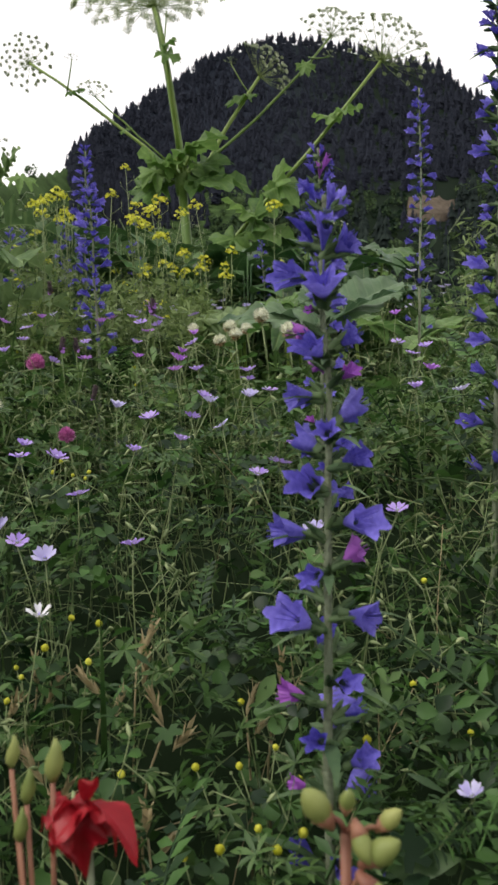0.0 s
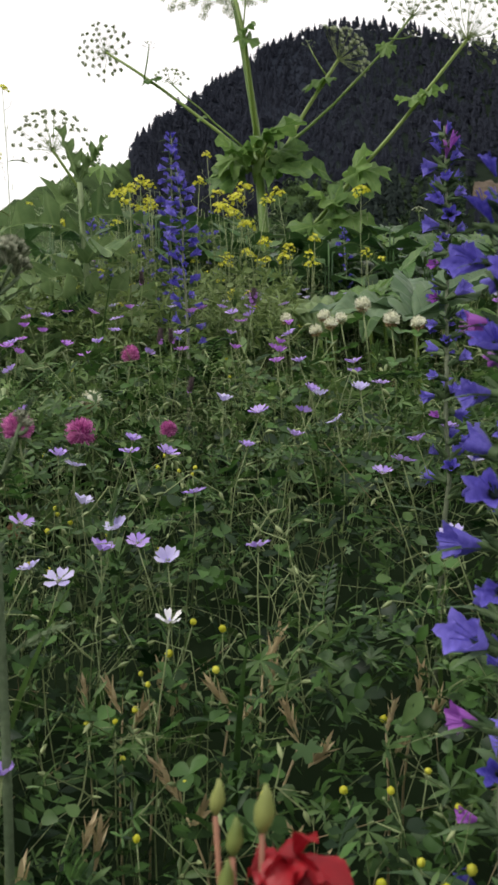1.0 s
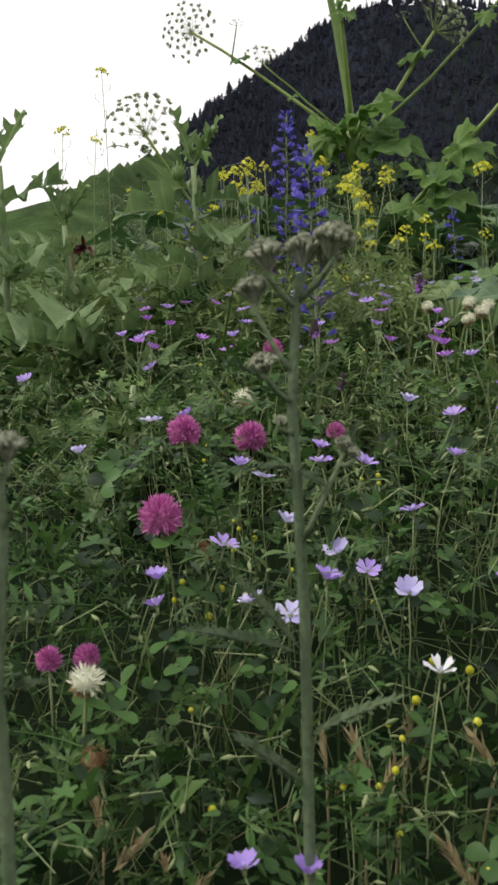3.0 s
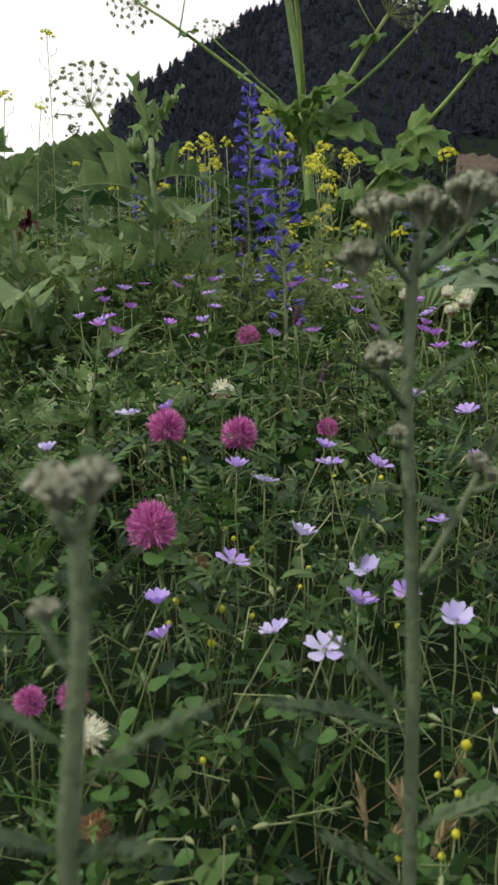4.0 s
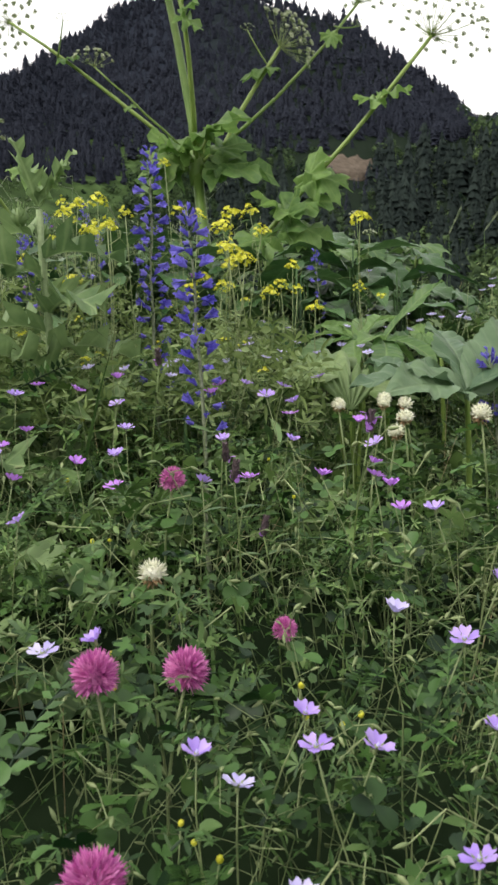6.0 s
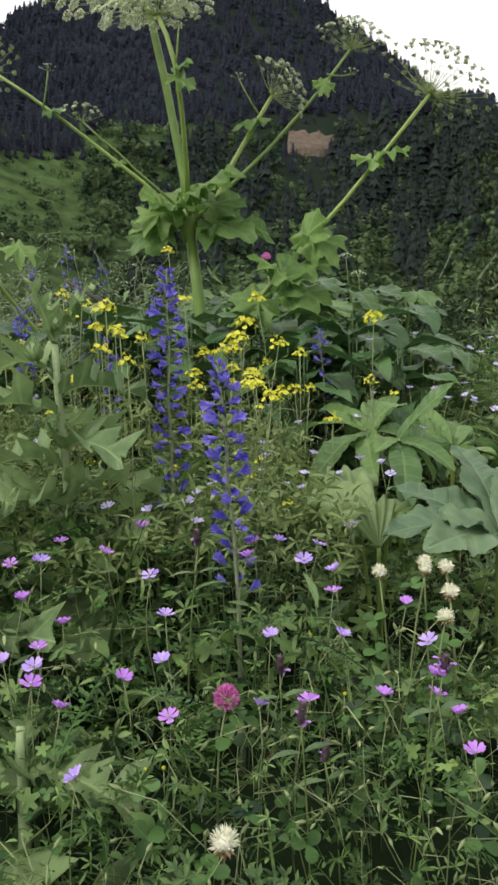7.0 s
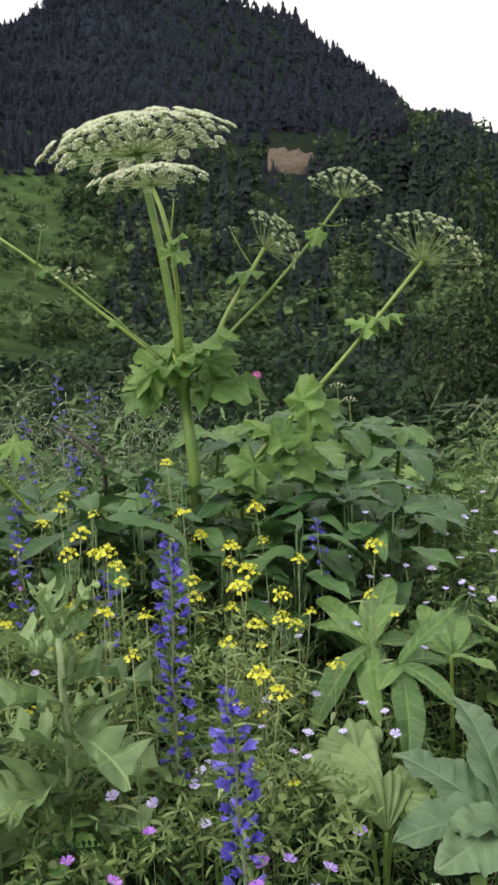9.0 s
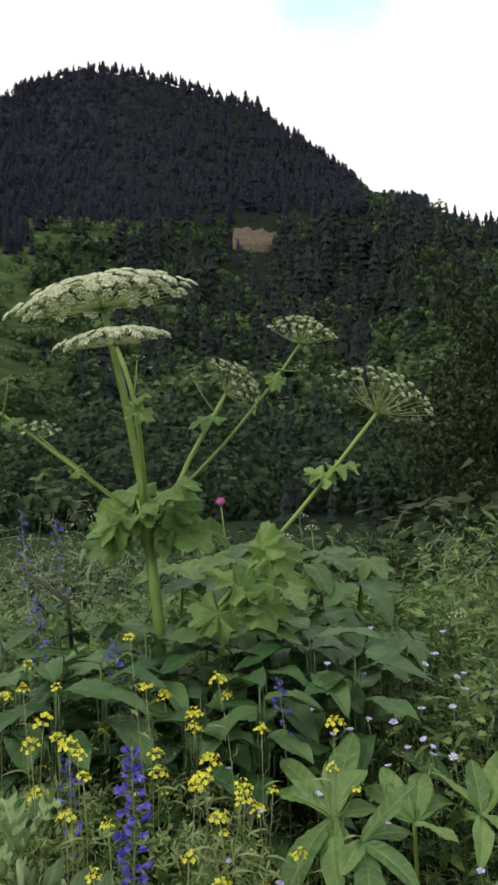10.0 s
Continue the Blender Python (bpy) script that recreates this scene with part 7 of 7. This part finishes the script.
def build_mustards():
    r = random.Random(8)
    for row in MUSTARD_LISTS:
        for x, y, z in row:
            b = Vector((x + r.uniform(-0.03, 0.03), y + r.uniform(0, 0.05), 0))
            b.z = bank(b.x, b.y)
            t = thing("yellow_mustard", b, "slender wild mustard with a cluster of yellow flowers", "wildflower", "yellow mustards")
            s = Vector((x, y, z)) - b
            pts = bend((0, 0, 0), s, r.uniform(-0.015, 0.015), 6, 0.001, (1, 0, 0))
            pieces = [tube(pts, taper(0.0008, 0.0006, 6), 5)]
            for i in range(22):
                p = pts[2].lerp(pts[-1], i / 23)
                a = i * 2.4
                q = p + Vector((math.cos(a) * 0.014, math.sin(a) * 0.014, 0.01))
                pieces.append(tube([p, q, q + Vector((0, 0, 0.008))], [0.0003, 0.0004, 0.0007], 3, False))
            for i in range(4):
                p = pts[1 + i].lerp(pts[2 + i], r.random())
                a = r.uniform(0, 6.28)
                pieces.append(moved(blade(0.04, 0.007, 4, 0.3, 0.5), Matrix.Translation(p) @ Vector((math.cos(a), math.sin(a), 0.6)).to_track_quat("Y", "Z").to_matrix().to_4x4()))
            k = r.uniform(0.45, 0.72)
            for i in range(r.choice((0, 1, 1))):
                p = pts[3 + i].lerp(pts[4 + i], r.random())
                a = r.uniform(0, 6.28)
                q = p + Vector((math.cos(a) * 0.035, math.sin(a) * 0.035, 0.02 + 0.02 * r.random()))
                pieces.append(tube(bend(p, q, 0.004, 3), taper(0.0005, 0.0004, 3), 4, False))
                for j in range(5):
                    b_ = j * 1.256
                    m = aim(q + Vector((0.005 * math.cos(b_), 0.005 * math.sin(b_), r.uniform(-0.003, 0.003))), (math.cos(b_) * 0.7, math.sin(b_) * 0.7, 0.8), r.uniform(0, 90)) @ Matrix.Diagonal((k * 0.85, k * 0.85, k * 0.85, 1))
                    part("flower", MUSTARD_FLOWER, None, t, "", m)
            part("stem", join(*pieces), WIRY, t)
            for i in range(r.randrange(10, 19)):
                u = math.sqrt((i + 0.5) / 18)
                a = i * 2.39996
                p = s + Vector((0.022 * k * u * math.cos(a), 0.022 * k * u * math.sin(a), 0.008 - 0.012 * u * u + r.uniform(-0.005, 0.003)))
                m = aim(p, (math.cos(a) * u + r.gauss(0, 0.35), math.sin(a) * u + r.gauss(0, 0.35), 0.7), r.uniform(0, 90)) @ Matrix.Diagonal((k, k, k * 1.3, 1))
                part("flower", MUSTARD_FLOWER, None, t, "", m)


build_mustards()


# ---- grass ears, dead stick, far thistle flower ----
def ear_piece(seed, n=16, length=0.03):
    r = random.Random(seed)
    husk = blade(0.012, 0.0028, 3, 0.5, -0.1, 0.35)
    pieces = []
    for i in range(n):
        a = i * 2.4
        d = Vector((math.cos(a) * 0.4, math.sin(a) * 0.4, 1)) + Vector((r.gauss(0, 0.12), r.gauss(0, 0.12), 0))
        pieces.append(moved(husk, Matrix.Translation((0, 0, length * i / n)) @ d.to_track_quat("Y", "Z").to_matrix().to_4x4()))
    return join(*pieces)


EAR_MESHES = [mesh("grass_ear", *ear_piece(i, 9 + 2 * i, 0.014 + 0.004 * i), STRAW) for i in range(3)]
GREEN_EAR = mesh("green_grass_ear", *ear_piece(9, 20, 0.034), GREEN_SOFT)


def build_ears():
    r = random.Random(9)
    for i, (x, y, z) in enumerate(EARS):
        b = Vector((x + r.uniform(-0.02, 0.02), y + r.uniform(0, 0.02), 0))
        b.z = bank(b.x, b.y)
        green = y > 0.84
        t = thing("grass_ear", b, "green oat-like grass ear on a thin stalk" if green else "dry tan grass ear on a thin stalk", "grass", "grass ears")
        s = Vector((x, y, z - 0.02)) - b
        part("stalk", tube(bend((0, 0, 0), s, r.uniform(-0.01, 0.01), 4, 0, (1, 0, 0)), taper(0.0008, 0.0006, 4), 4), GRASS if green else STRAW, t)
        for j in range(2):
            k = r.uniform(0.7, 1.1)
            part("ear", GREEN_EAR if green else r.choice(EAR_MESHES), None, t, "", aim(s + Vector((0.004 * j, 0, -0.012 * j)), (r.gauss(0, 0.3) + 0.5 * j, r.gauss(0, 0.2), 1), r.uniform(0, 360)) @ Matrix.Diagonal((k, k, k, 1)))


build_ears()


def build_stick():
    a, b = Vector((-0.491, 2.5, 1.055)), Vector((-0.38, 2.44, 0.985))
    foot = Vector((-0.36, 2.5, bank(-0.36, 2.5)))
    t = thing("dead_stalk", foot, "broken grey dead hogweed stalk leaning in the leaves", "stick")
    part("stalk", tube([Vector((0, 0, 0)), (b - foot) * 0.9, b - foot, (a + b) / 2 - foot + Vector((0, 0, 0.004)), a - foot], [0.005, 0.005, 0.005, 0.0045, 0.003], 8), BARK, t)


build_stick()


def far_thistle(x, y, z):
    b = Vector((x + 0.02, y, bank(x, y)))
    t = thing("thistle_flower", b, "single magenta thistle flower on a bare stalk", "thistle")
    s = Vector((x, y, z)) - b
    part("stem", tube(bend((0, 0, 0), s, 0.01, 5, 0, (1, 0, 0)), taper(0.003, 0.002, 5), 5), HOG_STEM, t)
    part("flower_head", moved(clover_head(41, 0.016, 90, 0.5), Matrix.Translation(s)), CLOVER_PINK, t)


far_thistle(-0.005, 2.97, 1.155)


# ---- feathery grass plumes and small white umbels on the crest ----
PLUME = mesh("grass_plume", *ear_piece(12, 44, 0.06), PANICLE)


def build_crest_flowers():
    r = random.Random(31)
    for x, y, z, lean in ((0.47, 2.55, 1.04, 0.5), (0.52, 2.6, 1.02, 0.8), (0.42, 2.7, 1.06, 0.3), (0.56, 2.5, 0.98, 0.6), (0.6, 2.75, 1.0, -0.4), (-0.42, 2.7, 1.08, -0.3), (-0.62, 2.6, 1.05, 0.4)):
        b = Vector((x - 0.04 * lean, y, bank(x, y)))
        t = thing("plumed_grass", b, "tall grass with a feathery drooping pale plume", "grass", "plumed grasses")
        s = Vector((x, y, z)) - b
        part("stalk", tube(bend((0, 0, 0), s, 0.01, 5, 0, (1, 0, 0)), taper(0.0008, 0.0005, 5), 4), GRASS, t)
        part("plume", PLUME, None, t, "", aim(s, (lean, -0.2, 0.7), 0) @ Matrix.Diagonal((0.9, 0.9, 1.1, 1)))
    for x, y, z in ((0.19, 2.75, 1.12), (0.23, 2.8, 1.08), (0.16, 2.8, 1.06), (0.5, 2.45, 0.9)):
        b = Vector((x + 0.01, y, bank(x, y)))
        t = thing("wild_carrot", b, "small white wild carrot umbel on a thin stalk", "wildflower", "wild carrots")
        s = Vector((x, y, z)) - b
        part("stem", tube(bend((0, 0, 0), s, 0.01, 5, 0, (1, 0, 0)), taper(0.0015, 0.001, 5), 4), HOG_STEM, t)
        umbel(t, s, (0, -0.1, 1), 0.02, 0.012, 14, 0.005, HOG_FLORET, int(x * 100), 8)


build_crest_flowers()
